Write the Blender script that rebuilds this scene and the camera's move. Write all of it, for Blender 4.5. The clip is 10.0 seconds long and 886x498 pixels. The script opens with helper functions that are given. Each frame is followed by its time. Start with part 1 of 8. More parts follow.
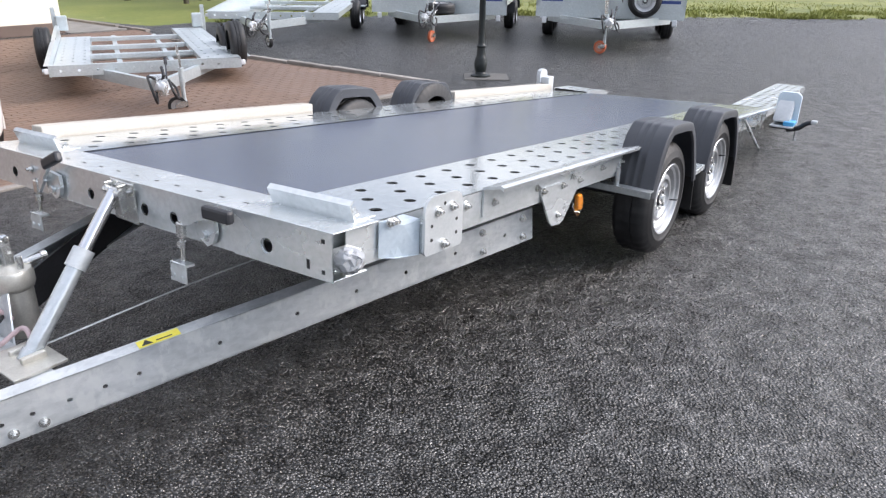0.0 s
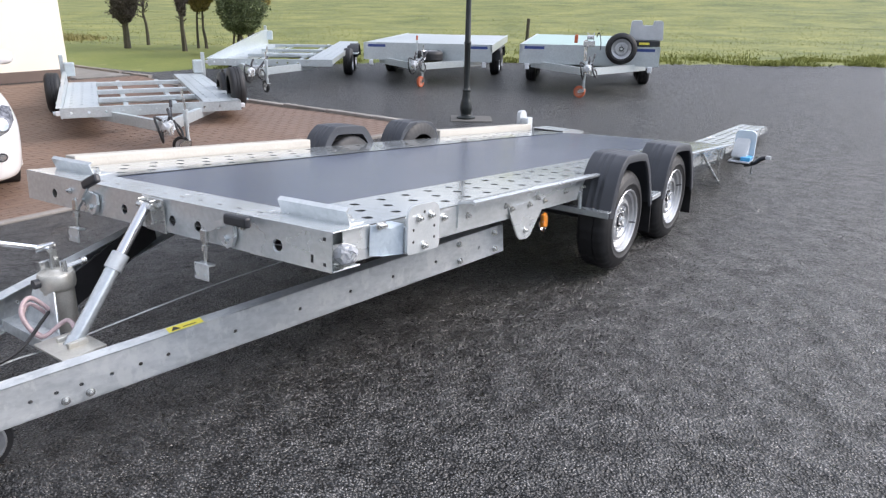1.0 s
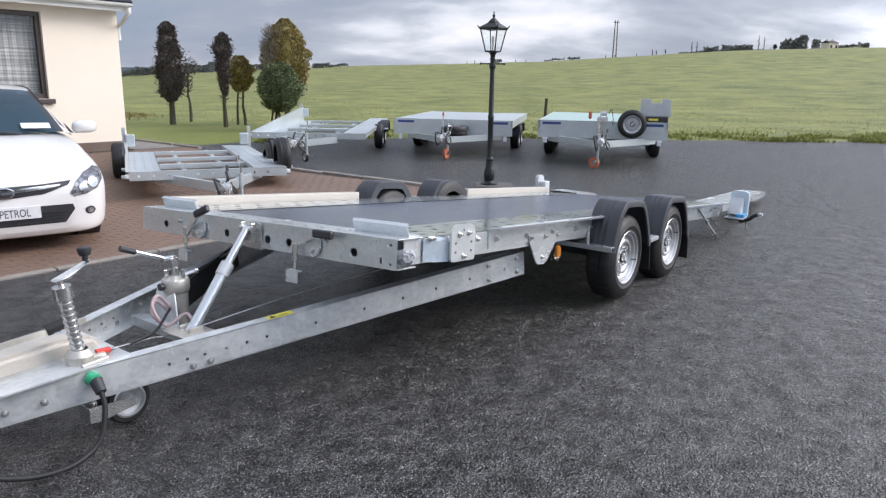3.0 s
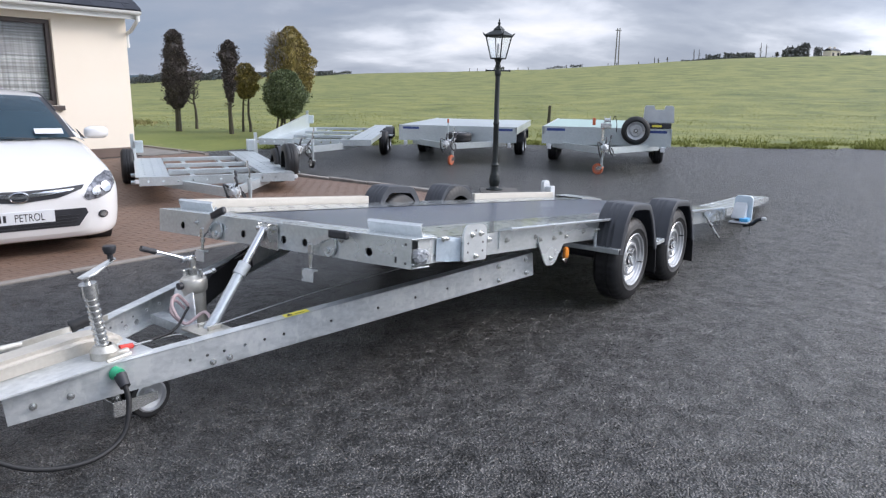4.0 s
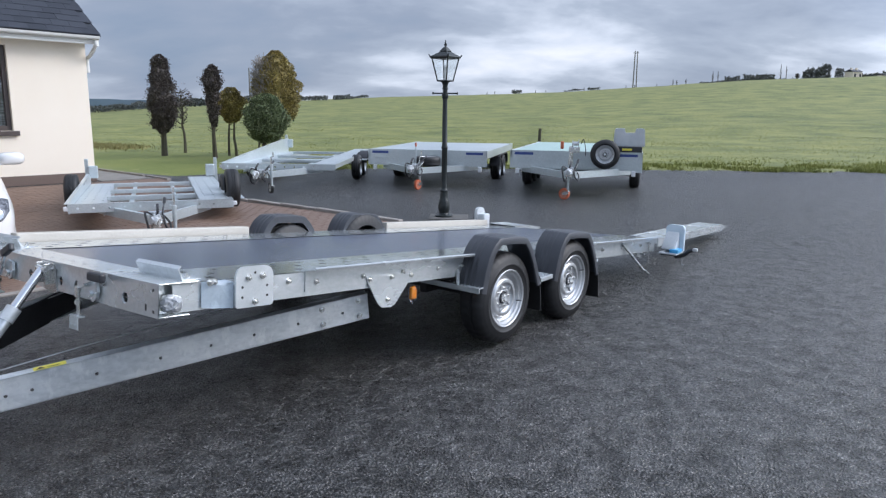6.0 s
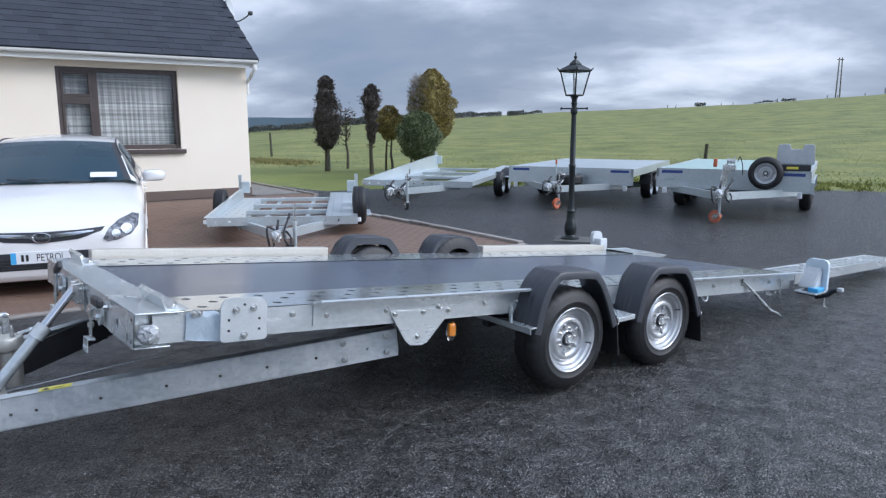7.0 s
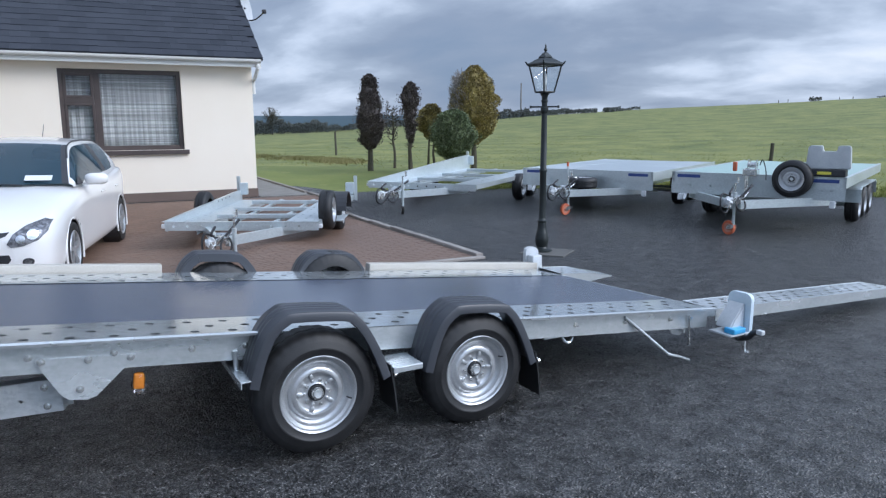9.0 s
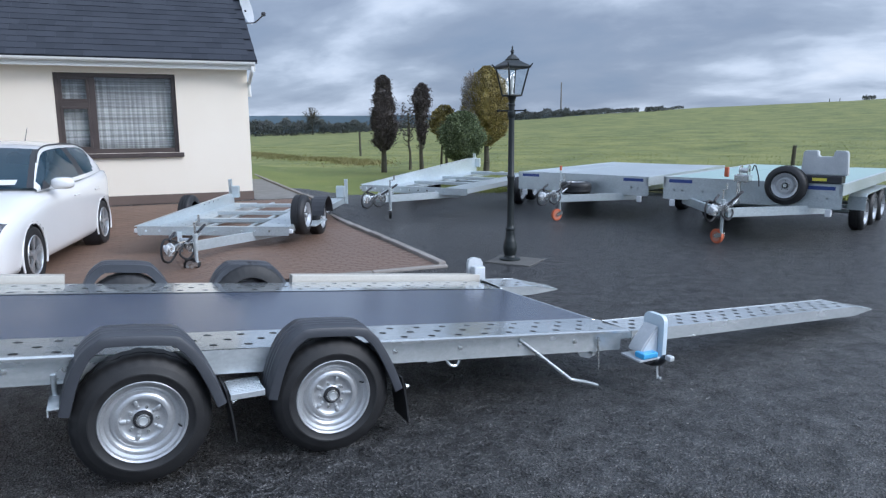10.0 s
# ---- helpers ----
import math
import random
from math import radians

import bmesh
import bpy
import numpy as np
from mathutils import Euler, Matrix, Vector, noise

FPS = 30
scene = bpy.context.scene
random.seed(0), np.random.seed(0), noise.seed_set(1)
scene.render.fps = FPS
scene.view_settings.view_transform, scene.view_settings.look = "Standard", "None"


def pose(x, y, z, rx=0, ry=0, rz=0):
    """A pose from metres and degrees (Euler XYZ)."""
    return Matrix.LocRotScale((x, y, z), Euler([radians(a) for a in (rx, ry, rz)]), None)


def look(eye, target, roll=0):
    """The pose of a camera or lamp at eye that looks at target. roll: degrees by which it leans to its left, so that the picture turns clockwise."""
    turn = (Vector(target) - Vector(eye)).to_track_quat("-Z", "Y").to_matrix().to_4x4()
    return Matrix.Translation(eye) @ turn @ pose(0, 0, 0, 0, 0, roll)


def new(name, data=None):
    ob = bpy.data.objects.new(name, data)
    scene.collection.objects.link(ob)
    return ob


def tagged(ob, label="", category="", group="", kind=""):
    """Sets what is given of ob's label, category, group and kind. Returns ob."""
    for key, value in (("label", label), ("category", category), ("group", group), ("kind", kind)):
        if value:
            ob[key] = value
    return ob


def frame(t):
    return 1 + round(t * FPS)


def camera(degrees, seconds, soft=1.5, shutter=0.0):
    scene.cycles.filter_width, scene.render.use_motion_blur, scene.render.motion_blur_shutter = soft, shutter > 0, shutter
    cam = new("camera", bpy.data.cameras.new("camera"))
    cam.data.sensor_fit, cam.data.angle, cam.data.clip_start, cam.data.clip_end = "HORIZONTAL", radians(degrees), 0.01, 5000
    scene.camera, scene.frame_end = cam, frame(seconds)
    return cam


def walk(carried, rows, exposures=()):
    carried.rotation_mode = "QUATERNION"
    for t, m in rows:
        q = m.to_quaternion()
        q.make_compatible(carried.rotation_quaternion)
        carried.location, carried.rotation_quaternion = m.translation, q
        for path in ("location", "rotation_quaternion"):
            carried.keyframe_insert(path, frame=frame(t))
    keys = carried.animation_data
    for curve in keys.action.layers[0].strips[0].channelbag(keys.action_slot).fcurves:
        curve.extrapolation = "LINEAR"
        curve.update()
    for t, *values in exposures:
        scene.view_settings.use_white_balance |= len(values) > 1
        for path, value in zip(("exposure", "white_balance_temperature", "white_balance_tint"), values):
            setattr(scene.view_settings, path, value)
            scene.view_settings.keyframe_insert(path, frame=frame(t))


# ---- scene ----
cam = camera(64.2, 10.0, 1.3)
METRES, EYE, TILT, LEAN, TURN = 6.591, 1.549, 0.0, 0.0, 0.0
ROWS = [
    (0.0, 0.0, 0.0, 0.0, 0.3, -23.04, -0.7),
    (0.5, 0.0145, -0.0356, 0.0016, -0.53, -22.11, -0.77),
    (1.0, 0.0068, -0.0733, 0.0045, -0.43, -19.49, -0.78),
    (1.5, -0.0113, -0.1128, 0.0038, -0.22, -16.05, -0.86),
    (2.0, -0.0056, -0.1471, -0.0008, -0.04, -14.49, -0.86),
    (2.5, -0.0031, -0.1804, -0.0023, 0.76, -13.86, -0.84),
    (4.0, -0.0132, -0.2177, -0.005, 1.4, -12.74, -0.82),
    (4.5, 0.0095, -0.2097, -0.0075, 1.42, -12.74, -0.76),
    (5.0, 0.0453, -0.1933, -0.0067, 1.6, -12.24, -0.68),
    (6.5, 0.2029, -0.1078, -0.001, 6.69, -10.34, -0.29),
    (7.0, 0.2497, -0.0647, 0.001, 17.16, -9.82, 0.01),
    (7.5, 0.3222, -0.0223, 0.0063, 23.27, -9.88, 0.17),
    (8.0, 0.3662, 0.0374, 0.0024, 24.89, -9.88, 0.22),
    (8.5, 0.4241, 0.0973, -0.0012, 25.12, -9.96, 0.23),
    (9.0, 0.4693, 0.1454, 0.007, 25.25, -10.02, 0.24),
    (9.5, 0.5151, 0.1982, 0.0102, 26.59, -10.02, 0.28),
    (10.0, 0.5813, 0.2441, 0.0153, 28.72, -10.04, 0.29),
]
EXPOSURES = [(0.0, 0.72, 6750, 16), (1.0, 0.57, 6650, 16), (2.0, 0.40, 6620, 16), (2.5, 0.34, 6600, 16), (4.5, 0.27, 6350, 15), (6.5, 0.13, 5950, 13), (8.0, 0.05, 5700, 12), (10.0, 0.04, 5700, 11)]
walk(cam, [(t, pose(0, 0, EYE, TILT, LEAN, TURN) @ pose(METRES * x, METRES * y, METRES * z, 90 + pitch, roll, yaw)) for t, x, y, z, yaw, pitch, roll in ROWS], EXPOSURES)

# ---- light ----
world = bpy.data.worlds.new("overcast_sky")
scene.world = world
world.use_nodes = True
wn, wl = world.node_tree.nodes, world.node_tree.links
wn.clear()
SUN_ELEV, SUN_AZ = 32.0, 84.0  # degrees; azimuth clockwise from +y


def wnode(kind, **kw):
    n = wn.new(kind)
    for k, v in kw.items():
        n.inputs[k].default_value = v
    return n


w_out = wnode("ShaderNodeOutputWorld")
w_bg = wnode("ShaderNodeBackground", Strength=1.0)
w_sky = wnode("ShaderNodeTexSky")
w_sky.sky_type = "NISHITA"
w_sky.sun_disc = False
w_sky.sun_elevation, w_sky.sun_rotation = radians(SUN_ELEV), radians(SUN_AZ)
w_skym = wnode("ShaderNodeMix")
w_skym.data_type, w_skym.blend_type = "RGBA", "MULTIPLY"
w_skym.inputs[0].default_value = 1.0
w_skym.inputs[7].default_value = (0.075, 0.075, 0.075, 1)
w_co = wnode("ShaderNodeTexCoord")
w_sepd = wnode("ShaderNodeSeparateXYZ")
w_high = wnode("ShaderNodeMath")
w_high.operation = "MAXIMUM"
w_high.inputs[1].default_value = 0.0
w_deep = wnode("ShaderNodeMath")
w_deep.operation = "ADD"
w_deep.inputs[1].default_value = 0.30
w_far = wnode("ShaderNodeVectorMath")
w_far.operation = "SCALE"
w_inv = wnode("ShaderNodeMath")
w_inv.operation = "DIVIDE"
w_inv.inputs[0].default_value = 1.0
w_map = wnode("ShaderNodeMapping")
w_map.inputs["Location"].default_value = (0.6, 2.3, 0.0)
w_map.inputs["Scale"].default_value = (0.75, 1.0, 0.0)
w_n1 = wnode("ShaderNodeTexNoise", Scale=1.15, Detail=8.0, Roughness=0.48, Distortion=0.2)
w_n2 = wnode("ShaderNodeTexNoise", Scale=3.2, Detail=8.0, Roughness=0.54, Distortion=0.25)
wl.new(w_co.outputs["Generated"], w_sepd.inputs[0])
wl.new(w_sepd.outputs["Z"], w_high.inputs[0])
wl.new(w_high.outputs[0], w_deep.inputs[0])
wl.new(w_deep.outputs[0], w_inv.inputs[1])
wl.new(w_co.outputs["Generated"], w_far.inputs[0])
wl.new(w_inv.outputs[0], w_far.inputs["Scale"])
w_mixn = wnode("ShaderNodeMath")
w_mixn.operation = "MULTIPLY_ADD"
w_mixn.inputs[1].default_value = 0.45
w_ramp = wnode("ShaderNodeValToRGB")
cr = w_ramp.color_ramp
cr.elements[0].position, cr.elements[0].color = 0.50, (0.275, 0.345, 0.45, 1)
cr.elements[1].position, cr.elements[1].color = 0.94, (0.96, 0.98, 1.0, 1)
e = cr.elements.new(0.65)
e.color = (0.345, 0.40, 0.49, 1)
e = cr.elements.new(0.745)
e.color = (0.465, 0.525, 0.61, 1)
e = cr.elements.new(0.84)
e.color = (0.74, 0.80, 0.88, 1)
w_mix = wnode("ShaderNodeMix")
w_mix.data_type = "RGBA"
w_mix.inputs[0].default_value = 0.9
wl.new(w_far.outputs[0], w_map.inputs["Vector"])
wl.new(w_map.outputs[0], w_n1.inputs["Vector"])
wl.new(w_map.outputs[0], w_n2.inputs["Vector"])
wl.new(w_n2.outputs[0], w_mixn.inputs[0])
wl.new(w_n1.outputs[0], w_mixn.inputs[2])
wl.new(w_sky.outputs[0], w_skym.inputs[6])
wl.new(w_skym.outputs[2], w_mix.inputs[6])
wl.new(w_ramp.outputs[0], w_mix.inputs[7])
# the cloud is brightest round the hidden sun, and thins to a pale band at the horizon
w_dot = wnode("ShaderNodeVectorMath")
w_dot.operation = "DOT_PRODUCT"
w_dot.inputs[1].default_value = (math.sin(radians(SUN_AZ)) * math.cos(radians(SUN_ELEV)), math.cos(radians(SUN_AZ)) * math.cos(radians(SUN_ELEV)), math.sin(radians(SUN_ELEV)))
wl.new(w_co.outputs["Generated"], w_dot.inputs[0])
w_glow = wnode("ShaderNodeMapRange")
for k, v in ((1, 0.46), (2, 1.0), (3, 0.94), (4, 2.7)):
    w_glow.inputs[k].default_value = v
wl.new(w_dot.outputs["Value"], w_glow.inputs[0])
w_sep = wnode("ShaderNodeSeparateXYZ")
wl.new(w_co.outputs["Generated"], w_sep.inputs[0])
w_band = wnode("ShaderNodeMapRange")
for k, v in ((1, 0.02), (2, 0.16), (3, 0.02), (4, 0.0)):
    w_band.inputs[k].default_value = v
wl.new(w_sep.outputs["Z"], w_band.inputs[0])
w_lift = wnode("ShaderNodeMath")
w_lift.operation = "ADD"
wl.new(w_mixn.outputs[0], w_lift.inputs[0])
wl.new(w_band.outputs[0], w_lift.inputs[1])
wl.new(w_lift.outputs[0], w_ramp.inputs[0])
w_over = wnode("ShaderNodeMapRange")
for k, v in ((1, 0.25), (2, 0.75), (3, 1.0), (4, 1.55)):
    w_over.inputs[k].default_value = v
wl.new(w_sep.outputs["Z"], w_over.inputs[0])
w_gain = wnode("ShaderNodeMath")
w_gain.operation = "MULTIPLY"
wl.new(w_glow.outputs[0], w_gain.inputs[0])
wl.new(w_over.outputs[0], w_gain.inputs[1])
w_lit = wnode("ShaderNodeVectorMath")
w_lit.operation = "SCALE"
wl.new(w_mix.outputs[2], w_lit.inputs[0])
wl.new(w_gain.outputs[0], w_lit.inputs["Scale"])
wl.new(w_lit.outputs[0], w_bg.inputs["Color"])
wl.new(w_bg.outputs[0], w_out.inputs[0])

sun = new("sun", bpy.data.lights.new("sun", "SUN"))
sun.data.energy, sun.data.angle, sun.data.color = 1.6, radians(24), (1.0, 0.93, 0.84)
saz, sel = radians(SUN_AZ), radians(SUN_ELEV)
sun.matrix_world = look((math.sin(saz) * math.cos(sel) * 50, math.cos(saz) * math.cos(sel) * 50, math.sin(sel) * 50), (0, 0, 0))


# ---- materials ----
def material(name, c0, c1, rough=0.5, metal=0.0, scale=8.0, fine=120.0, bump=0.0, rough_var=0.1, coat=0.0, spec=0.5,
             stretch=(1, 1, 1), per_object=0.0, contrast=(0.3, 0.7), bump_scale=None, specks=None):
    """A surface that varies between two colours at a coarse and a fine scale."""
    m = bpy.data.materials.new(name)
    m.use_nodes = True
    n, l = m.node_tree.nodes, m.node_tree.links
    b = n["Principled BSDF"]
    b.inputs["Metallic"].default_value = metal
    b.inputs["Coat Weight"].default_value = coat
    b.inputs["Coat Roughness"].default_value = 0.05
    b.inputs["Specular IOR Level"].default_value = spec
    co = n.new("ShaderNodeTexCoord")
    mp = n.new("ShaderNodeMapping")
    mp.inputs["Scale"].default_value = stretch
    l.new(co.outputs["Object"], mp.inputs["Vector"])
    n1, n2 = n.new("ShaderNodeTexNoise"), n.new("ShaderNodeTexNoise")
    n1.inputs["Scale"].default_value, n1.inputs["Detail"].default_value = scale, 6
    n2.inputs["Scale"].default_value, n2.inputs["Detail"].default_value = fine, 3
    l.new(mp.outputs[0], n1.inputs["Vector"])
    l.new(mp.outputs[0], n2.inputs["Vector"])
    add = n.new("ShaderNodeMath")
    add.operation = "MULTIPLY_ADD"
    add.inputs[1].default_value = 0.4
    l.new(n2.outputs[0], add.inputs[0])
    off = n.new("ShaderNodeMath")
    off.operation = "MULTIPLY_ADD"
    off.inputs[1].default_value, off.inputs[2].default_value = 0.6, 0.0
    l.new(n1.outputs[0], off.inputs[0])
    l.new(off.outputs[0], add.inputs[2])
    src = add.outputs[0]
    if per_object:
        oi = n.new("ShaderNodeObjectInfo")
        po = n.new("ShaderNodeMath")
        po.operation = "MULTIPLY_ADD"
        po.inputs[1].default_value = per_object
        l.new(oi.outputs["Random"], po.inputs[0])
        sb = n.new("ShaderNodeMath")
        sb.operation = "SUBTRACT"
        sb.inputs[1].default_value = per_object / 2
        l.new(src, sb.inputs[0])
        l.new(sb.outputs[0], po.inputs[2])
        src = po.outputs[0]
    rp = n.new("ShaderNodeMapRange")
    rp.inputs[1].default_value, rp.inputs[2].default_value = contrast
    l.new(src, rp.inputs[0])
    mx = n.new("ShaderNodeMix")
    mx.data_type = "RGBA"
    mx.inputs[6].default_value, mx.inputs[7].default_value = (*c0, 1), (*c1, 1)
    l.new(rp.outputs[0], mx.inputs[0])
    col = mx.outputs[2]
    if specks:
        sc, size, colour = specks
        vo = n.new("ShaderNodeTexVoronoi")
        vo.inputs["Scale"].default_value = sc
        l.new(co.outputs["Object"], vo.inputs["Vector"])
        gt = n.new("ShaderNodeMath")
        gt.operation = "GREATER_THAN"
        gt.inputs[1].default_value = size
        sp = n.new("ShaderNodeSeparateColor")
        l.new(vo.outputs["Color"], sp.inputs[0])
        l.new(sp.outputs[0], gt.inputs[0])
        m2 = n.new("ShaderNodeMix")
        m2.data_type = "RGBA"
        l.new(gt.outputs[0], m2.inputs[0])
        l.new(col, m2.inputs[6])
        m2.inputs[7].default_value = (*colour, 1)
        col = m2.outputs[2]
    l.new(col, b.inputs["Base Color"])
    rr = n.new("ShaderNodeMapRange")
    rr.inputs[3].default_value, rr.inputs[4].default_value = rough - rough_var, rough + rough_var
    l.new(n1.outputs[0], rr.inputs[0])
    l.new(rr.outputs[0], b.inputs["Roughness"])
    if bump:
        bp = n.new("ShaderNodeBump")
        bp.inputs["Strength"].default_value = bump
        bp.inputs["Distance"].default_value = 0.01
        l.new(add.outputs[0], bp.inputs["Height"])
        l.new(bp.outputs[0], b.inputs["Normal"])
    return m


def galvanised(name, c0, c1, rough, metal, cloud=5.0, streak=0.0, spangle=70.0, bump=0.03, contrast=(0.36, 0.64)):
    """Hot-dip zinc: cloudy patches, crystal spangle, and pale runs where the dip drained."""
    m = material(name, c0, c1, rough, metal, cloud, 38.0, bump, 0.13, stretch=(0.6, 1, 1.5), contrast=contrast)
    n, l = m.node_tree.nodes, m.node_tree.links
    b = n["Principled BSDF"]
    co = n.new("ShaderNodeTexCoord")
    last = b.inputs["Base Color"].links[0].from_socket
    vo = n.new("ShaderNodeTexVoronoi")
    vo.inputs["Scale"].default_value = spangle
    l.new(co.outputs["Object"], vo.inputs["Vector"])
    sp = n.new("ShaderNodeSeparateColor")
    l.new(vo.outputs["Color"], sp.inputs[0])
    mr = n.new("ShaderNodeMapRange")
    mr.inputs[3].default_value, mr.inputs[4].default_value = 0.955, 1.045
    l.new(sp.outputs[0], mr.inputs[0])
    sc = n.new("ShaderNodeVectorMath")
    sc.operation = "SCALE"
    l.new(last, sc.inputs[0])
    l.new(mr.outputs[0], sc.inputs["Scale"])
    last = sc.outputs[0]
    if streak:
        no = n.new("ShaderNodeTexNoise")
        no.inputs["Scale"].default_value, no.inputs["Detail"].default_value, no.inputs["Roughness"].default_value = 13.0, 7.0, 0.62
        mp = n.new("ShaderNodeMapping")
        mp.inputs["Scale"].default_value = (1.0, 1.0, 0.55)
        l.new(co.outputs["Object"], mp.inputs["Vector"])
        l.new(mp.outputs[0], no.inputs["Vector"])
        th = n.new("ShaderNodeMapRange")
        th.inputs[1].default_value, th.inputs[2].default_value, th.inputs[4].default_value = 0.53, 0.60, streak
        l.new(no.outputs[0], th.inputs[0])
        mx = n.new("ShaderNodeMix")
        mx.data_type = "RGBA"
        mx.inputs[7].default_value = (0.74, 0.76, 0.75, 1)
        l.new(th.outputs[0], mx.inputs[0])
        l.new(last, mx.inputs[6])
        last = mx.outputs[2]
    l.new(last, b.inputs["Base Color"])
    return m


galv = galvanised("galvanised_steel", (0.61, 0.65, 0.66), (0.77, 0.80, 0.805), 0.25, 0.66, 3.0)
galv_bright = galvanised("bright_galvanised_plate", (0.60, 0.65, 0.67), (0.76, 0.80, 0.81), 0.16, 0.80, 2.0, 0.0, 70.0, 0.008)
galv_dull = galvanised("weathered_galvanised_steel", (0.49, 0.52, 0.53), (0.70, 0.72, 0.725), 0.38, 0.42, 7.0, 0.65, 50.0, 0.05)
galv_far = galvanised("light_galvanised_steel", (0.52, 0.58, 0.60), (0.67, 0.72, 0.735), 0.34, 0.55, 1.4, 0.0, 40.0)
zinc = material("bright_zinc_plate", (0.55, 0.56, 0.55), (0.78, 0.78, 0.76), 0.25, 0.9, 20, 200, 0.02, 0.08)
chrome = material("chromed_steel", (0.75, 0.76, 0.78), (0.82, 0.82, 0.84), 0.08, 1.0, 10, 100, 0.0, 0.03)
board_mat = material("film_faced_plywood", (0.070, 0.086, 0.124), (0.082, 0.099, 0.140), 0.25, 0.0, 1.2, 90, 0.0, 0.05, spec=0.9)
guard_mat = material("moulded_guard_plastic", (0.036, 0.039, 0.047), (0.056, 0.060, 0.070), 0.40, 0.0, 5, 260, 0.06, 0.08)
black_plastic = material("black_plastic", (0.024, 0.025, 0.029), (0.042, 0.043, 0.049), 0.45, 0.0, 6, 220, 0.05, 0.08)
rubber = material("tyre_rubber", (0.009, 0.009, 0.010), (0.024, 0.024, 0.025), 0.55, 0.0, 12, 160, 0.1, 0.12)
rim_mat = material("silver_rim_paint", (0.46, 0.47, 0.48), (0.64, 0.65, 0.66), 0.32, 0.7, 9, 120, 0.02, 0.08)
film_mat = material("cream_protective_film", (0.45, 0.42, 0.365), (0.57, 0.535, 0.475), 0.45, 0.0, 4, 60, 0.03, 0.1)
# near-black colour that stands for the shade inside holes
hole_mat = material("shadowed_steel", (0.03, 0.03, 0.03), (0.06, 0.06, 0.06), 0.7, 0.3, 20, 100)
dark_steel = material("dark_steel", (0.03, 0.03, 0.033), (0.06, 0.06, 0.065), 0.5, 0.5, 10, 100, 0.03)
orange_mat = material("amber_plastic", (0.75, 0.22, 0.02), (0.95, 0.36, 0.04), 0.2, 0.0, 10, 100, 0.0, 0.05)
yellow_mat = material("yellow_sticker", (0.80, 0.68, 0.06), (0.90, 0.80, 0.12), 0.4, 0.0, 10, 100, 0.0, 0.05)
red_mat = material("red_plastic", (0.55, 0.03, 0.02), (0.70, 0.06, 0.04), 0.35, 0.0, 10, 100)
blue_mat = material("blue_film", (0.06, 0.36, 0.72), (0.12, 0.50, 0.85), 0.3, 0.0, 10, 100)
green_mat = material("green_cap", (0.02, 0.35, 0.16), (0.05, 0.45, 0.25), 0.4, 0.0, 10, 100)
white_mat = material("white_plastic", (0.72, 0.74, 0.76), (0.82, 0.83, 0.84), 0.4, 0.0, 10, 100)
tan_metal = material("aged_zinc_casting", (0.50, 0.48, 0.43), (0.68, 0.66, 0.60), 0.4, 0.6, 25, 150, 0.05)


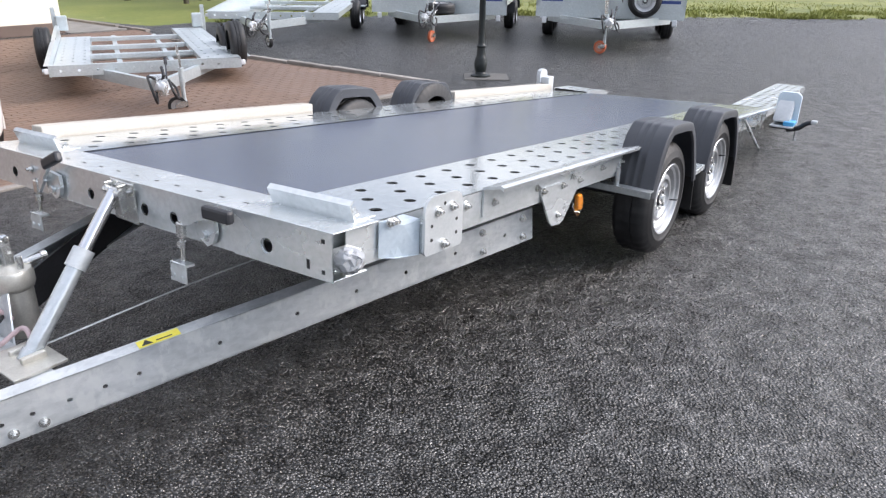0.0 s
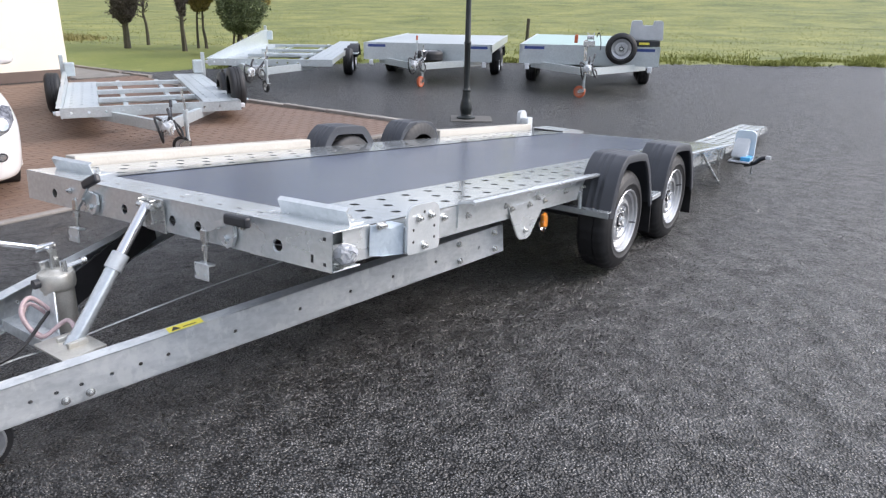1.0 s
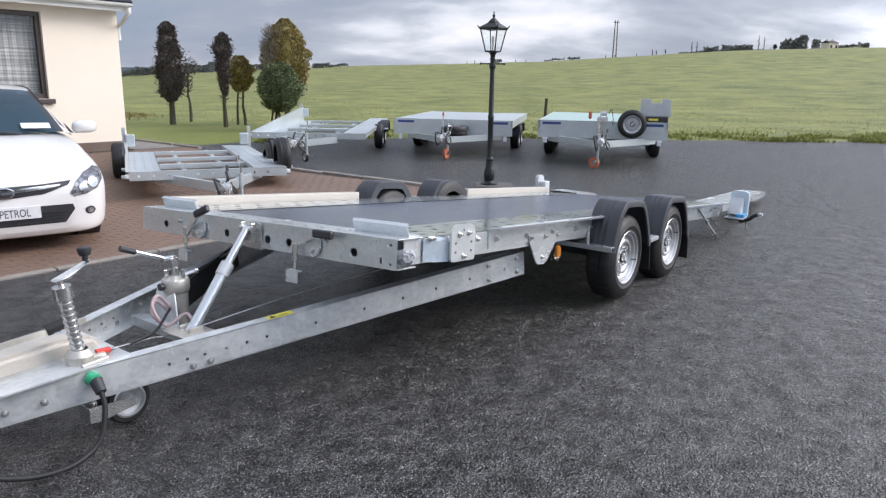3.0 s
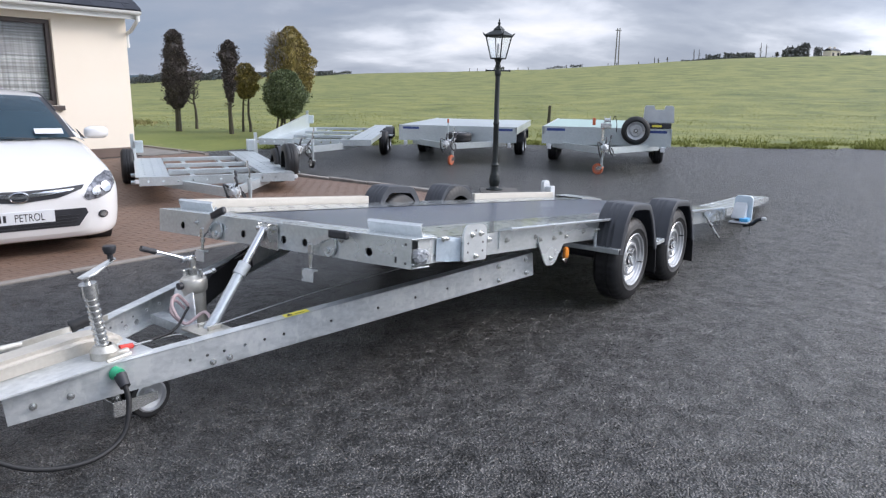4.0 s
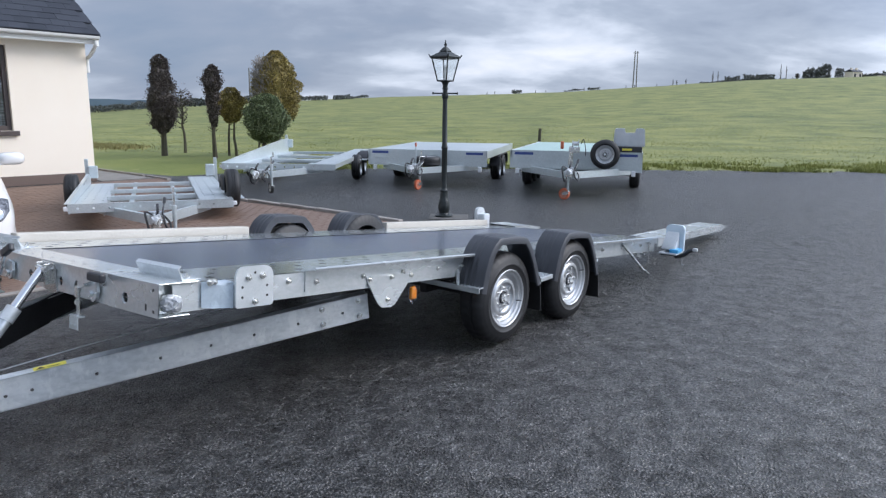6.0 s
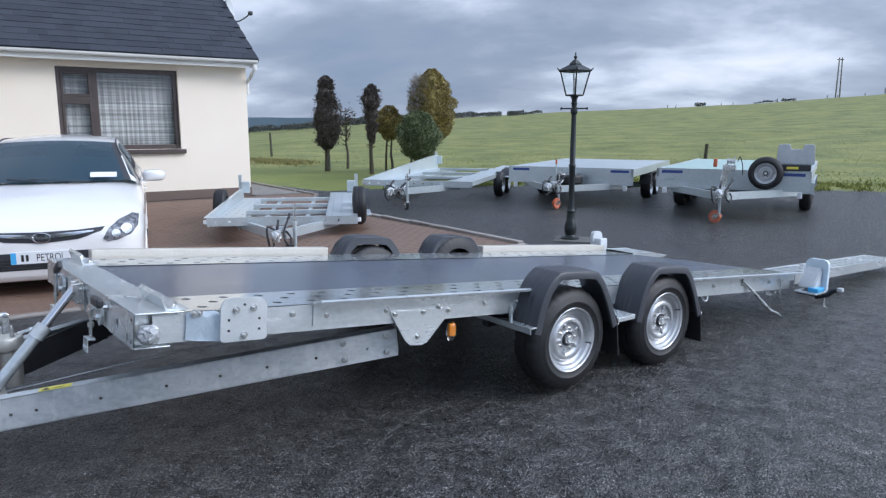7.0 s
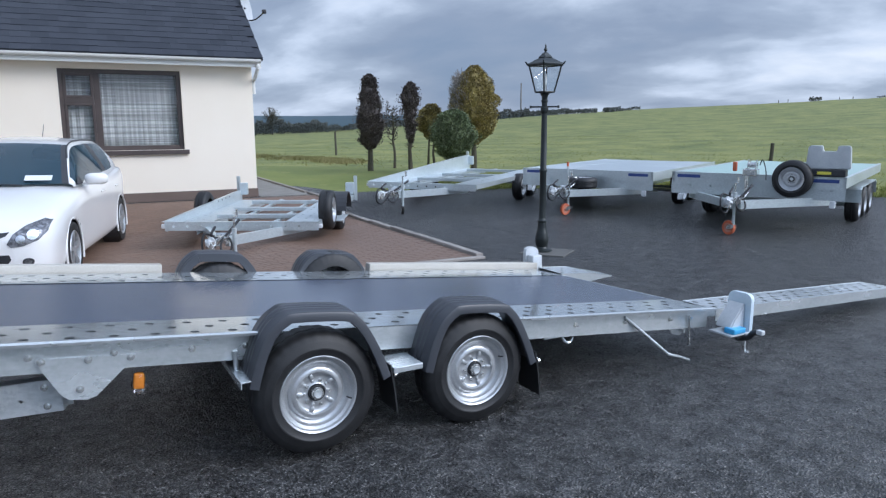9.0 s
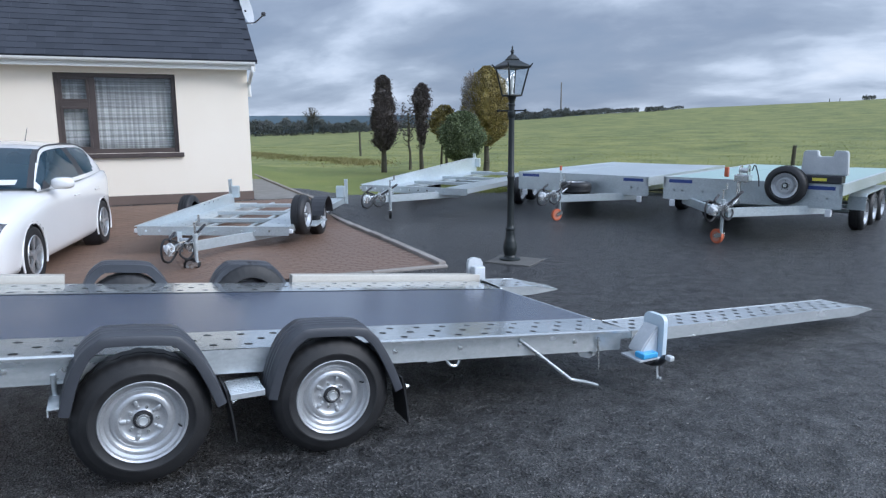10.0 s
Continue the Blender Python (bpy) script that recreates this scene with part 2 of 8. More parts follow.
def asphalt_material():
    """Chip-sealed asphalt: stones of about a centimetre, damp, with a patch of sky sheen painted in."""
    m = bpy.data.materials.new("wet_chip_asphalt")
    m.use_nodes = True
    n, l = m.node_tree.nodes, m.node_tree.links
    b = n["Principled BSDF"]
    co = n.new("ShaderNodeTexCoord")

    def node(kind, op=None, **kw):
        k = n.new(kind)
        if op:
            k.operation = op
        for key, v in kw.items():
            k.inputs[int(key[1:]) if key[0] == "i" and key[1:].isdigit() else key].default_value = v
        return k

    vo = node("ShaderNodeTexVoronoi", Scale=98.0)
    vo2 = node("ShaderNodeTexVoronoi", Scale=180.0)
    big = node("ShaderNodeTexNoise", Scale=0.55, Detail=6.0)
    mid = node("ShaderNodeTexNoise", Scale=15.0, Detail=5.0, Roughness=0.65)
    for k in (vo, vo2, big, mid):
        l.new(co.outputs["Object"], k.inputs["Vector"])
    sep, sep2 = n.new("ShaderNodeSeparateColor"), n.new("ShaderNodeSeparateColor")
    l.new(vo.outputs["Color"], sep.inputs[0])
    l.new(vo2.outputs["Color"], sep2.inputs[0])
    ramp = n.new("ShaderNodeValToRGB")
    r = ramp.color_ramp
    r.elements[0].position, r.elements[0].color = 0.0, (0.010, 0.0096, 0.0092, 1)
    r.elements[1].position, r.elements[1].color = 1.0, (0.118, 0.114, 0.110, 1)
    for p, c in ((0.32, 0.024), (0.55, 0.038), (0.75, 0.066)):
        k = r.elements.new(p)
        k.color = (c, c * 0.965, c * 0.94, 1)
    # relief shade between the stones is put into the colour here
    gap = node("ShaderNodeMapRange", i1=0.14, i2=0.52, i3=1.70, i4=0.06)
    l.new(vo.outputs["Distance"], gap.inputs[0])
    avg = node("ShaderNodeMath", "MULTIPLY_ADD", i1=0.3)
    l.new(sep2.outputs[0], avg.inputs[0])
    half = node("ShaderNodeMath", "MULTIPLY", i1=0.7)
    l.new(sep.outputs[0], half.inputs[0])
    l.new(half.outputs[0], avg.inputs[2])
    l.new(avg.outputs[0], ramp.inputs[0])
    # sky sheen put into the colour as a lighter patch, with a ragged outline
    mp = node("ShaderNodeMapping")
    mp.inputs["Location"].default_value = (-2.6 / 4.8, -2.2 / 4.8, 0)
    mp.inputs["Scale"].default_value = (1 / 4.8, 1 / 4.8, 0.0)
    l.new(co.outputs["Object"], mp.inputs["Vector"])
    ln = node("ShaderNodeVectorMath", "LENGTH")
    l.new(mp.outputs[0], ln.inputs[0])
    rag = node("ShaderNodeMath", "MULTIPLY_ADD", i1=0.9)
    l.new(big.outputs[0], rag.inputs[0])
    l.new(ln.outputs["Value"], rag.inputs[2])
    paler = node("ShaderNodeMapRange", i1=0.75, i2=1.70, i3=2.25, i4=0.78)
    l.new(rag.outputs[0], paler.inputs[0])
    var = node("ShaderNodeMapRange", i1=0.36, i2=0.64, i3=0.72, i4=1.32)
    l.new(mid.outputs[0], var.inputs[0])
    clod = node("ShaderNodeTexNoise", Scale=34.0, Detail=4.0, Roughness=0.65)
    l.new(co.outputs["Object"], clod.inputs["Vector"])
    cl = node("ShaderNodeMapRange", i1=0.38, i2=0.64, i3=0.50, i4=1.65)
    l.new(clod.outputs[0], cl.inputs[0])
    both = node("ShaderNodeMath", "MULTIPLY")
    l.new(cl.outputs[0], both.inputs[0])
    l.new(paler.outputs[0], both.inputs[1])
    worn = node("ShaderNodeTexNoise", Scale=6.5, Detail=5.0, Roughness=0.72)
    l.new(co.outputs["Object"], worn.inputs["Vector"])
    wr = node("ShaderNodeMapRange", i1=0.38, i2=0.64, i3=0.72, i4=1.28)
    l.new(worn.outputs[0], wr.inputs[0])
    aged = node("ShaderNodeMath", "MULTIPLY")
    l.new(both.outputs[0], aged.inputs[0])
    l.new(wr.outputs[0], aged.inputs[1])
    mul = node("ShaderNodeMath", "MULTIPLY")
    l.new(aged.outputs[0], mul.inputs[0])
    l.new(var.outputs[0], mul.inputs[1])
    tint = n.new("ShaderNodeVectorMath")
    tint.operation = "SCALE"
    l.new(ramp.outputs[0], tint.inputs[0])
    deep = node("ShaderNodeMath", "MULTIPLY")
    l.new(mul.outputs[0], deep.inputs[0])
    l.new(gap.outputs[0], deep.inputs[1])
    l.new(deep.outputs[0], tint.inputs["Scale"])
    l.new(tint.outputs[0], b.inputs["Base Color"])
    wet = node("ShaderNodeMapRange", i1=0.36, i2=0.64, i3=0.0, i4=0.24)
    l.new(clod.outputs[0], wet.inputs[0])
    puddle = node("ShaderNodeMapRange", i1=0.38, i2=0.64, i3=0.45, i4=1.30)
    l.new(worn.outputs[0], puddle.inputs[0])
    l.new(puddle.outputs[0], b.inputs["Specular IOR Level"])
    ro = node("ShaderNodeMath", "MULTIPLY_ADD", i1=0.36)
    l.new(sep2.outputs[1], ro.inputs[0])
    base_ro = node("ShaderNodeMath", "ADD", i1=0.10)
    l.new(wet.outputs[0], base_ro.inputs[0])
    l.new(base_ro.outputs[0], ro.inputs[2])
    l.new(ro.outputs[0], b.inputs["Roughness"])
    inv = node("ShaderNodeMath", "MULTIPLY_ADD", i1=-1.0, i2=1.0)
    l.new(vo.outputs["Distance"], inv.inputs[0])
    add = node("ShaderNodeMath", "MULTIPLY_ADD", i1=0.8)
    l.new(sep.outputs[1], add.inputs[0])
    l.new(inv.outputs[0], add.inputs[2])
    lump = node("ShaderNodeTexNoise", Scale=19.0, Detail=4.0)
    l.new(co.outputs["Object"], lump.inputs["Vector"])
    rough = node("ShaderNodeMath", "MULTIPLY_ADD", i1=1.3)
    l.new(lump.outputs[0], rough.inputs[0])
    l.new(add.outputs[0], rough.inputs[2])
    # shallow hollows and clods left by the roller
    hollow = node("ShaderNodeTexNoise", Scale=6.5, Detail=4.0, Roughness=0.6)
    l.new(co.outputs["Object"], hollow.inputs["Vector"])
    add = node("ShaderNodeMath", "MULTIPLY_ADD", i1=5.5)
    l.new(hollow.outputs[0], add.inputs[0])
    l.new(rough.outputs[0], add.inputs[2])
    bp = node("ShaderNodeBump", Strength=1.0, Distance=0.011)
    l.new(add.outputs[0], bp.inputs["Height"])
    l.new(bp.outputs[0], b.inputs["Normal"])
    return m


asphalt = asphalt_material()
brick_mat = material("paving_brick", (0.146, 0.088, 0.060), (0.205, 0.132, 0.092), 0.5, 0.0, 6, 90, 0.2, 0.1, per_object=0.10)
joint_mat = material("sandy_joint", (0.134, 0.085, 0.059), (0.180, 0.118, 0.085), 0.7, 0.0, 6, 90, 0.25, 0.1)
kerb_mat = material("concrete_kerb", (0.20, 0.18, 0.16), (0.34, 0.31, 0.28), 0.8, 0.0, 4, 70, 0.3, 0.08, per_object=0.3)
pad_mat = material("dark_weathered_concrete", (0.075, 0.072, 0.066), (0.14, 0.135, 0.125), 0.8, 0.0, 6, 70, 0.3, 0.08)
concrete = material("worn_concrete", (0.14, 0.13, 0.12), (0.26, 0.25, 0.23), 0.8, 0.0, 4, 70, 0.3, 0.08)
render_mat = material("cream_painted_render", (0.84, 0.745, 0.615), (0.89, 0.81, 0.69), 0.8, 0.0, 0.9, 180, 0.25, 0.06)
plinth_mat = material("brown_painted_plinth", (0.12, 0.085, 0.07), (0.18, 0.13, 0.105), 0.7, 0.0, 2, 120, 0.2, 0.08)
slate_mat = material("blue_black_slate", (0.013, 0.016, 0.025), (0.030, 0.034, 0.046), 0.55, 0.0, 1.2, 70, 0.2, 0.12, per_object=0.34)
pvc = material("white_pvc", (0.70, 0.70, 0.66), (0.80, 0.80, 0.77), 0.35, 0.0, 3, 80, 0.01, 0.06)
brown_frame = material("brown_window_frame", (0.050, 0.038, 0.034), (0.090, 0.068, 0.061), 0.4, 0.0, 4, 100, 0.05, 0.08)


def checked_net():
    """Net curtain woven in a loose check of close and open bands."""
    m = material("net_curtain", (0.20, 0.21, 0.22), (0.34, 0.35, 0.36), 0.9, 0.0, 5, 120, 0.1, 0.05, stretch=(8, 8, 1))
    n, l = m.node_tree.nodes, m.node_tree.links
    b = n["Principled BSDF"]
    co = n.new("ShaderNodeTexCoord")
    last = b.inputs["Base Color"].links[0].from_socket
    for stretch, lo, hi in (((0.3, 0.3, 26.0), 0.70, 1.34), ((22.0, 0.2, 0.3), 0.95, 1.06)):
        mp = n.new("ShaderNodeMapping")
        mp.inputs["Scale"].default_value = stretch
        l.new(co.outputs["Object"], mp.inputs["Vector"])
        no = n.new("ShaderNodeTexNoise")
        no.inputs["Scale"].default_value, no.inputs["Detail"].default_value = 1.0, 2.0
        l.new(mp.outputs[0], no.inputs["Vector"])
        mr = n.new("ShaderNodeMapRange")
        for k, v in ((1, 0.42), (2, 0.60), (3, lo), (4, hi)):
            mr.inputs[k].default_value = v
        l.new(no.outputs[0], mr.inputs[0])
        sc = n.new("ShaderNodeVectorMath")
        sc.operation = "SCALE"
        l.new(last, sc.inputs[0])
        l.new(mr.outputs[0], sc.inputs["Scale"])
        last = sc.outputs[0]
    l.new(last, b.inputs["Base Color"])
    return m


curtain_mat = checked_net()
lamp_mat = material("green_black_cast_iron", (0.012, 0.016, 0.016), (0.028, 0.034, 0.034), 0.45, 0.2, 12, 120, 0.1, 0.1)
car_white = material("white_car_paint", (0.79, 0.78, 0.765), (0.82, 0.81, 0.795), 0.3, 0.0, 2, 60, 0.0, 0.04, coat=1.0)
bark = material("bark", (0.045, 0.042, 0.030), (0.10, 0.090, 0.062), 0.9, 0.0, 12, 60, 0.6, 0.05, stretch=(1, 1, 0.3))
grass_mat = material("pasture", (0.070, 0.100, 0.022), (0.270, 0.268, 0.078), 0.85, 0.0, 0.42, 4.0, 0.7, 0.05, contrast=(0.32, 0.66))


def leaf_material(name, c0, c1, lo=0.55, hi=1.45):
    m = material(name, c0, c1, 0.6, 0.0, 4, 30, 0.0, 0.1)
    n, l = m.node_tree.nodes, m.node_tree.links
    g = n.new("ShaderNodeNewGeometry")
    hs = n.new("ShaderNodeHueSaturation")
    mr = n.new("ShaderNodeMapRange")
    mr.inputs[3].default_value, mr.inputs[4].default_value = lo, hi
    l.new(g.outputs["Random Per Island"], mr.inputs[0])
    l.new(mr.outputs[0], hs.inputs["Value"])
    b = n["Principled BSDF"]
    l.new(b.inputs["Base Color"].links[0].from_socket, hs.inputs["Color"])
    l.new(hs.outputs[0], b.inputs["Base Color"])
    return m


leaf_dark = leaf_material("dark_conifer_foliage", (0.042, 0.036, 0.034), (0.115, 0.095, 0.088), 0.4, 1.8)
leaf_green = leaf_material("green_foliage", (0.070, 0.098, 0.042), (0.19, 0.225, 0.115), 0.4, 1.8)
leaf_gold = leaf_material("golden_foliage", (0.115, 0.095, 0.040), (0.36, 0.285, 0.085), 0.4, 1.7)
# far foliage is greyed in its colour to stand for distance haze
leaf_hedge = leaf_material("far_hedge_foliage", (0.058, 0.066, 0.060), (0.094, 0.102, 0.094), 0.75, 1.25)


def glass_material(name, colour, rough=0.02, alpha=1.0):
    m = bpy.data.materials.new(name)
    m.use_nodes = True
    b = m.node_tree.nodes["Principled BSDF"]
    b.inputs["Base Color"].default_value = (*colour, 1)
    b.inputs["Roughness"].default_value = rough
    b.inputs["Transmission Weight"].default_value = alpha
    b.inputs["IOR"].default_value = 1.3
    return m


glass = glass_material("clear_glass", (0.95, 0.97, 0.97))
tinted = glass_material("tinted_car_glass", (0.045, 0.090, 0.125), 0.02, 0.5)
milky_mat = material("milky_plastic_wrap", (0.50, 0.53, 0.55), (0.64, 0.66, 0.67), 0.35, 0.0, 9, 60, 0.1)
blue_milk = material("bluish_plastic_wrap", (0.54, 0.66, 0.75), (0.66, 0.75, 0.81), 0.32, 0.0, 9, 60, 0.1)
wrap_mat = glass_material("clear_plastic_wrap", (0.62, 0.64, 0.66), 0.2, 0.5)
white_zinc = material("pale_galvanised_plate", (0.56, 0.60, 0.61), (0.74, 0.76, 0.77), 0.36, 0.55, 7.0, 90, 0.02, 0.08)
pale_film = material("pale_blue_film", (0.46, 0.54, 0.60), (0.60, 0.67, 0.72), 0.3, 0.0, 12, 90, 0.05)
lens_mat = glass_material("clear_lamp_lens", (0.92, 0.93, 0.95), 0.03, 0.8)


# ---- building blocks ----
def smooth(ob, on=True):
    for p in ob.data.polygons:
        p.use_smooth = on
    return ob


def mesh_of(name, bm, mat):
    me = bpy.data.meshes.new(name)
    bm.normal_update()
    bm.to_mesh(me)
    bm.free()
    me.materials.append(mat)
    return me


def part(name, bm, mat, parent=None, label="", m=None, soft=False):
    ob = new(name, mesh_of(name, bm, mat))
    if parent:
        ob.parent = parent
    if m:
        ob.matrix_basis = m
    if label:
        ob["label"] = label
    if soft:
        smooth(ob)
        ob.data.set_sharp_from_angle(angle=radians(38))
    return ob


def thing(name, m, label, category, group="", kind=""):
    return_ob = new(name)
    return_ob.empty_display_size = 0.1
    return_ob.matrix_basis = m
    return tagged(return_ob, label, category, group, kind)


def box(bm, lo, hi, bev=0.0, m=None):
    lo, hi = [min(a, b) for a, b in zip(lo, hi)], [max(a, b) for a, b in zip(lo, hi)]
    r = bmesh.ops.create_cube(bm, size=1.0)
    vs = r["verts"]
    for v in vs:
        v.co = Vector([lo[i] + (v.co[i] + 0.5) * (hi[i] - lo[i]) for i in range(3)])
    if bev:
        es = list({e for v in vs for e in v.link_edges})
        r = bmesh.ops.bevel(bm, geom=es, offset=bev, segments=2, affect="EDGES", profile=0.5)
        vs = list({v for f in r["faces"] for v in f.verts} | {v for v in vs if v.is_valid})
    if m:
        bmesh.ops.transform(bm, matrix=m, verts=vs)
    return bm


def rod(bm, p0, p1, r0, r1=None, n=12):
    p0, p1 = Vector(p0), Vector(p1)
    d = p1 - p0
    m = Matrix.Translation((p0 + p1) / 2) @ d.to_track_quat("Z", "Y").to_matrix().to_4x4()
    bmesh.ops.create_cone(bm, cap_ends=True, segments=n, radius1=r0, radius2=r0 if r1 is None else r1, depth=d.length, matrix=m)
    return bm


def slab(bm, pts, d):
    """A plate: the outline pts (3D, in one plane), thickened by the vector d."""
    d = Vector(d)
    a = [bm.verts.new(p) for p in pts]
    b = [bm.verts.new(Vector(p) + d) for p in pts]
    k = len(pts)
    fs = [bm.faces.new(a[::-1]), bm.faces.new(b)]
    for i in range(k):
        fs.append(bm.faces.new((a[i], a[(i + 1) % k], b[(i + 1) % k], b[i])))
    bmesh.ops.recalc_face_normals(bm, faces=fs)
    return bm


def beam(bm, p0, p1, prof, up=(0, 0, 1)):
    """A section (list of (side, up) points) swept from p0 to p1."""
    p0, p1 = Vector(p0), Vector(p1)
    d = (p1 - p0).normalized()
    s = d.cross(Vector(up)).normalized()
    u = s.cross(d)
    return slab(bm, [p0 + s * a + u * b for a, b in prof], p1 - p0)


def c_section(w, h, t):
    """A channel open to +side."""
    return [(0, -h / 2), (w, -h / 2), (w, -h / 2 + t), (t, -h / 2 + t), (t, h / 2 - t), (w, h / 2 - t), (w, h / 2), (0, h / 2)]


def rect(w, h):
    return [(-w / 2, -h / 2), (w / 2, -h / 2), (w / 2, h / 2), (-w / 2, h / 2)]


def lathe(bm, prof, n=32, m=None, close=False):
    """Turns (radius, height) points about z."""
    rings = []
    for r, z in prof:
        rings.append([bm.verts.new((max(r, 1e-4) * math.cos(2 * math.pi * i / n), max(r, 1e-4) * math.sin(2 * math.pi * i / n), z)) for i in range(n)])
    fs = []
    k = len(rings)
    for a in range(k if close else k - 1):
        ra, rb = rings[a], rings[(a + 1) % k]
        for i in range(n):
            fs.append(bm.faces.new((ra[i], ra[(i + 1) % n], rb[(i + 1) % n], rb[i])))
    bmesh.ops.recalc_face_normals(bm, faces=fs)
    if m:
        bmesh.ops.transform(bm, matrix=m, verts=[v for r in rings for v in r])
    return bm


def pipe(bm, pts, r, n=10, step=6):
    """A round tube along a smooth path."""
    pts = [Vector(p) for p in pts]
    path = []
    k = len(pts)
    for i in range(k - 1):
        p0, p1, p2, p3 = pts[max(i - 1, 0)], pts[i], pts[i + 1], pts[min(i + 2, k - 1)]
        for j in range(step):
            t = j / step
            path.append(0.5 * ((2 * p1) + (p2 - p0) * t + (2 * p0 - 5 * p1 + 4 * p2 - p3) * t * t + (3 * p1 - p0 - 3 * p2 + p3) * t ** 3))
    path.append(pts[-1])
    rings = []
    side = None
    for i, p in enumerate(path):
        d = (path[min(i + 1, len(path) - 1)] - path[max(i - 1, 0)]).normalized()
        if side is None:
            side = d.orthogonal().normalized()
        side = (side - d * side.dot(d)).normalized()
        up = d.cross(side)
        rings.append([bm.verts.new(p + side * r * math.cos(2 * math.pi * j / n) + up * r * math.sin(2 * math.pi * j / n)) for j in range(n)])
    for a, b in zip(rings, rings[1:]):
        for j in range(n):
            bm.faces.new((a[j], a[(j + 1) % n], b[(j + 1) % n], b[j]))
    bm.faces.new(rings[0][::-1])
    bm.faces.new(rings[-1])
    return bm


def bolt_mesh(r=0.011, h=0.012):
    bm = bmesh.new()
    rod(bm, (0, 0, 0), (0, 0, h), r, n=6)
    rod(bm, (0, 0, -0.002), (0, 0, 0.003), r * 1.45, n=14)
    rod(bm, (0, 0, h), (0, 0, h + 0.008), r * 0.55, n=8)
    return mesh_of("bolt", bm, zinc)


BOLT = bolt_mesh()


def bolts(places, parent, turn, base):
    """Bolt heads, each at a place and pointing along the turned z."""
    for p in places:
        o = new("bolt", BOLT)
        o.parent = parent
        o.matrix_basis = base @ pose(*p, *turn)


def perforated(lx, ly, holes, r, t=0.004, n=10):
    """A thin plate 0..lx by 0..ly with round flanged holes at grid cells: holes maps (cell centre) and half cell size."""
    bm = bmesh.new()
    xs, ys, centres = holes
    vert = {}

    def v(x, y, z=0.0):
        k = (round(x, 5), round(y, 5), round(z, 5))
        if k not in vert:
            vert[k] = bm.verts.new(k)
        return vert[k]

    for i in range(len(xs) - 1):
        for j in range(len(ys) - 1):
            x0, x1, y0, y1 = xs[i], xs[i + 1], ys[j], ys[j + 1]
            c = centres.get((i, j))
            if c is None:
                bm.faces.new((v(x0, y0), v(x1, y0), v(x1, y1), v(x0, y1)))
                continue
            corners = [v(x1, y1), v(x0, y1), v(x0, y0), v(x1, y0)]
            q = 3
            ring = [v(c[0] + r * math.cos(2 * math.pi * k / (4 * q) + math.pi / 4), c[1] + r * math.sin(2 * math.pi * k / (4 * q) + math.pi / 4)) for k in range(4 * q)]
            low = [v(p.co.x + (c[0] - p.co.x) * 0.0, p.co.y + (c[1] - p.co.y) * 0.0, -0.005) for p in ring]
            for k in range(4):
                a, b = corners[k], corners[(k + 1) % 4]
                seg = [ring[(k * q + s) % (4 * q)] for s in range(q + 1)]
                bm.faces.new([a] + seg + [b])
            for k in range(4 * q):
                bm.faces.new((ring[(k + 1) % (4 * q)], ring[k], low[k], low[(k + 1) % (4 * q)]))
    bmesh.ops.recalc_face_normals(bm, faces=bm.faces)
    return bm


# ---- the tilt-bed trailer ----
TRAILER = pose(1.4372, 3.9631, 0, 0, 0, 54.19)
BED = pose(0, 0.2, 0.56) @ pose(0, 0, 0, 0, 5.4, 0) @ pose(0, 0, 0, -2.4, 0, 0) @ pose(0, -0.2, 0)
MID = 1.185  # the trailer's middle, across
trailer = thing("car_transporter_trailer", TRAILER, "galvanised twin-axle tilt-bed car trailer, bed tilted, ramp folded out", "trailer")

# deck
y_r0, y_r1, y_l0, y_l1 = 0.15, 0.54, 1.80, 2.22
bm = bmesh.new()
box(bm, (-2.70, y_r1 - 0.01, -0.016), (2.48, y_l0 + 0.01, -0.004), 0.002)
part("deck_board", bm, board_mat, trailer, "dark grey film-faced plywood deck board", BED)


def track_plate(lx, ly, rows, pitch=0.172, r=0.022, x_start=0.12, stagger=True, margin=0.05):
    h = 0.027
    marks = []
    x = x_start
    i = 0
    cut = {0.0, lx}
    cells = []
    while x < lx - margin:
        for j, c in enumerate(rows):
            xx = x + (pitch / 2 if (stagger and j % 2) else 0.0)
            if xx < lx - margin:
                cells.append((xx, c))
                cut |= {round(xx - h, 5), round(xx + h, 5)}
        x += pitch
    xs = sorted(cut)
    ys = sorted({0.0, ly} | {round(c - h, 5) for c in rows} | {round(c + h, 5) for c in rows})
    centres = {}
    for cx, cy in cells:
        i = min(range(len(xs) - 1), key=lambda k: abs(xs[k] - (cx - h)))
        j = min(range(len(ys) - 1), key=lambda k: abs(ys[k] - (cy - h)))
        centres[(i, j)] = (cx, cy)
    return perforated(lx, ly, (xs, ys, centres), r)


bm = track_plate(5.07, y_r1 - y_r0, [0.088, 0.20, 0.308])
part("track_plate", bm, galv_bright, trailer, "perforated galvanised wheel track", BED @ pose(-2.62, y_r0, 0))
bm = track_plate(5.07, y_l1 - y_l0, [0.088, 0.21, 0.332])
part("track_plate", bm, galv_bright, trailer, "perforated galvanised wheel track", BED @ pose(-2.62, y_l0, 0))

# added dark sheets under the tracks, for the shade seen through the holes
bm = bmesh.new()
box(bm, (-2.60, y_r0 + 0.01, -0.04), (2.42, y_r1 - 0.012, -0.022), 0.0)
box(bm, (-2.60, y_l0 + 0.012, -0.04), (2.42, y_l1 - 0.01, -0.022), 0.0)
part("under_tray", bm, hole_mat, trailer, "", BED)

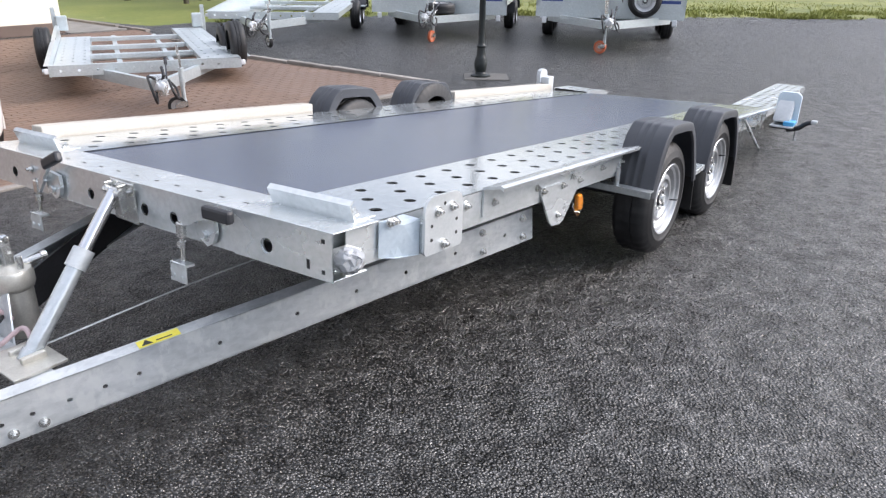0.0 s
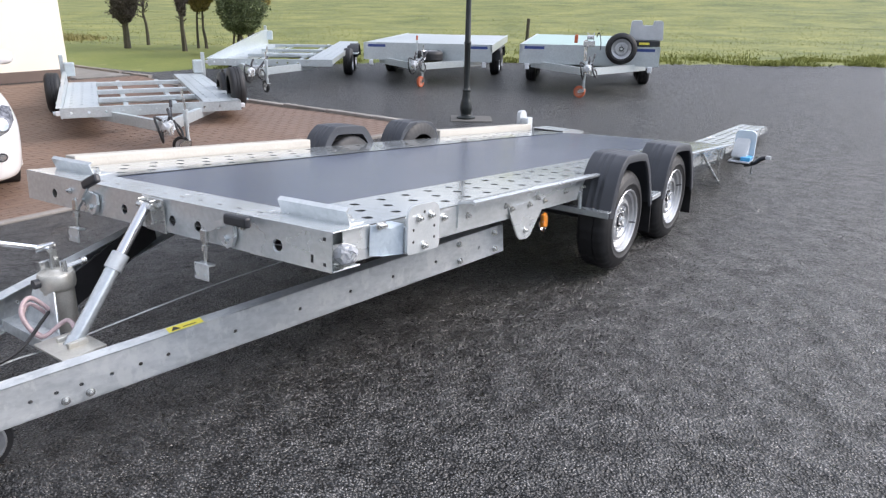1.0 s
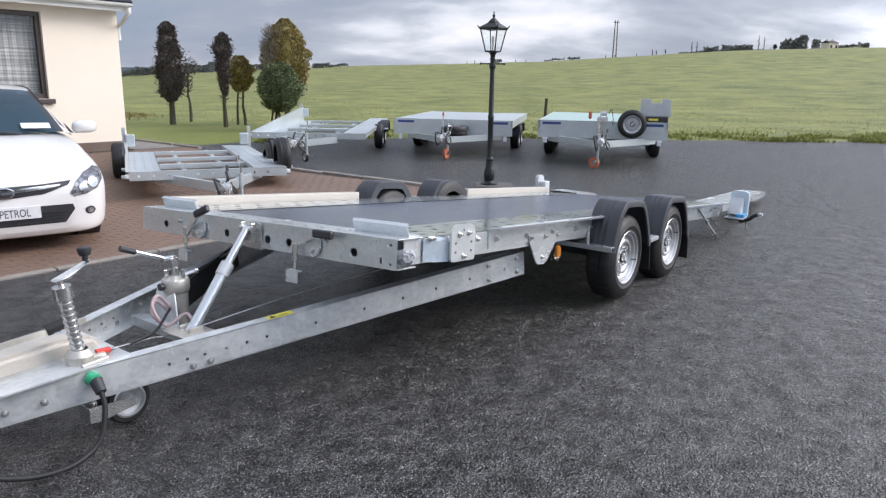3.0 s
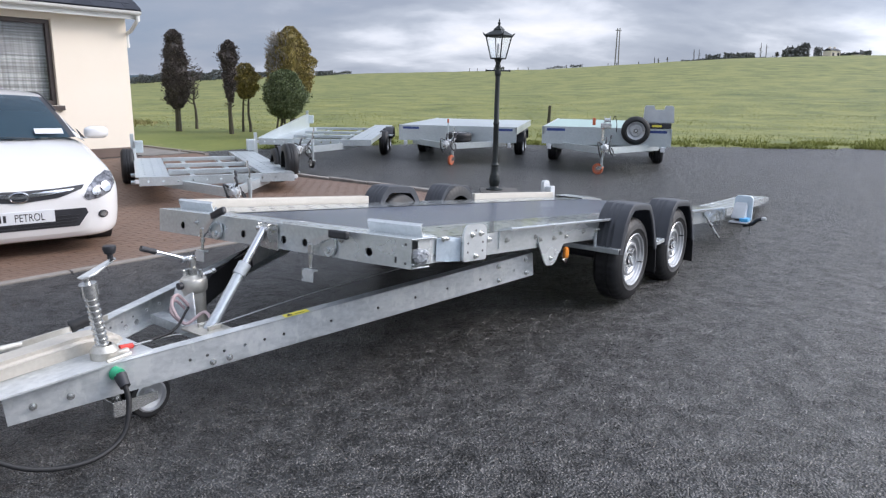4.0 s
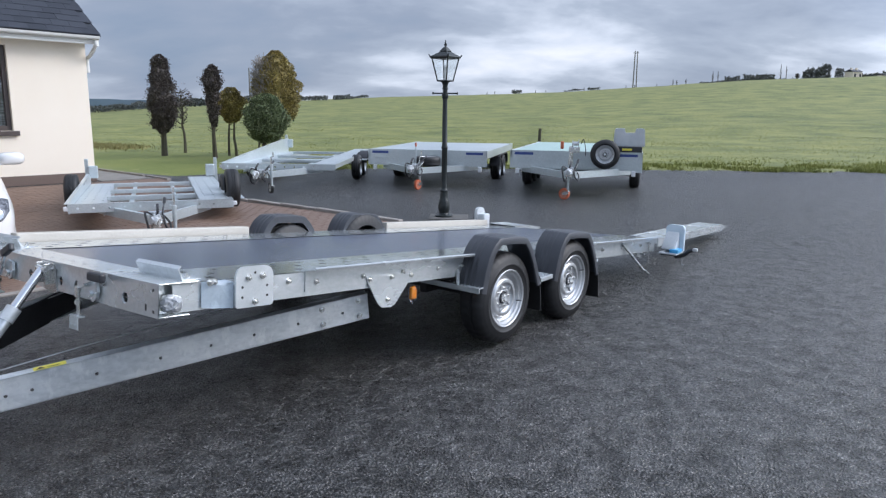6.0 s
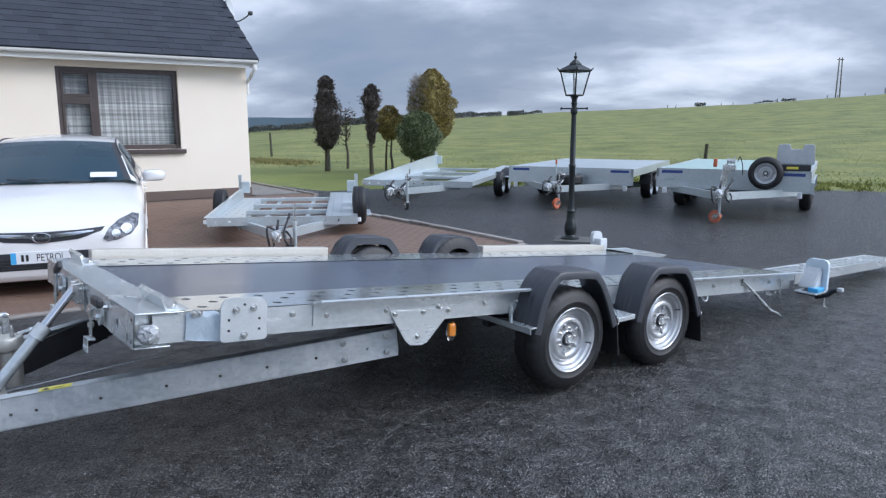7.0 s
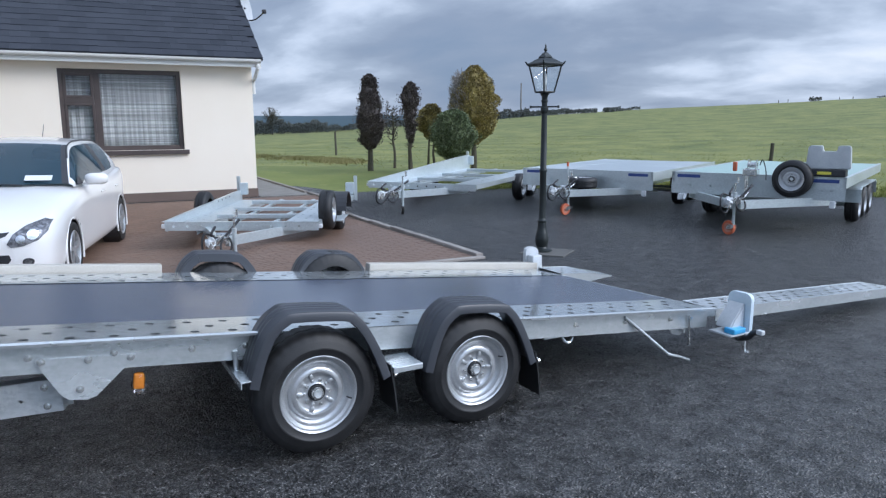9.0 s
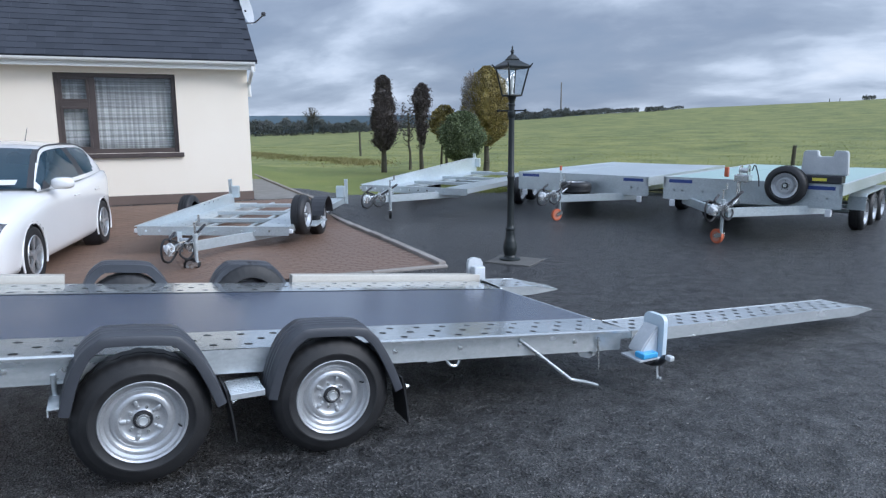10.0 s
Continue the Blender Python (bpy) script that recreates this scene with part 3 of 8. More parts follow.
# front beam: a folded channel with round holes in its face
holes_y = [0.40, 0.863, 1.03, 1.377, 1.60, 1.97]
cut = sorted({0.0, 2.10} | {round(h - 0.13 - 0.03, 4) for h in holes_y} | {round(h - 0.13 + 0.03, 4) for h in holes_y})
ys = [0.0, 0.02, 0.08, 0.137]
centres = {(min(range(len(cut) - 1), key=lambda k: abs(cut[k] - (h - 0.16))), 1): (h - 0.13, 0.050) for h in holes_y}
bm = perforated(2.10, 0.137, (cut, ys, centres), 0.022)
face = Matrix(((0, 0, -1, -2.80), (1, 0, 0, 0.13), (0, 1, 0, -0.132), (0, 0, 0, 1)))
bmesh.ops.transform(bm, matrix=face, verts=bm.verts)
box(bm, (-2.80, 0.13, 0.001), (-2.61, 2.23, 0.006), 0.002)
box(bm, (-2.80, 0.13, -0.137), (-2.66, 2.23, -0.132), 0.002)
box(bm, (-2.655, 0.16, -0.13), (-2.65, 2.20, 0.0))
box(bm, (-2.794, 0.185, -0.131), (-2.662, 0.190, 0.0))
box(bm, (-2.794, 2.170, -0.131), (-2.662, 2.175, 0.0))
part("front_beam", bm, galv, trailer, "galvanised folded front beam with punched holes", BED)
# dark bars on the flange paint the shade of slots
bm = bmesh.new()
for k in range(11):
    box(bm, (-2.735, 0.56 + 0.12 * k, 0.0055), (-2.728, 0.585 + 0.12 * k, 0.0068))
tagged(part("slots", bm, hole_mat, trailer, "", BED), kind="stuff")
bm = bmesh.new()
bm.free()
bm = perforated(0.42, 0.141, ([0.0, 0.23, 0.31, 0.42], [0.0, 0.015, 0.095, 0.141], {(1, 1): (0.27, 0.055)}), 0.026)
bmesh.ops.transform(bm, matrix=Matrix(((0, 0, -1, -2.804), (1, 0, 0, 0.13), (0, 1, 0, -0.137), (0, 0, 0, 1))), verts=bm.verts)
part("end_plate", bm, galv, trailer, "galvanised end plate over the front beam", BED)
# dark tabs on the end plate, painting the shade of small holes
for y, z, w, h in ((0.165, -0.022, 0.012, 0.012), (0.165, -0.112, 0.012, 0.012), (0.225, -0.100, 0.011, 0.028)):
    bm = bmesh.new()
    box(bm, (-2.8055, y - w / 2, z - h / 2), (-2.8040, y + w / 2, z + h / 2))
    part("bolt_hole", bm, hole_mat, trailer, "", BED)
bolts([(-2.804, y, z) for y, z in ((0.585, -0.04), (1.10, -0.03), (1.82, -0.05))], trailer, (0, -90, 0), BED)

# side chords, with the lips beside the tracks
for y0, s in ((y_r0, 1), (y_l1, -1)):
    bm = bmesh.new()
    slab(bm, [(-2.728, y0 + s * a, b) for a, b in ((0, -0.004), (0, -0.125), (0.06, -0.125), (0.06, -0.120), (0.005, -0.120), (0.005, -0.009), (0.06, -0.009), (0.06, -0.004))], (5.148, 0, 0))
    part("side_chord", bm, galv, trailer, "", BED)
for a, b in ((-2.02, -0.66), (0.72, 2.40)):
    bm = bmesh.new()
    slab(bm, [(a, y, z) for y, z in ((0.148, -0.10), (0.142, -0.10), (0.142, 0.002), (0.075, 0.014), (0.062, 0.008), (0.058, 0.020), (0.075, 0.026), (0.150, 0.010))], (b - a, 0, 0))
    part("side_rail", bm, galv, trailer, "galvanised side rail with a rolled lip", BED)
bolts([(x, 0.142, -0.055) for x in (-1.95, -1.62, -1.30, -0.98, -0.74, 0.85, 1.25, 1.65, 2.05)], trailer, (90, 0, 0), BED)
bolts([(-2.12, 0.149, -0.04)], trailer, (90, 0, 0), BED)

# side boards on the far edge, still in their film
for a, b in ((-2.55, -0.83), (0.79, 2.52)):
    bm = bmesh.new()
    box(bm, (a, 2.235, -0.03), (b, 2.33, 0.055), 0.006)
    part("side_board", bm, film_mat, trailer, "side rail in cream protective film", BED)

# wheel stops: angled brackets at the front ends of the tracks
for y0, y1 in ((0.17, 0.52), (1.84, 2.19)):
    bm = bmesh.new()
    sec = [(-2.57, 0.002), (-2.57, 0.007), (-2.655, 0.007), (-2.676, 0.050), (-2.664, 0.062), (-2.667, 0.066), (-2.682, 0.053), (-2.661, 0.002)]
    slab(bm, [(x - 0.01, y0, z + 0.004) for x, z in sec], (0, y1 - y0, 0))
    part("wheel_stop", bm, galv, trailer, "angled galvanised wheel stop", BED)
    bolts([(-2.62, y0 + 0.05, 0.012), (-2.62, y1 - 0.05, 0.012)], trailer, (0, 0, 0), BED)

# rounded lashing plates on stand-off brackets near the front
def rounded(x0, x1, z0, z1, r, y, top=True):
    pts = []
    for cx, cz, a0 in ((x1 - r, z1 - r, 0), (x0 + r, z1 - r, 90), (x0 + r, z0 + r, 180), (x1 - r, z0 + r, 270)):
        rr = r if (top and a0 < 180) or not top else r * 0.35
        for k in range(5):
            a = radians(a0 + 22.5 * k)
            ox = (r - rr) * (1 if a0 in (0, 270) else -1)
            oz = (r - rr) * (1 if a0 < 180 else -1)
            pts.append((cx + ox + rr * math.cos(a), y, cz + oz + rr * math.sin(a)))
    return pts


bm = bmesh.new()
slab(bm, rounded(-2.485, -2.283, -0.122, 0.062, 0.045, 0.055), (0, 0.010, 0))
lash = part("lashing_plate", bm, white_zinc, trailer, "rounded white-galvanised lashing plate", BED)
bm = bmesh.new()
box(bm, (-2.475, 0.065, -0.11), (-2.465, 0.15, -0.02), 0.002)
box(bm, (-2.32, 0.065, -0.11), (-2.31, 0.15, -0.02), 0.002)
box(bm, (-2.475, 0.066, -0.118), (-2.31, 0.15, -0.108), 0.002)
part("bracket", bm, galv, trailer, "", BED)
# the recess's bluish reflections are put into this sheet's pale colour
bm = bmesh.new()
slab(bm, [(-2.600, 0.140, -0.115), (-2.560, 0.108, -0.118), (-2.478, 0.080, -0.120), (-2.478, 0.080, -0.010), (-2.530, 0.098, -0.022), (-2.600, 0.138, -0.006)], (0.004, 0.006, 0))
slab(bm, [(-2.600, 0.138, -0.006), (-2.530, 0.098, -0.022), (-2.478, 0.080, -0.008), (-2.478, 0.148, -0.006)], (0, 0, 0.004))
part("film", bm, pale_film, trailer, "pale blue film on the bracket recess, reflections put into its colour", BED)
bolts([(-2.57, 0.12, -0.005), (-2.55, 0.12, -0.005)], trailer, (90, 0, 0), BED)
# dark discs on the uncut plate, painted as hole shade
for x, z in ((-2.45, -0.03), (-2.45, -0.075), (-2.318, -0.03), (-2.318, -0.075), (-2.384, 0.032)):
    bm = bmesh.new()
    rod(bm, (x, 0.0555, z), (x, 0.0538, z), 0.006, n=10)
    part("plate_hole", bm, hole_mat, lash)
bolts([(-2.42, 0.053, 0.012), (-2.345, 0.053, 0.016), (-2.385, 0.053, -0.098)], trailer, (90, 0, 0), BED)

# wrapped marker lamps at the two ends of the front beam
for y, s in ((0.13, -1), (2.23, 1)):
    LAMP = BED if s < 0 else BED @ pose(0.05, 0, 0.04)
    bm = bmesh.new()
    box(bm, (-2.78, y - s * 0.03, -0.112), (-2.715, y + s * 0.035, -0.045), 0.010)
    rod(bm, (-2.745, y + s * 0.035, -0.08), (-2.75, y + s * 0.055, -0.08), 0.020, 0.014)
    lamp = part("marker_lamp", bm, rim_mat, trailer, "clear marker lamp wrapped in plastic", LAMP)
    bm = bmesh.new()
    bmesh.ops.create_icosphere(bm, subdivisions=3, radius=1.0, matrix=pose(-2.752, y + s * 0.012, -0.078) @ Matrix.Diagonal((0.042, 0.048, 0.036, 1)))
    for v in bm.verts:
        k = noise.noise(v.co * 38.0) + 0.6 * noise.noise(v.co * 90.0)
        v.co += Vector((k, 0.8 * k, noise.noise(v.co * 45.0 + Vector((5, 5, 5))))) * 0.013
    part("wrap", bm, wrap_mat, lamp, "crumpled clear plastic wrap")

# hinge gusset and amber side marker
for y, s in ((0.135, 1), (2.235, -1)):
    bm = bmesh.new()
    slab(bm, [(x, y, z) for x, z in ((-1.60, -0.062), (-1.215, -0.062), (-1.225, -0.085), (-1.365, -0.235), (-1.40, -0.248), (-1.47, -0.243), (-1.50, -0.22), (-1.592, -0.085))], (0, s * 0.008, 0))
    part("hinge_gusset", bm, galv, trailer, "trapezoid hinge plate", BED)
bolts([(-1.575, 0.135, -0.075), (-1.40, 0.135, -0.075), (-1.235, 0.135, -0.075), (-1.43, 0.135, -0.20)], trailer, (90, 0, 0), BED)
bm = bmesh.new()
box(bm, (-1.220, 0.135, -0.222), (-1.178, 0.158, -0.152), 0.008)
amber = part("side_marker", bm, orange_mat, trailer, "amber side marker lamp", BED)
bm = bmesh.new()
bmesh.ops.create_icosphere(bm, subdivisions=3, radius=1.0, matrix=pose(-1.199, 0.147, -0.196) @ Matrix.Diagonal((0.031, 0.022, 0.052, 1)))
for v in bm.verts:
    k = noise.noise(v.co * 42.0) + 0.6 * noise.noise(v.co * 95.0)
    v.co += Vector((k, 0.6 * k, noise.noise(v.co * 50.0 + Vector((5, 5, 5))))) * 0.009
part("wrap", bm, glass, amber, "crumpled clear plastic wrap")

# ---- wheels, mudguards ----
def wheel_at(parent, m, r=0.297, w=0.175, rim_r=0.188):
    """A wheel in the plane of its local x and y; the outer face looks along +z."""
    k = r - rim_r
    bm = bmesh.new()
    lathe(bm, [(rim_r, 0), (rim_r + 0.006, 0.010), (rim_r + k * 0.28, 0.015), (rim_r + k * 0.31, 0.0185), (rim_r + k * 0.37, 0.0185), (rim_r + k * 0.40, 0.0155), (rim_r + k * 0.62, 0.013), (rim_r + k * 0.65, 0.010), (r - 0.022, 0.002), (r - 0.006, -0.016), (r, -0.034), (r + 0.001, -0.06),
               (r - 0.007, -0.062), (r - 0.007, -0.07), (r + 0.001, -0.072), (r + 0.002, -w / 2 - 0.006), (r - 0.007, -w / 2 - 0.003), (r - 0.007, -w / 2 + 0.003), (r + 0.002, -w / 2 + 0.007),
               (r + 0.001, -w + 0.072), (r - 0.007, -w + 0.07), (r - 0.007, -w + 0.062), (r, -w + 0.034), (r - 0.006, -w + 0.016), (r - 0.022, -w), (rim_r + 0.004, -w - 0.012), (rim_r, -w)], 128 if r > 0.29 else 48)
    if r > 0.29:
        for v in bm.verts:
            d = math.hypot(v.co.x, v.co.y)
            k = int(round(math.atan2(v.co.y, v.co.x) / (2 * math.pi) * 128)) % 4
            if d > r - 0.030 and k < 2:
                v.co.x, v.co.y = v.co.x * (d - 0.0034) / d, v.co.y * (d - 0.0034) / d
    tyre = part("tyre", bm, rubber, parent, "worn black tyre", m, soft=True)
    bm = bmesh.new()
    lathe(bm, [(rim_r + 0.006, -0.010), (rim_r + 0.008, 0.008), (rim_r + 0.003, 0.013), (rim_r - 0.005, 0.009), (rim_r - 0.010, -0.004), (rim_r - 0.024, -0.010), (rim_r - 0.029, -0.026), (rim_r - 0.040, -0.034),
               (rim_r - 0.047, -0.036), (rim_r - 0.058, -0.018), (rim_r - 0.068, -0.012), (rim_r - 0.082, -0.013), (0.100, -0.024), (0.090, -0.031), (0.052, -0.030), (0.045, -0.026), (0.042, -0.050), (0.0, -0.052)], 48)
    rim = part("rim", bm, rim_mat, parent, "silver steel rim", m, soft=True)
    bm = bmesh.new()
    lathe(bm, [(0.031, -0.05), (0.031, -0.012), (0.028, -0.006), (0.0, -0.004)], 24)
    part("hub_cap", bm, zinc, rim, "", None, soft=True)
    bm = bmesh.new()
    lathe(bm, [(0.040, -0.05), (0.042, -0.022), (0.039, -0.018), (0.033, -0.020), (0.033, -0.05)], 24)
    part("hub_ring", bm, dark_steel, rim, "", None, soft=True)
    bm = bmesh.new()
    lathe(bm, [(0.020, -0.006), (0.020, -0.001), (0.016, -0.001), (0.016, -0.003), (0.0, -0.003)], 20)
    part("hub_badge", bm, galv_dull, rim)
    for i in range(5):
        a = 2 * math.pi * i / 5 + 0.3
        bm = bmesh.new()
        rod(bm, (0.062 * math.cos(a), 0.062 * math.sin(a), -0.036), (0.062 * math.cos(a), 0.062 * math.sin(a), -0.020), 0.008, n=6)
        part("wheel_nut", bm, zinc, rim)
        bm = bmesh.new()
        a += math.pi / 5
        c = Vector((0.062 * math.cos(a), 0.062 * math.sin(a), 0))
        lathe(bm, [(0.009, -0.036), (0.009, -0.026), (0.006, -0.023), (0.0, -0.023)], 10, Matrix.Translation(c))
        part("stud_boss", bm, rim_mat, rim)
        d = Vector((math.cos(a), math.sin(a), 0))
        bm = bmesh.new()
        box(bm, (0.070, -0.010, -0.034), (0.100, 0.010, -0.019), 0.006, Matrix.Rotation(a, 4, "Z"))
        part("rim_rib", bm, rim_mat, rim, "", None, soft=True)
    bm = bmesh.new()
    pipe(bm, [(rim_r - 0.030, 0, -0.02), (rim_r - 0.026, 0.004, 0.006), (rim_r - 0.018, 0.004, 0.014)], 0.004, 8)
    part("valve", bm, dark_steel, rim)
    return tyre


FACE_R = Matrix(((1, 0, 0, 0), (0, 0, -1, 0), (0, 1, 0, 0), (0, 0, 0, 1)))  # local z looks to -y
FACE_L = Matrix(((-1, 0, 0, 0), (0, 0, 1, 0), (0, 1, 0, 0), (0, 0, 0, 1)))
for x, z in ((-0.444, 0.328), (0.444, 0.291)):
    for y, f in ((-0.01, FACE_R), (2.37, FACE_L)):
        wheel_at(trailer, pose(x, y, z if y < 1 else 0.287) @ f @ pose(0, 0, 0, 0, 0, 40 * x), r=0.306 if y < 1 else 0.297, rim_r=0.187)


def mudguard(prof, y_out, width, skirt=0.012):
    """A moulded guard: the section (across, outwards) follows the profile (along, up)."""
    sec = [(0.012, -0.050), (0.000, -0.046), (0.000, -0.014), (0.006, -0.003), (0.018, 0.0)]
    for k in range(3):
        c = 0.075 + 0.040 * k
        sec += [(c - 0.009, 0.0), (c - 0.005, 0.0025), (c + 0.005, 0.0025), (c + 0.009, 0.0)]
    sec += [(width - 0.004, 0.0), (width, -0.004), (width, -skirt), (width - 0.006, -skirt), (width - 0.006, -0.010), (0.022, -0.008), (0.012, -0.016)]
    pts = [Vector(p) for p in prof]
    fine = []
    k = len(pts)
    for i in range(k - 1):
        p0, p1, p2, p3 = pts[max(i - 1, 0)], pts[i], pts[i + 1], pts[min(i + 2, k - 1)]
        for j in range(4):
            t = j / 4
            fine.append(0.5 * ((2 * p1) + (p2 - p0) * t + (2 * p0 - 5 * p1 + 4 * p2 - p3) * t * t + (3 * p1 - p0 - 3 * p2 + p3) * t ** 3))
    fine.append(pts[-1])
    bm = bmesh.new()
    rings = []
    for i, p in enumerate(fine):
        d = (fine[min(i + 1, len(fine) - 1)] - fine[max(i - 1, 0)]).normalized()
        n = Vector((-d.y, d.x))
        rings.append([bm.verts.new((p.x + n.x * o, y_out + a, p.y + n.y * o)) for a, o in sec])
    m = len(sec)
    for a, b in zip(rings, rings[1:]):
        for j in range(m):
            bm.faces.new((a[j], a[(j + 1) % m], b[(j + 1) % m], b[j]))
    bm.faces.new(rings[0])
    bm.faces.new(rings[-1][::-1])
    bmesh.ops.recalc_face_normals(bm, faces=bm.faces)
    return bm


GUARD = [(-0.335, 0.430), (-0.290, 0.575), (-0.235, 0.680), (-0.165, 0.738), (-0.10, 0.752), (0.14, 0.726), (0.205, 0.690), (0.26, 0.618), (0.318, 0.500), (0.366, 0.370)]
for i, x in enumerate((-0.444, 0.444)):
    dz = -0.078 * i
    for right in (True, False):
        bm = mudguard([(a + x, b + dz) for a, b in GUARD], -0.055, 0.215, 0.012 if right else 0.060)
        m = None
        if not right:
            bmesh.ops.scale(bm, vec=(1, -1, 1), verts=bm.verts)
            bmesh.ops.reverse_faces(bm, faces=bm.faces)
            m = pose(0, 2.37, -0.085)
        part("mudguard", bm, guard_mat, trailer, "dark grey moulded plastic mudguard", m, soft=True)
    bm = bmesh.new()
    fx = x + 0.362
    slab(bm, [(fx, -0.04, 0.42 + dz), (fx + 0.02, -0.04, 0.30 + dz), (fx + 0.035, -0.04, 0.16 + dz), (fx + 0.035, 0.16, 0.16 + dz), (fx + 0.02, 0.16, 0.30 + dz), (fx, 0.16, 0.42 + dz)], (0.008, 0, 0))
    part("mud_flap", bm, rubber, trailer, "black rubber mud flap")
    bolts([(fx + 0.03, -0.02, 0.36 + dz)], trailer, (0, 90, 0), Matrix())

bm = bmesh.new()
box(bm, (-0.062, -0.045, 0.372), (0.10, 0.16, 0.402), 0.003)
for i in range(9):
    for j in range(10):
        a = 45 if (i + j) % 2 else -45
        box(bm, (-0.008, -0.002, 0), (0.008, 0.002, 0.002), 0, pose(-0.05 + i * 0.017, -0.035 + j * 0.02, 0.402, 0, 0, a))
part("step_plate", bm, galv, trailer, "small chequer-plate step between the mudguards")
bm = bmesh.new()
box(bm, (-0.815, -0.055, 0.462), (-0.768, 0.42, 0.468), 0.001)
box(bm, (-0.815, -0.055, 0.434), (-0.809, 0.42, 0.462), 0.001)
rod(bm, (-0.792, 0.13, 0.46), (-0.792, 0.13, 0.56), 0.012)
part("guard_bracket", bm, galv, trailer)
bolts([(-0.70, 0.142, -0.030), (-0.70, 0.142, -0.075)], trailer, (90, 0, 0), BED)
bm = bmesh.new()
for x, z in ((-0.444, 0.322), (0.444, 0.286)):
    rod(bm, (x, 0.06, z), (x, 2.3, z), 0.03)
box(bm, (-0.60, 0.55, 0.30), (1.25, 0.61, 0.40), 0.004)
box(bm, (-0.60, 1.80, 0.25), (1.25, 1.86, 0.35), 0.004)
part("axle", bm, dark_steel, trailer, "axle beams under the bed")

# rear: drop leg, ramps and folding lamp brackets
bm = bmesh.new()
pipe(bm, [(1.63, 0.135, 0.385), (1.70, 0.122, 0.33), (1.94, 0.072, 0.125), (1.975, 0.068, 0.102), (2.08, 0.08, 0.066), (2.19, 0.10, 0.020)], 0.011, 10, 5)
part("drop_leg", bm, galv, trailer, "bent round-bar rear support leg", None, soft=True)
bm = bmesh.new()
box(bm, (1.08, 0.24, 0.29), (1.22, 0.27, 0.36), 0.003)
pipe(bm, [(1.17, 0.20, 0.33), (1.20, 0.19, 0.28), (1.24, 0.19, 0.27), (1.26, 0.19, 0.30)], 0.009, 8)
part("rear_bracket", bm, galv, trailer)

def ramp(lx, w, tip, label, m):
    """A loading ramp: perforated plate, folded side rails and a tapered tip."""
    k = lx - 0.28
    plate = part("ramp", track_plate(k, w, [w * 0.22, w * 0.5, w * 0.78], pitch=0.15, r=0.024, x_start=0.06, margin=0.03), galv, trailer, label, m)
    # added dark sheet, in place of the shade below the ramp
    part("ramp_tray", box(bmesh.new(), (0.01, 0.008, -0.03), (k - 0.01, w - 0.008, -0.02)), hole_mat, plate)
    for y, e, t in ((0, tip[0], 0.005), (w, tip[1], -0.005)):
        bm = bmesh.new()
        slab(bm, [(0, y, 0.002), (k, y, 0.002), (k, y, -0.075), (0, y, -0.085)], (0, t, 0))
        part("ramp_rail", bm, galv, plate)
        bm = bmesh.new()
        slab(bm, [(k, y, 0), (lx, e, -0.035), (lx, e, -0.045), (k, y, -0.075)], (0, t, 0))
        part("tip_cheek", bm, galv, plate)
    bm = bmesh.new()
    slab(bm, [(k, 0, 0.0), (lx, tip[0], -0.035), (lx, tip[1], -0.035), (k, w, 0.0)], (0, 0, -0.004))
    part("ramp_tip", bm, galv, plate)


ramp(2.72, 0.29, (0.02, 0.09), "long perforated loading ramp, folded out", pose(2.50, 0.155, 0.318, 0, 3.7, 3.2))
ramp(0.62, 0.36, (0.03, 0.20), "short perforated ramp end", pose(2.48, 1.83, 0.262, 0, 4.5, 0))
bm = bmesh.new()
box(bm, (2.40, 0.16, -0.06), (2.52, 0.52, -0.006), 0.004)
box(bm, (2.40, 1.82, -0.06), (2.52, 2.20, -0.006), 0.004)
box(bm, (2.47, 0.52, -0.10), (2.50, 1.82, -0.004), 0.004)
part("rear_sill", bm, galv, trailer, "", BED)

bm = bmesh.new()
back = rounded(-0.092, 0.092, 0.205, 0.468, 0.045, 0.0)
slab(bm, [(2.535 + 0.02 * (z - 0.2), x, z) for x, _, z in back], (0.030, 0, 0))
lamp = part("lamp_block", bm, blue_milk, trailer, "rounded rear lamp housing under milky plastic wrap")
bm = bmesh.new()
slab(bm, [(2.535, -0.05, 0.215), (2.40, -0.05, 0.240), (2.44, -0.05, 0.300), (2.535, -0.05, 0.405)], (0, 0.13, 0))
bmesh.ops.bevel(bm, geom=list(bm.edges), offset=0.008, segments=2, affect="EDGES")
part("wrap", bm, milky_mat, lamp, "sloping wrapped lamp body", None, soft=True)
bm = bmesh.new()
box(bm, (2.385, -0.096, 0.212), (2.500, -0.01, 0.250), 0.008)
part("film", bm, blue_mat, lamp, "blue film")
bm = bmesh.new()
box(bm, (2.36, -0.092, 0.198), (2.545, 0.09, 0.212), 0.004)
part("tray", bm, milky_mat, lamp, "pale wrapped lamp tray", None)
bm = bmesh.new()
box(bm, (2.42, -0.09, 0.176), (2.52, 0.10, 0.192), 0.004)
slab(bm, [(2.485, -0.098, 0.20), (2.515, -0.098, 0.20), (2.525, -0.098, 0.075), (2.500, -0.098, 0.075)], (0, 0.005, 0))
part("lamp_bracket", bm, dark_steel, trailer)
bm = bmesh.new()
slab(bm, [(2.478, -0.104, 0.21), (2.490, -0.104, 0.21), (2.505, -0.104, 0.078), (2.488, -0.104, 0.078)], (0, 0.004, 0))
rod(bm, (2.51, -0.10, 0.085), (2.51, -0.115, 0.085), 0.010, n=8)
part("bracket_edge", bm, galv, trailer)
bm = bmesh.new()
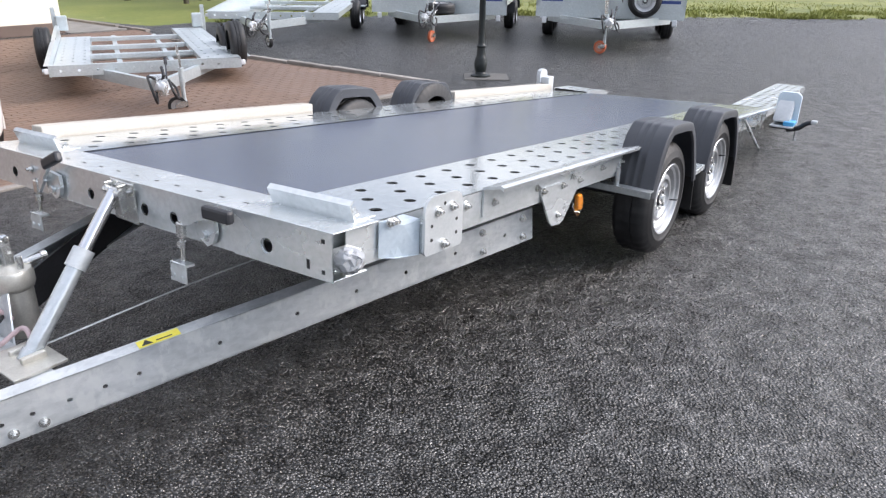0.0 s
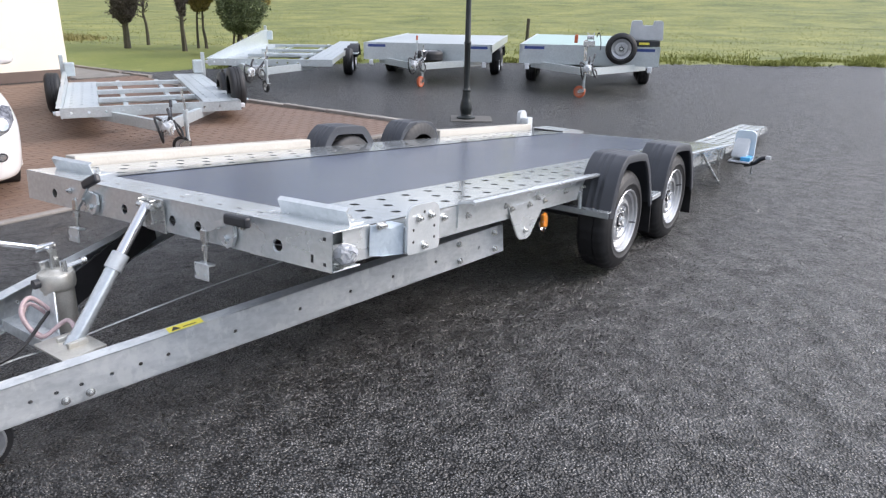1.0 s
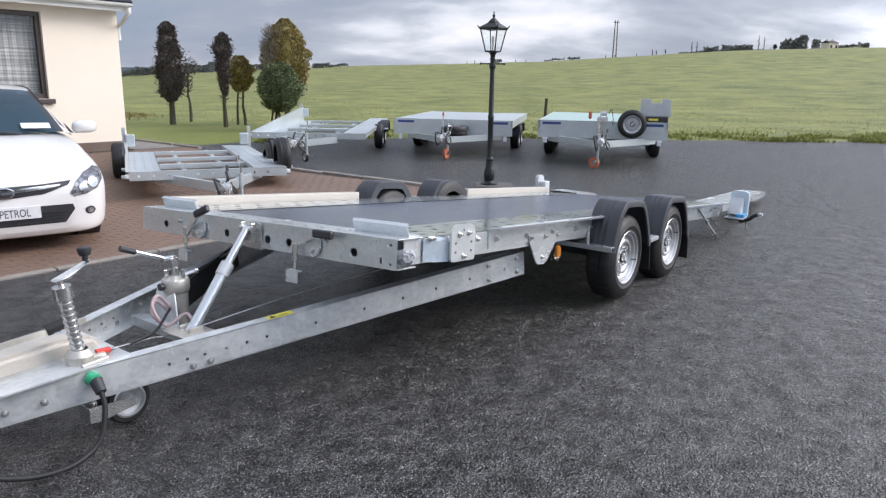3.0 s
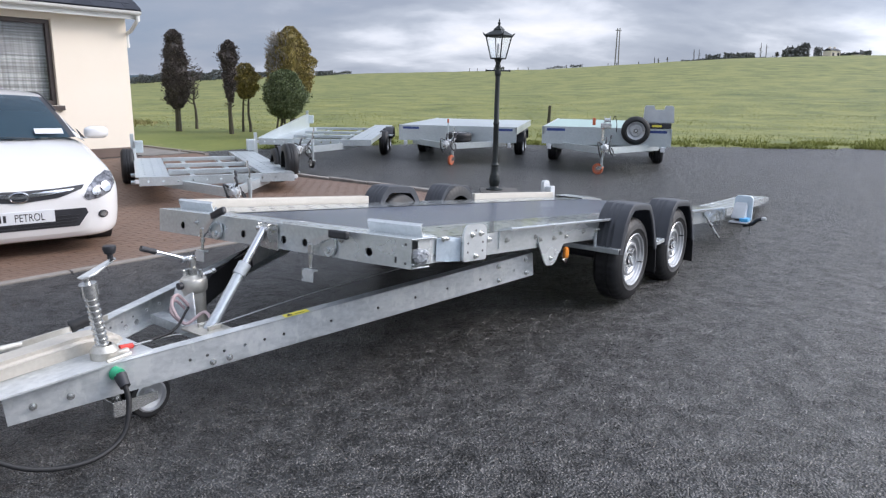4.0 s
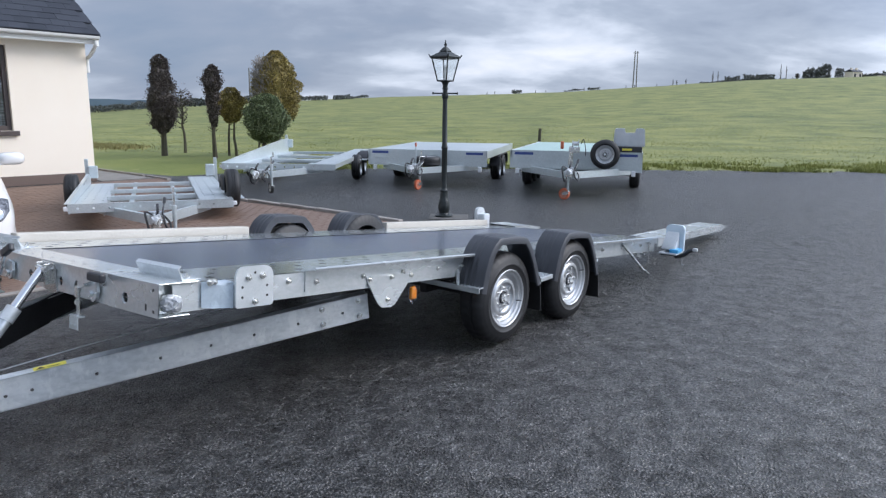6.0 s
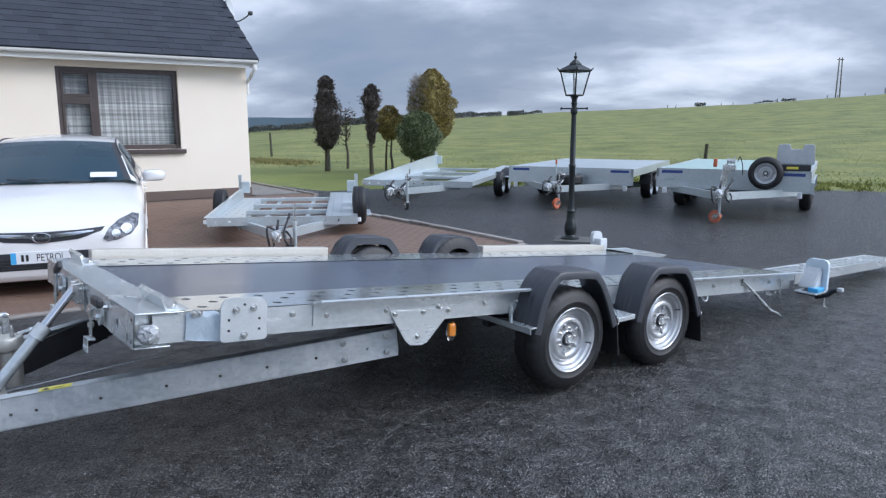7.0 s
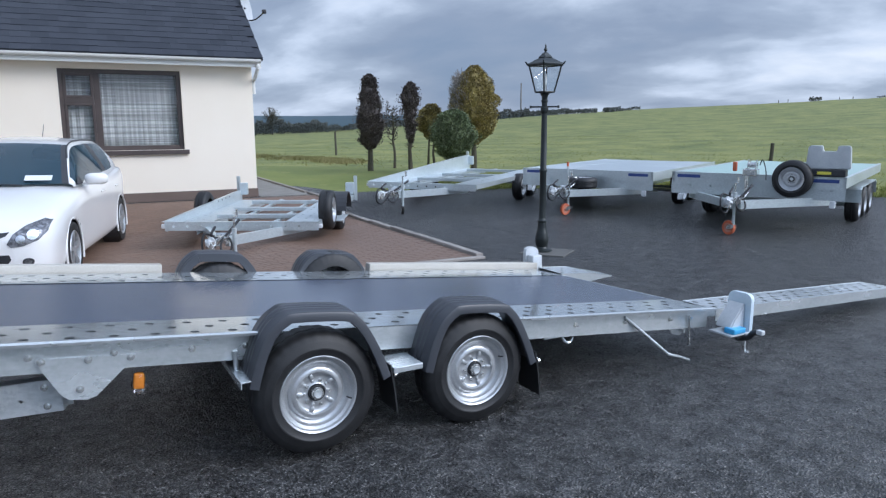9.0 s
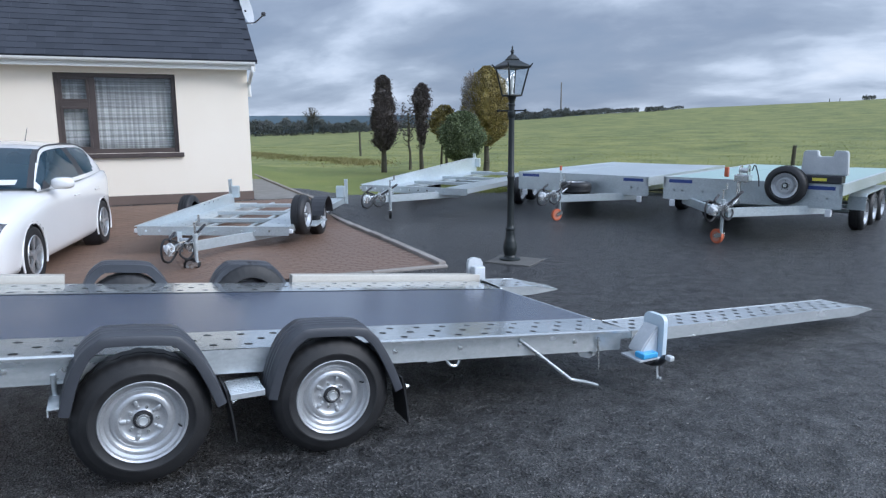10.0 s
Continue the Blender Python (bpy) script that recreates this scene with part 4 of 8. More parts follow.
pipe(bm, [(2.50, -0.03, 0.16), (2.49, -0.12, 0.190), (2.475, -0.17, 0.235), (2.462, -0.215, 0.255)], 0.020, 10)
arm = part("marker_arm", bm, black_plastic, trailer, "black rubber outline marker arm", None, soft=True)
bm = bmesh.new()
box(bm, (2.442, -0.258, 0.242), (2.478, -0.212, 0.274), 0.007)
part("marker_lens", bm, milky_mat, arm)
# hinge ears and the locking pin behind the last deck bolt
bm = bmesh.new()
slab(bm, [(2.08, 0.20, 0.270), (2.28, 0.20, 0.255), (2.25, 0.20, 0.185), (2.20, 0.20, 0.165), (2.13, 0.20, 0.185)], (0, 0.008, 0))
rod(bm, (2.20, 0.16, 0.20), (2.20, 0.27, 0.20), 0.010)
part("hinge_ear", bm, galv_dull, trailer)
bm = bmesh.new()
rod(bm, (2.205, 0.125, 0.325), (2.215, 0.125, 0.115), 0.007, n=10)
rod(bm, (2.205, 0.105, 0.31), (2.205, 0.15, 0.31), 0.006, n=8)
part("locking_pin", bm, zinc, trailer)
bm = bmesh.new()
slab(bm, [(x, 2.34, z) for x, z in ((2.44, 0.20), (2.59, 0.19), (2.59, 0.38), (2.57, 0.415), (2.53, 0.43), (2.48, 0.43), (2.45, 0.415), (2.44, 0.38))], (0, 0.04, 0))
box(bm, (2.46, 2.25, 0.21), (2.57, 2.345, 0.36), 0.01)
part("lamp_block", bm, milky_mat, trailer, "rear lamp housing under milky plastic wrap")
bm = bmesh.new()
box(bm, (2.40, 2.18, 0.17), (2.62, 2.40, 0.195), 0.004)
part("lamp_bracket", bm, dark_steel, trailer)

# ---- drawbar ----
def draw_point(x, side, z):
    """A point on the outer face of a drawbar beam, x along."""
    y = 0.216 - 0.31 * (x + 1.55)
    return (x, y if side > 0 else 2 * MID - y, z)


def top_z(x):
    return 0.532 + (x + 1.55) * 0.0835


for side in (1, -1):
    n_hole = 12
    lx = 2.86
    hs = sorted([0.16, 0.42, 0.66, 0.88, 1.12, 1.40, 1.66, 1.76, 1.86, 1.96, 2.04, 2.12])
    cut = sorted({0.0, lx} | {round(h - 0.014, 4) for h in hs} | {round(h + 0.014, 4) for h in hs})
    ys = [0.0, 0.052, 0.080, 0.145]
    centres = {(min(range(len(cut) - 1), key=lambda k: abs(cut[k] - (h - 0.014))), 1): (h, 0.066) for h in hs}
    bm = perforated(lx, 0.145, (cut, ys, centres), 0.008)
    p0, p1 = Vector(draw_point(-1.52, side, top_z(-1.52))), Vector(draw_point(-4.24, side, top_z(-4.24)))
    d = (p1 - p0).normalized()
    inw = Vector((0, 0, 1)).cross(d).normalized() * -1
    if inw.y * side < 0:
        inw = -inw
    up = inw.cross(d)
    if up.z < 0:
        up = -up
    m = Matrix((d, up, -inw)).transposed().to_4x4()
    m.translation = p0 - up * 0.145
    bmesh.ops.transform(bm, matrix=m, verts=bm.verts)
    q0, q1 = p0, p0 + d * lx
    for a in (0.0, -0.145):
        slab(bm, [q0 + up * a, q1 + up * a, q1 + up * a + inw * 0.06, q0 + up * a + inw * 0.06], up * (-0.005 if a == 0 else 0.005))
    bmesh.ops.recalc_face_normals(bm, faces=bm.faces)
    part("drawbar_beam", bm, galv_dull, trailer, "dull galvanised drawbar beam, streaked, with punched holes")
    # doubler plate at the hinge end
    bm = bmesh.new()
    slab(bm, [q0 - d * 0.02 + inw * 0.064, q0 + d * 0.35 + inw * 0.064, q0 + d * 0.35 - up * 0.145 + inw * 0.064, q0 - d * 0.02 - up * 0.145 + inw * 0.064], inw * 0.006)
    part("hinge_plate", bm, galv_dull, trailer)
    turn = (-inw).to_track_quat("Z", "Y").to_matrix().to_4x4()
    for along, down in ((0.06, 0.03), (0.06, 0.115), (0.28, 0.03), (0.28, 0.115), (1.94, 0.118), (2.02, 0.118), (2.62, 0.09), (2.76, 0.09)):
        o = new("bolt", BOLT)
        o.parent = trailer
        o.matrix_basis = Matrix.Translation(q0 + d * along - up * down - inw * 0.001) @ turn
    if side == 1:
        bm = bmesh.new()
        a = q0 + d * 1.51 + up * 0.0015
        slab(bm, [a + inw * 0.006, a + d * 0.13 + inw * 0.006, a + d * 0.13 + inw * 0.05, a + inw * 0.05], up * 0.001)
        part("warning_sticker", bm, yellow_mat, trailer, "yellow warning sticker")
        bm = bmesh.new()
        a = a + d * 0.085 + up * 0.0012
        slab(bm, [a + inw * 0.012, a + d * 0.035 + inw * 0.012, a + d * 0.0175 + inw * 0.044], up * 0.0006)
        slab(bm, [a - d * 0.06 + inw * 0.016, a - d * 0.01 + inw * 0.016, a - d * 0.01 + inw * 0.022, a - d * 0.06 + inw * 0.022], up * 0.0006)
        part("sticker_marks", bm, dark_steel, trailer)

# cross member with the ram's foot, hydraulic ram
bm = bmesh.new()
beam(bm, (-3.26, 0.81, 0.272), (-3.26, 1.56, 0.272), rect(0.07, 0.05))
part("cross_member", bm, galv_dull, trailer)
bm = bmesh.new()
box(bm, (-3.34, 0.98, 0.298), (-3.17, 1.20, 0.310), 0.003)
box(bm, (-3.28, 1.05, 0.27), (-3.20, 1.07, 0.33), 0.004)
box(bm, (-3.28, 1.13, 0.27), (-3.20, 1.15, 0.33), 0.004)
part("ram_foot", bm, tan_metal, trailer)
foot, head = Vector((-3.235, 1.10, 0.305)), Vector((-2.83, 1.15, 0.755))
dr = (head - foot).normalized()
bm = bmesh.new()
rod(bm, foot, foot + dr * 0.33, 0.029, n=20)
rod(bm, foot - dr * 0.02, foot + dr * 0.02, 0.034, n=20)
ram = part("ram_cylinder", bm, galv, trailer, "silver hydraulic ram", None, soft=True)
bm = bmesh.new()
rod(bm, foot + dr * 0.315, foot + dr * 0.385, 0.036, n=20)
part("ram_collar", bm, galv_dull, trailer, "", None, soft=True)
bm = bmesh.new()
rod(bm, foot + dr * 0.385, head, 0.022, n=20)
part("ram_rod", bm, chrome, trailer, "chromed ram rod", None, soft=True)
bm = bmesh.new()
rod(bm, head + Vector((0, -0.05, 0)), head + Vector((0, 0.05, 0)), 0.016, n=14)
box(bm, (-0.045, -0.045, -0.075), (0.0, -0.037, 0.03), 0.003, Matrix.Translation(head + Vector((0.035, 0, 0))))
box(bm, (-0.045, 0.037, -0.075), (0.0, 0.045, 0.03), 0.003, Matrix.Translation(head + Vector((0.035, 0, 0))))
box(bm, (0.022, -0.085, -0.115), (0.028, 0.060, 0.035), 0.003, Matrix.Translation(head + Vector((0.0, 0, 0))))
part("ram_bracket", bm, zinc, trailer)

# hand pump
px, py = -3.12, 1.40
bm = bmesh.new()
lathe(bm, [(0.0, 0.24), (0.056, 0.24), (0.058, 0.26), (0.060, 0.42), (0.066, 0.425), (0.072, 0.44), (0.072, 0.485), (0.066, 0.495), (0.04, 0.50), (0.03, 0.51), (0.0, 0.512)], 28, pose(px, py, 0))
part("pump_body", bm, tan_metal, trailer, "grey hydraulic hand pump", None, soft=True)
bm = bmesh.new()
box(bm, (px - 0.018, py - 0.014, 0.49), (px + 0.018, py + 0.014, 0.615), 0.006)
rod(bm, (px - 0.02, py - 0.032, 0.60), (px - 0.02, py + 0.032, 0.60), 0.012)
box(bm, (px - 0.05, py + 0.018, 0.505), (px + 0.03, py + 0.030, 0.545), 0.004)
rod(bm, (px + 0.02, py - 0.04, 0.49), (px + 0.02, py - 0.04, 0.545), 0.011)
rod(bm, (px + 0.05, py, 0.50), (px + 0.115, py - 0.02, 0.515), 0.012)
rod(bm, (px + 0.10, py - 0.02, 0.515), (px + 0.12, py - 0.02, 0.515), 0.016)
part("pump_head", bm, zinc, trailer)
bm = bmesh.new()
rod(bm, (px - 0.072, py, 0.465), (px - 0.095, py, 0.465), 0.020, n=14)
part("pump_knob", bm, black_plastic, trailer)
bm = bmesh.new()
rod(bm, (px, py, 0.592), (px - 0.225, py + 0.02, 0.682), 0.011)
box(bm, (px - 0.07, py - 0.016, 0.592), (px + 0.012, py + 0.016, 0.622), 0.006, Matrix.Identity(4))
part("pump_handle", bm, chrome, trailer, "", None, soft=True)
bm = bmesh.new()
rod(bm, (px - 0.20, py + 0.018, 0.672), (px - 0.275, py + 0.024, 0.702), 0.015)
part("handle_grip", bm, black_plastic, trailer)
bm = bmesh.new()
pipe(bm, [(px - 0.05, py - 0.05, 0.33), (px - 0.14, py - 0.06, 0.44), (px - 0.20, py - 0.10, 0.40), (px - 0.17, py - 0.16, 0.31), (px - 0.08, py - 0.20, 0.36), (-3.21, 1.12, 0.33)], 0.009)
pipe(bm, [(px - 0.05, py - 0.03, 0.30), (px - 0.13, py - 0.02, 0.40), (px - 0.18, py - 0.06, 0.35), (px - 0.13, py - 0.14, 0.28), (-3.19, 1.16, 0.31)], 0.008)
part("hydraulic_hose", bm, material("pink_hose", (0.45, 0.33, 0.33), (0.58, 0.44, 0.44), 0.4), trailer, "pinkish hydraulic hose", None, soft=True)
bm = bmesh.new()
slab(bm, [(-3.235, 1.22, 0.26), (-3.235, 1.50, 0.26), (-3.17, 1.50, 0.43), (-3.17, 1.34, 0.43)], (0.006, 0, 0))
part("pump_bracket", bm, galv_dull, trailer, "sloping galvanised plate that carries the pump")
bm = bmesh.new()
beam(bm, (-3.16, 1.47, 0.30), (-2.35, 1.90, 0.40), rect(0.012, 0.15))
part("side_plate", bm, dark_steel, trailer, "dark inner plate behind the pump")

# jockey wheel
jx, jy = -3.80, 1.02


def stem_x(z):
    return jx - 0.133 * (z - 0.15)


bm = bmesh.new()
rod(bm, (stem_x(0.10), jy, 0.10), (stem_x(0.67), jy, 0.67), 0.023, n=20)
for i in range(9):
    z = 0.40 + 0.026 * i
    rod(bm, (stem_x(z), jy, z), (stem_x(z + 0.011), jy, z + 0.011), 0.028, n=16)
rod(bm, (stem_x(0.635), jy, 0.635), (stem_x(0.69), jy, 0.69), 0.037, n=18)
part("jockey_stem", bm, zinc, trailer, "tarnished jockey wheel stem", None, soft=True)
bm = bmesh.new()
lathe(bm, [(0.034, 0.30), (0.056, 0.31), (0.060, 0.38), (0.040, 0.405), (0.034, 0.405)], 24, pose(stem_x(0.36), jy, 0))
box(bm, (stem_x(0.34) + 0.02, jy - 0.05, 0.325), (stem_x(0.34) + 0.09, jy + 0.02, 0.375), 0.01)
rod(bm, (stem_x(0.36) - 0.03, jy - 0.075, 0.35), (stem_x(0.36) + 0.08, jy - 0.075, 0.36), 0.010)
part("stem_clamp", bm, tan_metal, trailer, "", None, soft=True)
bm = bmesh.new()
rod(bm, (stem_x(0.68), jy, 0.68), (stem_x(0.72), jy, 0.72), 0.012)
slab(bm, [(-3.905, jy - 0.020, 0.712), (-3.905, jy + 0.020, 0.712), (-3.845, jy + 0.022, 0.722), (-3.745, jy + 0.018, 0.775), (-3.745, jy - 0.012, 0.775), (-3.845, jy - 0.022, 0.722)], (0, 0, 0.006))
part("crank", bm, zinc, trailer)
bm = bmesh.new()
lathe(bm, [(0.0, 0), (0.012, 0), (0.012, 0.02), (0.022, 0.024), (0.029, 0.045), (0.026, 0.058), (0.0, 0.060)], 16, pose(-3.762, jy + 0.004, 0.778))
part("crank_knob", bm, black_plastic, trailer, "", None, soft=True)
bm = bmesh.new()
for s in (-0.045, 0.040):
    slab(bm, [(jx - 0.03, jy + s, 0.14), (jx - 0.03, jy + s, 0.07), (jx + 0.02, jy + s, 0.065), (jx + 0.18, jy + s, 0.085), (jx + 0.18, jy + s, 0.125), (jx + 0.03, jy + s, 0.135)], (0, 0.005, 0))
box(bm, (jx - 0.035, jy - 0.045, 0.07), (jx - 0.028, jy + 0.045, 0.14), 0.002)
part("wheel_fork", bm, zinc, trailer)
bm = bmesh.new()
lathe(bm, [(0.075, -0.03), (0.098, -0.028), (0.105, -0.018), (0.105, 0.018), (0.098, 0.028), (0.075, 0.03)], 32, pose(jx + 0.155, jy, 0.105) @ FACE_R, True)
part("jockey_tyre", bm, rubber, trailer, "solid black jockey wheel tyre", None, soft=True)
bm = bmesh.new()
lathe(bm, [(0.078, 0.030), (0.070, 0.033), (0.062, 0.020), (0.030, 0.012), (0.022, 0.024), (0.0, 0.025)], 28, pose(jx + 0.155, jy, 0.105) @ FACE_R)
part("jockey_rim", bm, rim_mat, trailer, "", None, soft=True)

# coupling head, handbrake, cables
bm = bmesh.new()
slab(bm, [(-4.75, MID - 0.06, 0.36), (-4.3, MID - 0.085, 0.405), (-3.86, MID - 0.075, 0.425), (-3.70, MID - 0.07, 0.40), (-3.66, MID - 0.07, 0.33), (-4.75, MID - 0.06, 0.28)], (0, 0.14, 0))
es = [e for e in bm.edges]
bmesh.ops.bevel(bm, geom=es, offset=0.025, segments=3, affect="EDGES")
part("coupling_housing", bm, film_mat, trailer, "cream-coated coupling and overrun housing", None, soft=True)
bm = bmesh.new()
slab(bm, [(-4.30, MID - 0.22, 0.322), (-3.66, MID - 0.28, 0.358), (-3.66, MID + 0.28, 0.358), (-4.30, MID + 0.22, 0.322)], (0, 0, -0.008))
part("drawbar_plate", bm, galv_dull, trailer)
bm = bmesh.new()
beam(bm, (-3.60, MID + 0.24, 0.385), (-4.05, MID + 0.12, 0.400), rect(0.014, 0.026))
rod(bm, (-4.05, MID + 0.12, 0.400), (-4.6, MID + 0.05, 0.44), 0.015)
part("handbrake_lever", bm, tan_metal, trailer, "grey handbrake lever")
bm = bmesh.new()
lathe(bm, [(0.028, 0.0), (0.030, 0.02), (0.026, 0.03), (0.030, 0.05), (0.026, 0.06), (0.030, 0.08), (0.022, 0.10)], 16, pose(-3.80, MID + 0.20, 0.395, 0, 75, -15))
part("brake_bellows", bm, rubber, trailer, "", None, soft=True)
bm = bmesh.new()
rod(bm, (-3.77, 1.00, 0.375), (-3.71, 1.00, 0.37), 0.013)
part("brake_clevis", bm, red_mat, trailer, "red cable end")
bm = bmesh.new()
pipe(bm, [(-3.70, 1.00, 0.37), (-3.45, 1.10, 0.325), (-3.2245, 1.193, 0.272), (-2.5, 1.06, 0.35), (-1.6, 0.85, 0.42)], 0.0035, 6)
part("brake_cable", bm, galv_dull, trailer, "", None, soft=True)
bm = bmesh.new()
pipe(bm, [(-3.70, 1.02, 0.36), (-3.45, 1.10, 0.345), (-3.24, 1.30, 0.355), (-3.1, 1.45, 0.36)], 0.007, 6)
part("wiring", bm, rubber, trailer, "", None, soft=True)
px2 = draw_point(-3.84, 1, 0.30)
bm = bmesh.new()
rod(bm, (px2[0], px2[1] - 0.002, px2[2]), (px2[0] + 0.008, px2[1] - 0.035, px2[2] - 0.002), 0.030, 0.026, 18)
part("plug_socket", bm, green_mat, trailer, "green parking socket for the plug", None, soft=True)
bm = bmesh.new()
rod(bm, (px2[0] + 0.008, px2[1] - 0.03, px2[2] - 0.005), (px2[0] + 0.005, px2[1] - 0.075, px2[2] - 0.045), 0.028, 0.022, 18)
part("plug", bm, black_plastic, trailer, "", None, soft=True)
bm = bmesh.new()
pipe(bm, [(px2[0] + 0.005, px2[1] - 0.07, px2[2] - 0.04), (px2[0], px2[1] - 0.10, 0.18), (px2[0] - 0.06, px2[1] - 0.13, 0.06), (px2[0] - 0.22, px2[1] - 0.14, 0.02), (px2[0] - 0.42, px2[1] - 0.08, 0.06), (px2[0] - 0.6, px2[1] + 0.05, 0.18), (px2[0] - 0.75, px2[1] + 0.12, 0.27)], 0.011)
part("power_cable", bm, rubber, trailer, "black coiled supply cable", None, soft=True)

# toggle clamps hanging on the front beam
for y, slant in ((0.672, 0.0), (1.615, 22.0)):
    base = BED @ pose(-2.805, y, -0.085)
    bm = bmesh.new()
    slab(bm, [(-0.002, -0.055, 0.0), (-0.002, -0.05, 0.045), (-0.002, 0.02, 0.055), (-0.002, 0.06, 0.03), (-0.002, 0.04, -0.02), (-0.002, -0.01, -0.05), (-0.002, -0.04, -0.035)], (-0.014, 0, 0))
    rod(bm, (-0.010, -0.005, -0.012), (-0.030, -0.005, -0.012), 0.014, n=12)
    clamp = part("toggle_clamp", bm, galv, trailer, "galvanised toggle clamp", base)
    grip = pose(0, 0, 0, -slant, 0, 0)
    bm = bmesh.new()
    beam(bm, (-0.024, 0.105, 0.012), (-0.032, 0.02, 0.040), rect(0.012, 0.030))
    beam(bm, (-0.032, 0.03, 0.040), (-0.045, -0.07, 0.070), rect(0.012, 0.026))
    part("lever", bm, galv, clamp, "", grip)
    bm = bmesh.new()
    box(bm, (-0.060, -0.175, 0.056), (-0.030, -0.045, 0.098), 0.010)
    part("grip", bm, black_plastic, clamp, "black rubber grip", grip)
    bm = bmesh.new()
    rod(bm, (-0.026, 0.108, 0.015), (-0.026, 0.108, -0.135), 0.008)
    box(bm, (-0.036, 0.090, -0.045), (-0.016, 0.126, 0.010), 0.005)
    rod(bm, (-0.026, 0.108, -0.055), (-0.026, 0.108, -0.075), 0.015, n=6)
    part("hook_rod", bm, zinc, clamp)
    bm = bmesh.new()
    box(bm, (-0.050, 0.066, -0.190), (-0.043, 0.152, -0.122), 0.003)
    box(bm, (-0.050, 0.066, -0.134), (-0.012, 0.152, -0.124), 0.003)
    for dy in (0.088, 0.130):
        rod(bm, (-0.049, dy, -0.168), (-0.054, dy, -0.168), 0.007, n=8)
    part("hook_plate", bm, galv, clamp)


# ---- ground ----
def smoothstep(a, b, t):
    t = min(max((t - a) / (b - a), 0.0), 1.0)
    return t * t * (3 - 2 * t)


HOUSE = pose(-7.225, 11.22, 0, 0, 0, 51.9)  # x along the front wall, y into the house


def yard_z(x, y):
    """The yard: level, dipping a little under the car and rising to the house and the lawn."""
    dx, dy = x + 7.225, y - 11.22
    hx, hy = 0.617 * dx + 0.787 * dy, -0.787 * dx + 0.617 * dy
    z = 0.17 * smoothstep(-2.6, -0.3, hy) * (1 - smoothstep(2.4, 4.0, hx))
    z -= 0.14 * smoothstep(0.4, -1.2, hx) * smoothstep(-8.2, -6.4, hy) * (1 - smoothstep(-2.6, -0.6, hy))
    z += 0.11 * smoothstep(15.0, 19.0, y)
    return z - 0.05 * math.exp(-((x + 2.8) ** 2 + (y - 12.0) ** 2) / 4.0)


CREST = ((-180, 0.6), (-60, 2.42), (-30, 2.48), (-19.6, 2.42), (-11.8, 2.04), (-6.3, 1.70), (3.0, 1.32), (9.4, 1.12), (12.6, 0.92), (17.0, 0.68), (20.0, 0.45), (32.0, -0.34), (36.0, -0.50), (40.0, -0.66), (70, -0.9), (180, 0.6))


def crest_angle(yaw):
    for (a, p), (b, q) in zip(CREST, CREST[1:]):
        if a <= yaw <= b:
            return p + (q - p) * (yaw - a) / (b - a)
    return 0.6


def land_z(x, y):
    """Height of the open land: the yard, then pasture rising to a crest about 190 m off."""
    dx, dy = x - 1.0, y - 2.0
    r = math.hypot(dx, dy)
    yaw = math.degrees(math.atan2(-dx, dy))
    top = 1.55 + 190 * math.tan(radians(crest_angle(yaw)))
    z = yard_z(x, y)
    k = smoothstep(16, 190, r)
    z += (top - z) * (0.35 * k + 0.65 * smoothstep(16, 190, r * 0.92 + 8) ** 1.2) if r > 16 else 0
    if r > 190:
        z -= (r - 190) * 0.02
    if r > 20:
        z += 0.22 * noise.noise(Vector((x * 0.12, y * 0.12, 0))) * smoothstep(20, 40, r) + 0.5 * noise.noise(Vector((x * 0.02, y * 0.02, 3))) * smoothstep(40, 120, r)
    return z


bm = bmesh.new()
radii = [0.0] + [2.0 * 1.075 ** i for i in range(102)]
n_az = 180
rings = []
for r in radii:
    if r == 0:
        rings.append([bm.verts.new((1.0, 2.0, land_z(1.0, 2.0) - 0.03))])
        continue
    rings.append([bm.verts.new((1.0 + r * math.sin(2 * math.pi * i / n_az), 2.0 + r * math.cos(2 * math.pi * i / n_az), 0)) for i in range(n_az)])
for ring in rings[1:]:
    for v in ring:
        v.co.z = land_z(v.co.x, v.co.y) - 0.03
for i in range(n_az):
    bm.faces.new((rings[0][0], rings[1][(i + 1) % n_az], rings[1][i]))
for a, b in zip(rings[1:], rings[2:]):
    for i in range(n_az):
        bm.faces.new((a[i], a[(i + 1) % n_az], b[(i + 1) % n_az], b[i]))
bmesh.ops.recalc_face_normals(bm, faces=bm.faces)
ground = part("ground", bm, grass_mat, None, "green pasture rising to the horizon", None, soft=True)
tagged(ground, "green pasture rising to a low crest", "field", kind="structure")


def sheet(name, inside, x0, x1, y0, y1, step, dz, mat):
    bm = bmesh.new()
    vs = {}

    def v(i, j):
        if (i, j) not in vs:
            x, y = x0 + i * step, y0 + j * step
            vs[(i, j)] = bm.verts.new((x, y, yard_z(x, y) + dz))
        return vs[(i, j)]

    for i in range(int((x1 - x0) / step)):
        for j in range(int((y1 - y0) / step)):
            if inside(x0 + (i + 0.5) * step, y0 + (j + 0.5) * step):
                bm.faces.new((v(i, j), v(i + 1, j), v(i + 1, j + 1), v(i, j + 1)))
    return part(name, bm, mat, None, "", None, soft=True)


